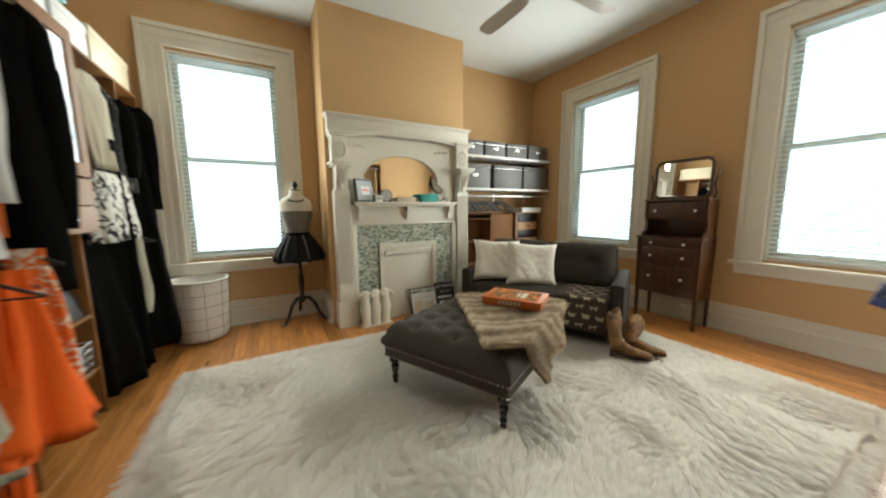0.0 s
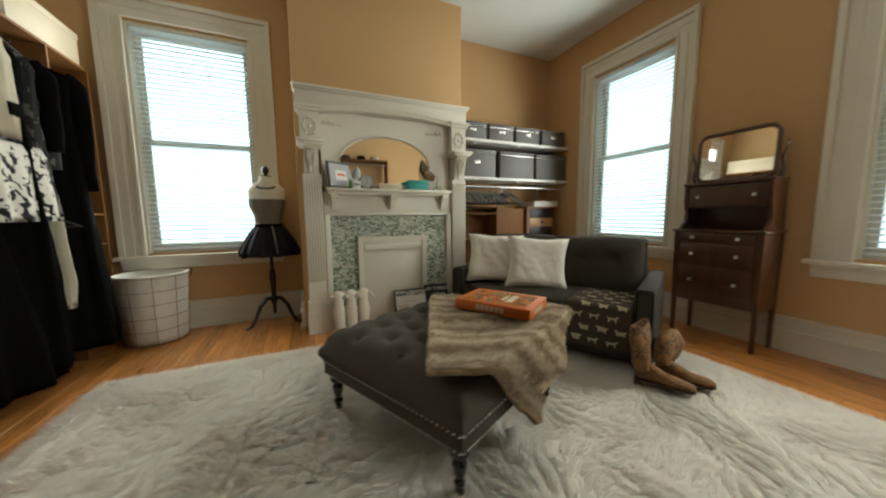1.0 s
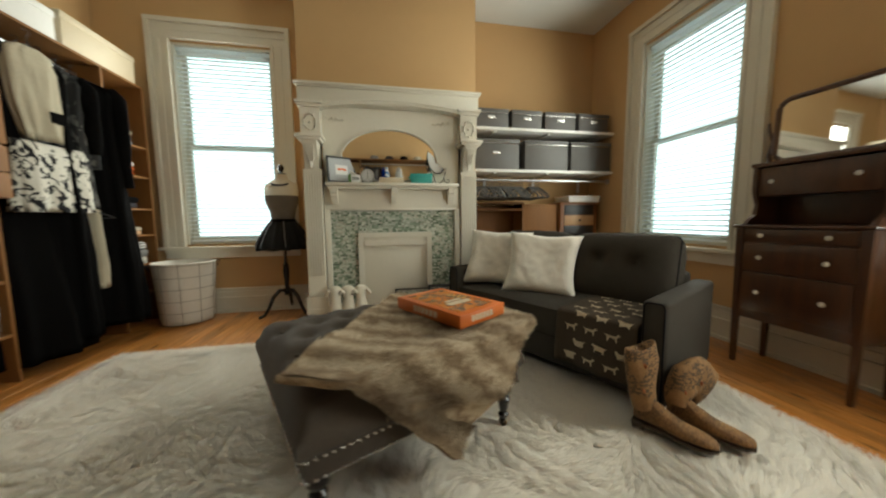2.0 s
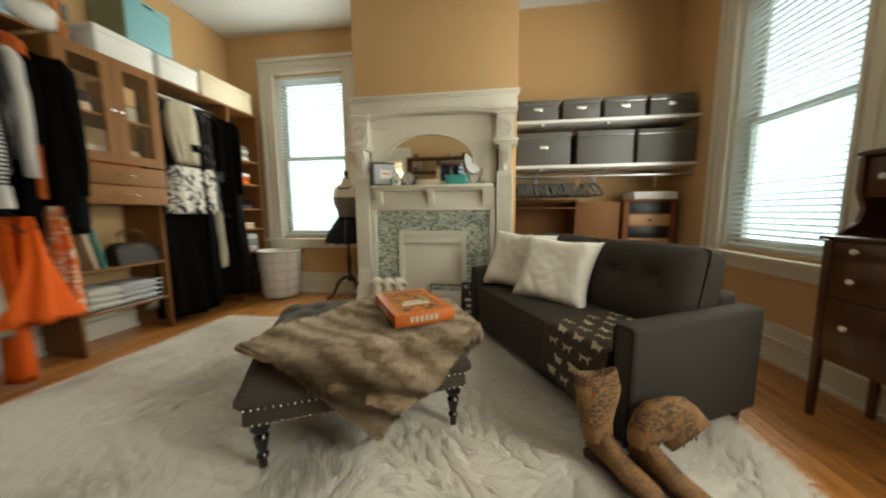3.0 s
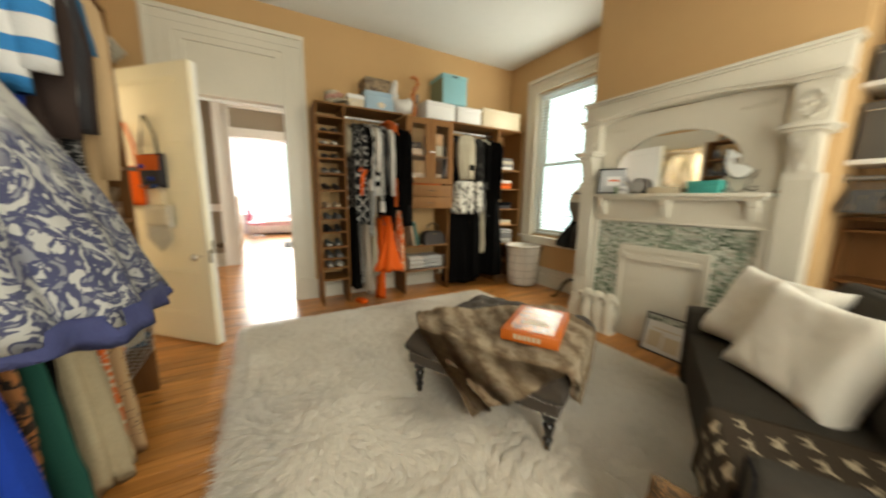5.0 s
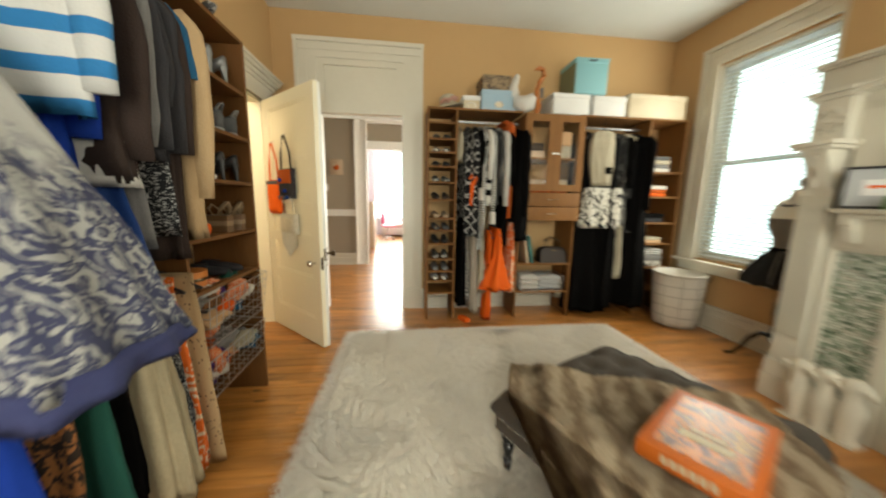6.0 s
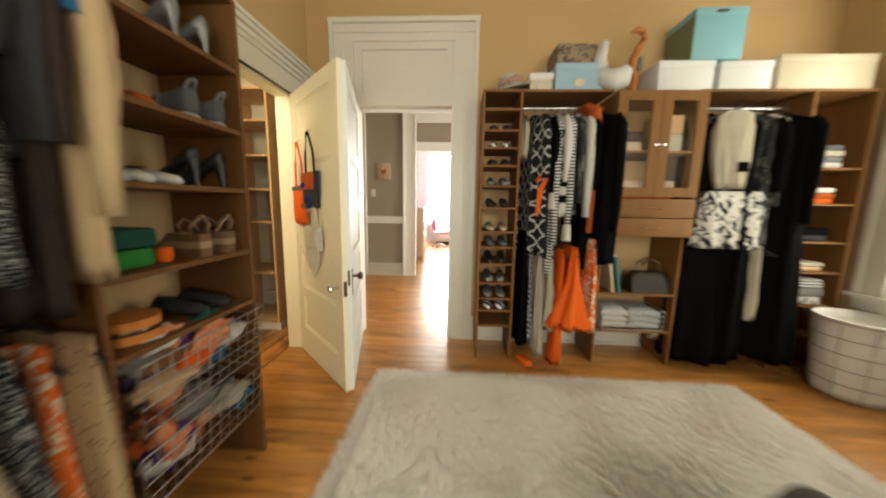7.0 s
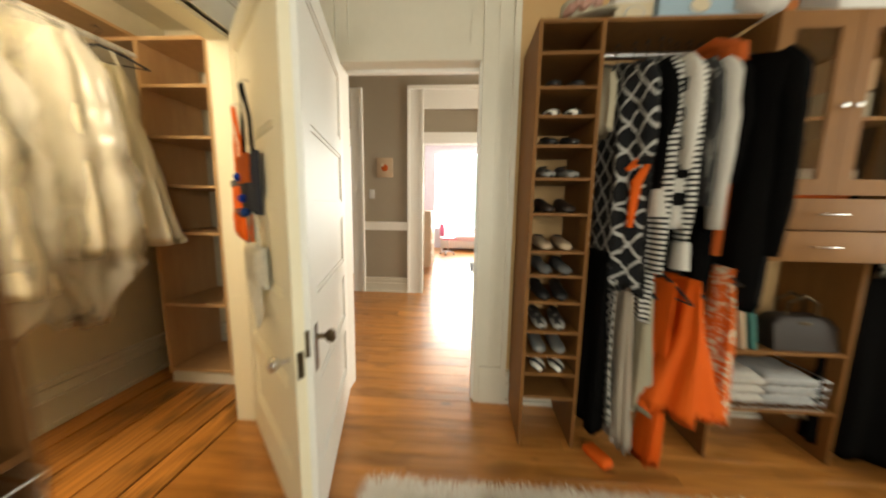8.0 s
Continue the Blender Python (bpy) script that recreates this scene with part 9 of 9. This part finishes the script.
def shag(count, rng):
    """Fine hairs that lie in soft swirling locks."""
    x = rng.uniform(RX0 - 0.01, RX1 + 0.01, count)
    y = rng.uniform(RY0 - 0.01, RY1 + 0.01, count)
    swirl = 2.6 * field(1.6, 0.5, x, y) + 1.3 * field(4.5, 2.5, x, y)
    step = 0.055
    gx, gy = np.floor(x / step).astype(int), np.floor(y / step).astype(int)
    jit = rng.uniform(0.0, 1.0, (64, 64, 2))
    best, lx, ly = np.full(count, 9.0), np.zeros(count), np.zeros(count)
    for a in (-1, 0, 1):
        for b in (-1, 0, 1):
            cx = (gx + a + jit[(gx + a) % 64, (gy + b) % 64, 0]) * step
            cy = (gy + b + jit[(gx + a) % 64, (gy + b) % 64, 1]) * step
            # locks are longer than wide along the swirl
            rx, ry = (x - cx) * np.cos(swirl) + (y - cy) * np.sin(swirl), -(x - cx) * np.sin(swirl) + (y - cy) * np.cos(swirl)
            d = np.hypot(rx * 0.75, ry)
            nearer = d < best
            best, lx, ly = np.where(nearer, d, best), np.where(nearer, cx, lx), np.where(nearer, cy, ly)
    dome = np.clip(1 - (best / 0.042) ** 2, 0, 1)
    hill = 0.5 + 0.5 * field(3.2, 8.5, x, y) + 0.35 * field(9.0, 5.5, x, y)
    ang = swirl * 1.6 + rng.normal(0, 0.22, count)
    tipx, tipy = lx + 0.04 * np.cos(swirl * 1.6), ly + 0.04 * np.sin(swirl * 1.6)
    ang = np.arctan2(np.sin(ang) + (tipy - y) * 10, np.cos(ang) + (tipx - x) * 10)
    ex = np.where(x < RX0 + 0.04, -1.0, np.where(x > RX1 - 0.04, 1.0, 0.0))
    ey = np.where(y < RY0 + 0.04, -1.0, np.where(y > RY1 - 0.04, 1.0, 0.0))
    out = (ex != 0) | (ey != 0)
    ang = np.where(out, np.arctan2(ey, ex) + rng.normal(0, 0.55, count), ang)
    length = rng.uniform(0.035, 0.065, count) * np.where(out, 1.5, 1.0)
    root_z = 0.012 + 0.010 * dome + 0.010 * np.clip(hill, 0, 1.2)
    root_z = np.where(out, 0.010, root_z)
    lift = np.clip(0.17 + 0.10 * dome + rng.normal(0, 0.07, count), 0.02, 0.6)
    lift = np.where(out, 0.10, lift)
    wd = rng.uniform(0.0011, 0.0022, count)
    dx, dy = np.cos(ang), np.sin(ang)
    bend = rng.normal(0, 0.25, count)
    ex2, ey2 = np.cos(ang + bend), np.sin(ang + bend)
    verts = np.zeros((count, 5, 3))
    for k, (fr, zf) in enumerate(((0.0, 0.0), (0.5, 0.85))):
        for q, sg in enumerate((-1, 1)):
            verts[:, 2 * k + q, 0] = x + dx * length * fr - dy * wd * sg
            verts[:, 2 * k + q, 1] = y + dy * length * fr + dx * wd * sg
            verts[:, 2 * k + q, 2] = root_z + length * lift * zf
    verts[:, 4, 0] = x + dx * length * 0.5 + ex2 * length * 0.45
    verts[:, 4, 1] = y + dy * length * 0.5 + ey2 * length * 0.45
    verts[:, 4, 2] = np.maximum(root_z + length * lift * 0.55, 0.003)
    # soft shading: hairs take the roundness of their lock
    nx_, ny_ = (x - lx) * 6.5 + 0.20 * dx + rng.normal(0, 0.14, count), (y - ly) * 6.5 + 0.20 * dy + rng.normal(0, 0.14, count)
    nrm = np.stack([nx_, ny_, np.ones(count)], 1)
    nrm /= np.linalg.norm(nrm, axis=1)[:, None]
    base = np.arange(count)[:, None] * 5
    faces = (base + [0, 2, 3, 1]).tolist() + (base + [2, 4, 3]).tolist()
    return verts.reshape(-1, 3).tolist(), faces, np.repeat(nrm, 5, axis=0)


vv, ff, normals = shag(230000, np.random.default_rng(4))
me = bpy.data.meshes.new("mesh")
me.from_pydata(vv, [], ff)
me.materials.append(M_SHAG)
me.shade_smooth()
me.normals_split_custom_set_from_vertices(normals.tolist())
ob = new("fur", me)
ob.parent = root
tagged(ob, "long matted white fur", kind="stuff")

# ---------------------------------------------------------------- floors, board by board
root = thing("floor", "honey-coloured old pine floorboards running along the room", "floor", kind="structure")
part("subfloor", bx(X0 - 0.14, X1, Y0 - 0.12, Y1, -0.05, -0.012), M_GAP, root)
rng = random.Random(7)
BWID = 0.092
nb = int((X1 + 0.14 - X0) / BWID) + 1
plank_mesh = {}


def plank(parent, length, width, m, material, key):
    length = round(length, 1)
    k = (length, width, key)
    if k not in plank_mesh:
        plank_mesh[k] = mesh_of(bx(0, width - 0.0022, 0, length - 0.0022, -0.012, 0.0, 0.0012, 1), material, 40)
    ob = new("floorboard", plank_mesh[k])
    ob.parent = parent
    ob.matrix_basis = m
    return ob


for i in range(nb):
    x = X0 - 0.14 + i * BWID
    y = Y0 - 0.12 - rng.uniform(0, 1.0)
    while y < Y1:
        ln = rng.choice((1.1, 1.4, 1.8, 2.2, 2.6))
        a, b = max(y, Y0 - 0.12), min(y + ln, Y1)
        if b - a > 0.05:
            plank(root, b - a + 0.05 if b - a < ln else ln, BWID, pose(x, a, -0.0005 * rng.random()), M_FLOOR, "r")
        y += ln
root = thing("floor_hall", "honey-coloured floorboards of the hall and the room beyond", "floor", kind="structure")
part("subfloor", bx(-8.2, X0 - 0.14, -2.32, 4.72, -0.05, -0.014), M_GAP, root)
for i in range(18):
    x = X0 - 0.142 - (i + 1) * 0.14
    y = -2.3
    while y < 4.6:
        ln = rng.choice((1.8, 2.4, 3.0))
        plank(root, min(ln, 4.6 - y), 0.14, pose(x, y, -0.002), M_FLOOR, "h")
        y += ln
for i in range(24):
    x = -3.08 - (i + 1) * 0.213
    plank(root, 4.6, 0.213, pose(x, -0.6, -0.002), M_FLOOR, "f")
root = thing("floor_closet", "wide worn floorboards of the closet", "floor", kind="structure")
part("subfloor", bx(-0.90, 1.95, -0.88, Y0 - 0.121, -0.05, -0.014), M_GAP, root)
y = -0.88
for w in (0.21, 0.24, 0.22, 0.20, 0.155):
    k = mesh_of(bx(0, 2.85, 0, w - 0.011, -0.012, 0.0, 0.002, 1), M_FLOORX, 40)
    ob = new("floorboard", k)
    ob.parent = root
    ob.matrix_basis = pose(-0.90, y, -0.002)
    y += w

# ---------------------------------------------------------------- mosaic round the firebox
M_MOSAIC = []
for k, c in enumerate(((0.60, 0.62, 0.53), (0.43, 0.47, 0.38), (0.26, 0.33, 0.24), (0.15, 0.20, 0.14), (0.52, 0.50, 0.41))):
    M_MOSAIC.append(mat("glass_mosaic", c, 0.16, colour2=tuple(v * 0.75 for v in c), scale=30, per_object=0.2))
cells = [(1.642, fx0, 0.0, 1.012), (fx1, 2.743, 0.0, 1.012), (fx0, fx1, fz, 1.012)]
near, rest = 0, bmesh.new()
rng = random.Random(11)
small = {}
for a0, a1, z0, z1 in cells:
    z = z0 + 0.003
    while z < z1 - 0.012:
        h = 0.0155
        x = a0 + 0.002
        while x < a1 - 0.008:
            w = min(rng.choice((0.014, 0.019, 0.026, 0.034)), a1 - x - 0.002)
            mi = rng.choices(range(5), (4, 4, 3, 2, 2))[0]
            d = rng.uniform(0, 0.004)
            if near < 280 and z > 0.86 and w > 0.013:
                k = (round(w, 3), mi)
                if k not in small:
                    small[k] = mesh_of(bx(0, w - 0.002, -0.004, 0.006, 0, h - 0.002, 0.0008, 1), M_MOSAIC[mi], 40)
                ob = new("tile", small[k])
                ob.parent = MANTEL
                ob.matrix_basis = pose(x, 4.047 - d, z)
                near += 1
            else:
                vs = box(rest, x, x + w - 0.002, 4.043 - d, 4.053, z, z + h - 0.002)
                for f in set(fc for v in vs for fc in v.link_faces):
                    f.material_index = mi
            x += w
        z += h
tagged(part("mosaic", rest, M_MOSAIC, MANTEL, "small green and grey glass mosaic pieces"), kind="stuff")
